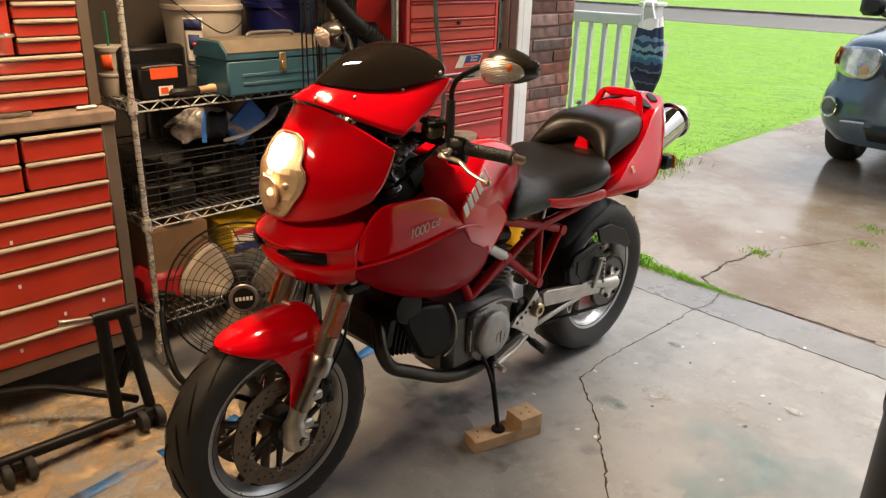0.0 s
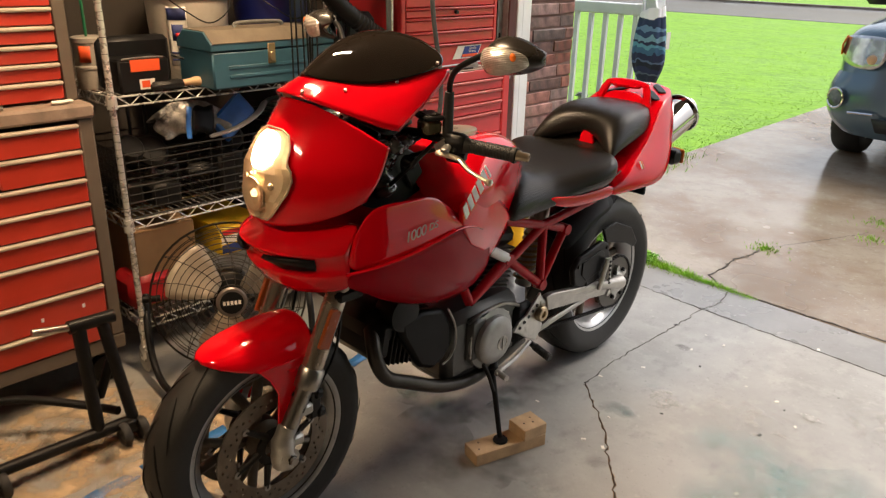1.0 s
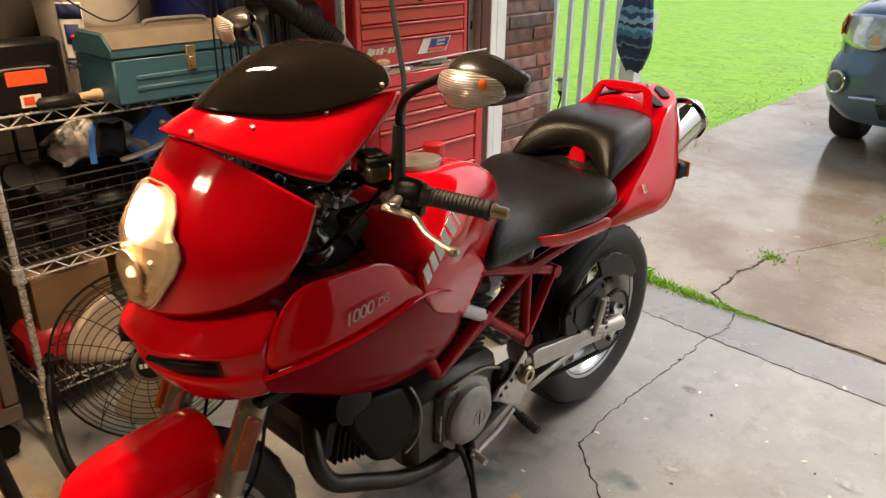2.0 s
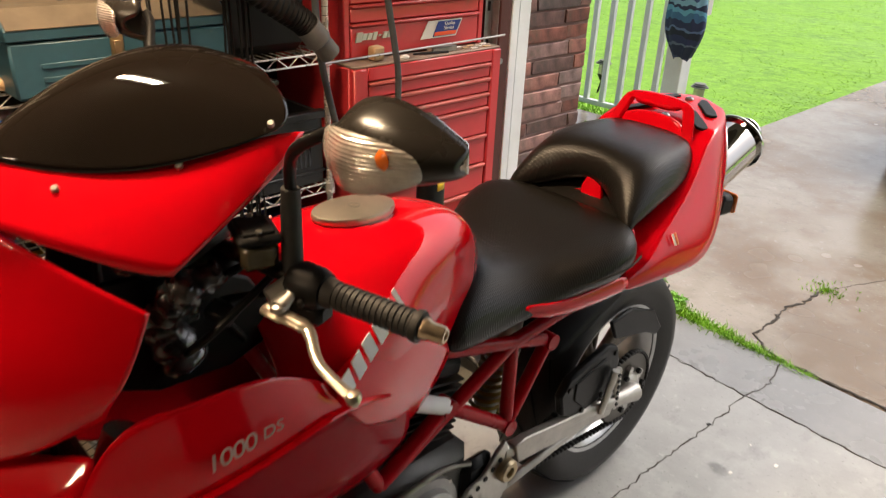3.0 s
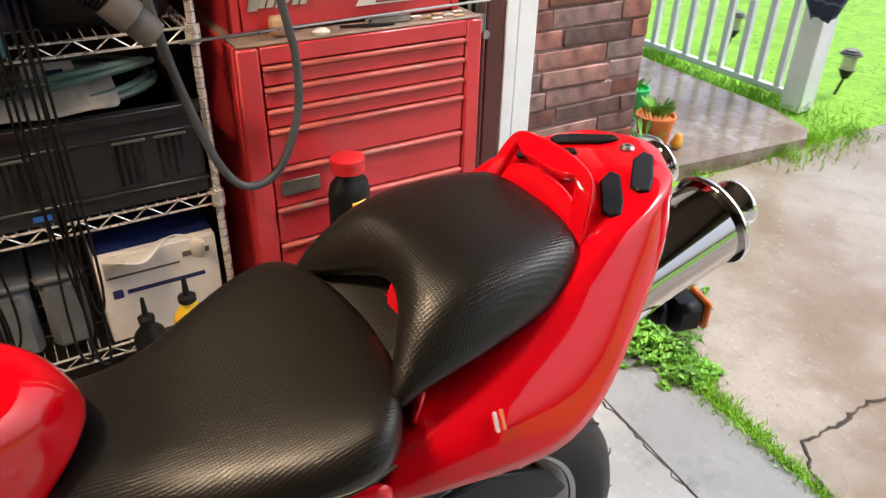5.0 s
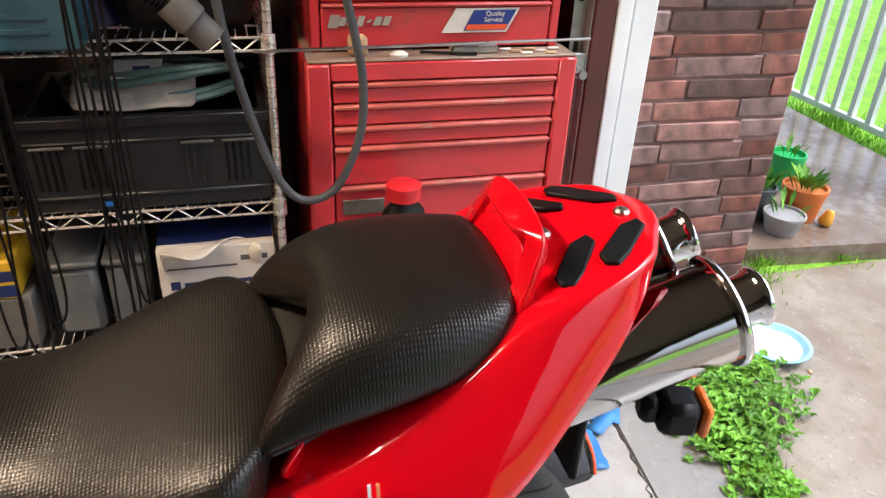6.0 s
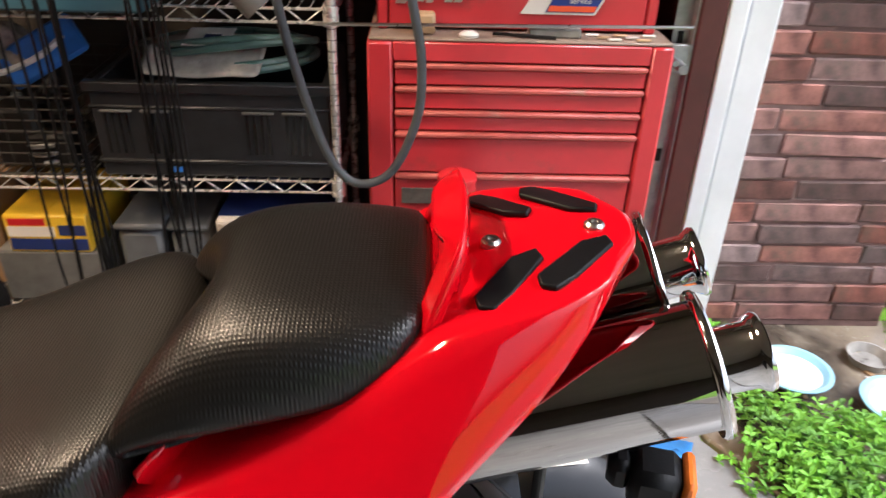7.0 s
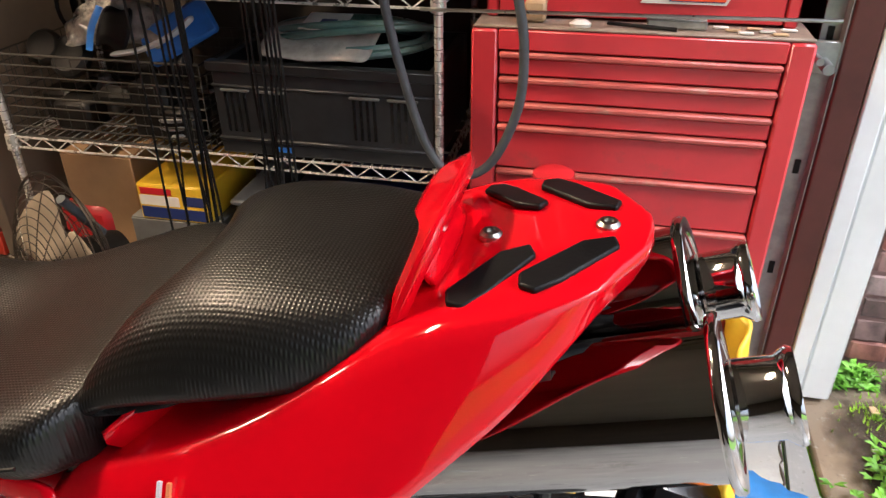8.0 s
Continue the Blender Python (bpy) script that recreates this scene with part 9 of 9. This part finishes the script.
vs, fs = [], []
for k in range(1800):
    u = rng.random()
    y = 4.6 + 2.2 * u * u
    x = -1.22 - 0.003 * y - (0.35 * rng.random() ** 2.0)
    if y < 4.72 and x < -1.3:
        continue
    edge = 1.0 if x > -1.35 else 0.75
    blade(vs, fs, x, y, -0.032, rng.uniform(0.005, 0.013) * edge, rng.uniform(0.002, 0.004) * (1 + 0.12 * y), 0.03, rng.uniform(0, 6.28))
for k in range(9000):
    u = rng.random()
    y = 3.6 + 12.0 * u * u
    x = -1.34 - 0.004 * y - 7.5 * rng.random() ** 1.6
    if y < 4.7 + 0.02 * (x + 6) and x < -1.2:
        continue
    blade(vs, fs, x, y, -0.032, rng.uniform(0.006, 0.016), rng.uniform(0.003, 0.005) * (0.8 + 0.10 * y), 0.03, rng.uniform(0, 6.28))
stuff_mesh("lawn_grass", vs, fs, BLADE, "short bright green lawn grass", "grass")
vs, fs = [], []
for k in range(3400):
    t = rng.random()
    x = -0.40 + 0.72 * t
    y = 2.512 - 0.080 * t + rng.gauss(0, 0.026) * (1.25 - t)
    blade(vs, fs, x, y, -0.02, rng.uniform(0.014, 0.046) * (1.1 - 0.6 * t), 0.0022, 0.03, rng.uniform(0, 6.28))
for cx, cy, n, r, h in ((0.095, 3.15, 220, 0.06, 0.026), (0.42, 4.1, 120, 0.07, 0.03), (0.46, 3.75, 100, 0.06, 0.03), (-1.31, 3.22, 130, 0.08, 0.06), (-1.22, 3.12, 110, 0.07, 0.045), (-1.30, 3.6, 60, 0.06, 0.04), (-1.27, 4.15, 420, 0.14, 0.08), (-1.28, 4.45, 380, 0.12, 0.06), (-1.26, 4.7, 240, 0.09, 0.05), (-1.9, 4.72, 700, 0.35, 0.09), (-2.7, 4.75, 700, 0.4, 0.09), (-1.20, 2.52, 200, 0.05, 0.03), (-1.0, 2.5, 150, 0.06, 0.03), (0.225, 2.32, 40, 0.02, 0.015)):
    for k in range(n):
        a, d = rng.uniform(0, 6.28), abs(rng.gauss(0, r))
        blade(vs, fs, cx + d * math.cos(a), cy + d * math.sin(a) * (0.35 if n in (700,) else 1), -0.02, rng.uniform(0.4, 1.1) * h, 0.003, h * 0.6, rng.uniform(0, 6.28))
stuff_mesh("joint_grass", vs, fs, BLADE, "thin grass growing in the concrete joints", "grass")


def weed(cx, cy, spread, n, hgt, seed):
    """Low weeds: many small pointed leaves on short stems."""
    r = random.Random(seed)
    vs, fs = [], []
    for k in range(n):
        a, d = r.uniform(0, 6.28), spread * math.sqrt(r.random()) * r.uniform(0.6, 1.25)
        x, y = cx + d * math.cos(a) * 1.0, cy + d * math.sin(a) * 1.35
        h = hgt * r.uniform(0.25, 1.0) * max(0.15, 1 - 0.5 * (d / spread) ** 2)
        for q in range(r.randint(4, 7)):
            b = r.uniform(0, 6.28)
            L, w, lift = r.uniform(0.014, 0.034), r.uniform(0.0045, 0.009), r.uniform(-0.35, 0.7)
            ex, ey = math.cos(b), math.sin(b)
            z = -0.012 + h * r.uniform(0.6, 1.0)
            i = len(vs)
            vs += [(x, y, z), (x + ex * L * 0.5 - ey * w, y + ey * L * 0.5 + ex * w, z + L * 0.5 * lift + 0.004), (x + ex * L, y + ey * L, z + L * lift), (x + ex * L * 0.5 + ey * w, y + ey * L * 0.5 - ex * w, z + L * 0.5 * lift + 0.004), (x + ex * L * 0.5, y + ey * L * 0.5, z + L * 0.5 * lift - 0.001)]
            fs += [(i, i + 1, i + 4), (i + 1, i + 2, i + 4), (i + 2, i + 3, i + 4), (i + 3, i, i + 4)]
        i = len(vs)
        vs += [(x - 0.001, y, -0.02), (x + 0.001, y, -0.02), (x, y, -0.012 + h)]
        fs += [(i, i + 1, i + 2)]
    return stuff_mesh("weed_patch", vs, fs, WEED, "low leafy green weeds growing at the garage threshold", "weeds")


weed(-0.63, 2.60, 0.19, 360, 0.11, 1)
weed(-0.47, 2.52, 0.12, 170, 0.07, 2)
weed(-0.30, 2.50, 0.07, 80, 0.035, 4)
weed(-0.84, 2.50, 0.05, 26, 0.04, 9)
weed(-1.15, 2.46, 0.05, 70, 0.05, 6)
for i in range(34):
    bm = B()
    x, y = -1.10 + 0.42 * rng.random(), 2.44 + 0.55 * rng.random()
    cbox(bm, (rng.uniform(0.008, 0.03), rng.uniform(0.008, 0.022), 0.006), (0, 0, 0), 0.002, pose(x, y, -0.009, 0, 0, rng.uniform(0, 90)))
    solo("leaf_litter", bm, (CARD, PAPER, WOOD)[i % 3], "small scrap of dead leaf and grit on the drive", "litter", group="litter on the drive")

# ---- cracks, chips and bricks ----
def crack(pts, w, parent, material, z=0.0006, seed=1):
    r = random.Random(seed)
    line = []
    for a, b in zip(pts, pts[1:]):
        a, b = Vector((*a, 0)), Vector((*b, 0))
        n = max(2, int((b - a).length / 0.018))
        for k in range(n):
            p = a.lerp(b, k / n)
            line.append(p + Vector((r.gauss(0, 0.0035), r.gauss(0, 0.0035), 0)))
    line.append(Vector((*pts[-1], 0)))
    bm = B()
    rows = []
    for i, p in enumerate(line):
        q = line[min(i + 1, len(line) - 1)] - line[max(0, i - 1)]
        s = Vector((-q.y, q.x, 0)).normalized() * w * r.uniform(0.35, 1.3) * 0.5
        rows.append([p + s + Vector((0, 0, z)), p - s + Vector((0, 0, z))])
    net(bm, rows)
    part("crack", bm, material, parent, "dark jagged crack", solid=0.0004)


crack([(0.66, 0.70), (0.56, 0.84), (0.50, 0.91), (0.42, 1.02), (0.335, 1.11), (0.26, 1.17), (0.191, 1.243)], 0.0075, floor, CRACK_RUST, 0.0010, 2)
crack([(0.66, 0.70), (0.56, 0.84), (0.50, 0.91), (0.42, 1.02), (0.335, 1.11), (0.26, 1.17), (0.191, 1.243)], 0.004, floor, CRACK, 0.0018, 2)
crack([(0.191, 1.243), (0.185, 1.34), (0.176, 1.45), (0.19, 1.70), (0.203, 1.965), (0.205, 2.15)], 0.0042, floor, CRACK, 0.0010, 5)
crack([(1.2, 0.1), (0.95, 0.42), (0.66, 0.70)], 0.004, floor, CRACK, 0.0010, 6)
crack([(-1.2, 2.270), (-0.5, 2.208), (0.195, 2.147), (0.62, 2.125), (1.0, 2.105), (2.6, 2.035)], 0.007, floor, CRACK, 0.0010, 31)
crack([(0.205, 2.16), (0.232, 2.289), (0.195, 2.446)], 0.005, apron, CRACK, -0.0050, 7)
crack([(0.195, 2.468), (0.12, 2.50), (0.045, 2.565), (0.050, 2.72), (0.035, 2.88), (0.070, 2.96), (0.079, 3.14)], 0.014, drive, CRACK, -0.0110, 8)
crack([(0.079, 3.14), (0.2, 3.4), (0.28, 3.57), (0.43, 3.9)], 0.004, drive, CRACK, -0.0110, 9)
for x0 in range(3):
    crack([(-0.9 + 0.9 * x0, 2.514 - 0.028 * x0 - 0.01 * x0 ** 2), (0.0 + 0.9 * x0, 2.486 - 0.034 * x0 - 0.01 * x0 ** 2)], 0.016, drive, CRACK, -0.0108, 20 + x0)


def blot(x, y, r, seed, material, parent, z, label, stretch=1.0):
    """A flat patch with a ragged outline, for spills, dirt and lamp-lit dust."""
    rr = random.Random(seed)
    bm = B()
    n = 40
    ph = [rr.uniform(0, 6.28) for _ in range(5)]
    ring = []
    for k in range(n):
        a = k * math.tau / n
        d = r * (1 + 0.25 * math.sin(2 * a + ph[0]) + 0.18 * math.sin(3 * a + ph[1]) + 0.14 * math.sin(7 * a + ph[2]) + 0.10 * math.sin(11 * a + ph[3]))
        ring.append(bm.verts.new((x + d * math.cos(a) * stretch, y + d * math.sin(a), z)))
    bm.faces.new(ring)
    part("paint_spill", bm, material, parent, label)


def spill(name, col, grain=16, lo=0.46, hi=0.72, top=0.75):
    m = mat(name, col, 0.5, var=0.2, scale=10)
    nt = m.node_tree
    bs = nt.nodes["Principled BSDF"]
    co = nt.nodes.new("ShaderNodeTexCoord")
    nz = nt.nodes.new("ShaderNodeTexNoise")
    nz.inputs["Scale"].default_value, nz.inputs["Detail"].default_value = grain, 8
    mr = nt.nodes.new("ShaderNodeMapRange")
    mr.inputs["From Min"].default_value, mr.inputs["From Max"].default_value = lo, hi
    mr.inputs["To Max"].default_value = top
    nt.links.new(co.outputs["Object"], nz.inputs["Vector"])
    nt.links.new(nz.outputs["Fac"], mr.inputs["Value"])
    flat, far, fade, both_ = nt.nodes.new("ShaderNodeVectorMath"), nt.nodes.new("ShaderNodeVectorMath"), nt.nodes.new("ShaderNodeMapRange"), nt.nodes.new("ShaderNodeMath")
    flat.operation, far.operation, both_.operation = "MULTIPLY", "DISTANCE", "MULTIPLY"
    flat.inputs[1].default_value, far.inputs[1].default_value = (1, 1, 0), (0.5, 0.5, 0)
    fade.inputs["From Min"].default_value, fade.inputs["From Max"].default_value, fade.inputs["To Min"].default_value, fade.inputs["To Max"].default_value = 0.22, 0.46, 1, 0
    nt.links.new(co.outputs["Generated"], flat.inputs[0])
    nt.links.new(flat.outputs["Vector"], far.inputs[0])
    nt.links.new(far.outputs["Value"], fade.inputs["Value"])
    nt.links.new(mr.outputs["Result"], both_.inputs[0])
    nt.links.new(fade.outputs["Result"], both_.inputs[1])
    nt.links.new(both_.outputs["Value"], bs.inputs["Alpha"])
    return m


DIRT = spill("wet_dirt", (0.060, 0.044, 0.030), 7, 0.30, 0.62, 0.95)
for i, (x, y, r) in enumerate(((-1.02, 2.50, 0.17), (-0.86, 2.62, 0.22), (-0.68, 2.56, 0.20), (-0.45, 2.54, 0.10), (-1.1, 2.75, 0.16), (-0.86, 2.42, 0.10), (-1.12, 2.40, 0.09))):
    blot(x, y, r, 80 + i, DIRT, drive, -0.0085 + 0.0003 * i, "dark wet dirt by the threshold", 1.2)
# tan dust, with the warm lamp light on this floor put into its colour
TAN_DUST_LIT = spill("tan_dust_lit", (0.56, 0.41, 0.25), 10, 0.36, 0.66, 0.85)
AQUA, PALE, SOOT, TEALP = spill("aqua_spill", (0.25, 0.42, 0.43), 6, 0.36, 0.74, 0.5), spill("pale_spill", (0.50, 0.49, 0.46)), spill("oil_stain", (0.07, 0.07, 0.075), 8, 0.42, 0.80, 0.7), spill("teal_spill", (0.05, 0.16, 0.18), 9, 0.40, 0.75, 0.75)
for x, y, r, m_, st in ((1.02, 1.20, 0.20, AQUA, 1.0), (0.78, 1.24, 0.15, AQUA, 1.2), (0.86, 0.98, 0.16, AQUA, 1.0), (-0.10, 0.74, 0.14, TEALP, 1.3), (0.36, 1.17, 0.05, TEALP, 1.2), (0.05, 0.95, 0.09, TEALP, 1.0), (0.70, 1.45, 0.12, PALE, 1.4), (0.45, 1.35, 0.07, PALE, 1.0), (1.1, 1.7, 0.15, PALE, 1.2), (0.10, 0.55, 0.16, SOOT, 1.2), (0.06, 1.15, 0.14, SOOT, 1.0), (0.30, 0.66, 0.09, SOOT, 1.6), (0.02, 0.80, 0.10, SOOT, 1.0), (0.5, 0.85, 0.05, SOOT, 1.5), (0.32, 1.75, 0.03, SOOT, 1.0), (-0.35, -0.2, 0.2, PALE, 1.0), (-0.75, -0.25, 0.2, PALE, 1.5), (-0.3, 0.35, 0.10, SOOT, 1.0)):
    blot(x, y, r, int(x * 100 + y * 37), m_, floor, 0.0042 + 0.0003 * (int(x * 100) % 5), "blurred paint or oil stain", st)
for i, (x, y, r, st) in enumerate(((-0.62, -0.55, 0.46, 1.0), (-0.45, -0.05, 0.36, 0.9), (-0.85, -0.15, 0.32, 1.0), (-0.25, -0.62, 0.36, 1.0), (-0.55, 0.35, 0.26, 1.0), (-0.95, -0.6, 0.4, 1.0), (-0.3, -0.95, 0.42, 1.3))):
    blot(x, y, r, 50 + i, TAN_DUST_LIT, floor, 0.0030 + 0.0002 * i, "patch of tan dust on the concrete, its colour brightened for lamp light", st)
blot(0.861, 1.60, 0.030, 4, PALE, floor, 0.0062, "small white paint spot", 1.5)
rng = random.Random(21)
for k in range(46):
    bm = B()
    x, y = rng.uniform(0.1, 1.6), rng.uniform(0.9, 2.15)
    if k > 34:
        x, y = rng.uniform(-0.5, -0.2), rng.uniform(-0.5, 0.5)
    s = rng.uniform(0.004, 0.011)
    cbox(bm, (s * 1.6, s, 0.002), (0, 0, 0), 0.0008, pose(x, y, 0.0012, 0, 0, rng.uniform(0, 180)))
    part("paint_chip", bm, (PAPER, PAPER, DARK)[k % 3], floor)

# brick pier: mortar core, then each brick proud of it
core_bm = B()
span(core_bm, (-1.52, 2.394, -0.1), (BX - 0.003, 3.054, 2.5), 0.003)
pier = solo("wall_brick", core_bm, MORTAR, "wall of long brown-red rough bricks with painted edge", "brick wall", kind="structure")
COURSE, BH = 0.0712, 0.061
shared = {}


def brick_mesh(L, kind):
    key = (round(L, 3), kind)
    if key not in shared:
        bm = B()
        cbox(bm, (0.05, L, BH), (0, 0, 0), 0.004)
        r = random.Random(kind * 7 + int(L * 1000))
        for v in bm.verts:
            v.co += Vector((r.uniform(-0.004, 0.003), r.uniform(-0.004, 0.003), r.uniform(-0.0032, 0.0026)))
        bmesh.ops.recalc_face_normals(bm, faces=bm.faces)
        me = bpy.data.meshes.new("brick")
        bm.to_mesh(me)
        bm.free()
        me.materials.append(BRICK)
        shared[key] = me
    return shared[key]


rng = random.Random(8)
for c in range(35):
    z = COURSE * (c + 0.5) + 0.008
    y = 2.468
    cuts = ((0.10, 0.305, 0.158), (0.075, 0.305, 0.183), (0.18, 0.305, 0.078), (0.125, 0.305, 0.133))[c % 4]
    for L in cuts:
        ob = new("brick", brick_mesh(L, rng.randint(0, 3)))
        ob.parent = pier
        ob.location = (BX - 0.022 + rng.uniform(-0.003, 0.006), y + L / 2, z)
        ob.rotation_euler = (rng.uniform(-0.012, 0.012), 0, rng.uniform(-0.01, 0.01))
        y += L + 0.0085
bm = B()
for c in range(35):
    z = COURSE * (c + 0.5) + 0.008
    span(bm, (BX - 0.03, 2.394, z - 0.03), (BX + 0.004 + 0.004 * math.sin(c * 2.1), 2.442 + 0.016 * (0.5 + 0.5 * math.sin(c * 3.7)), z + 0.030), 0.004)
tagged(part("painted_edge", bm, mat("mauve_brick_paint", (0.24, 0.13, 0.13), 0.6, var=0.2, scale=10, bump=0.3), pier, "bricks painted mauve at the trim"), kind="stuff")
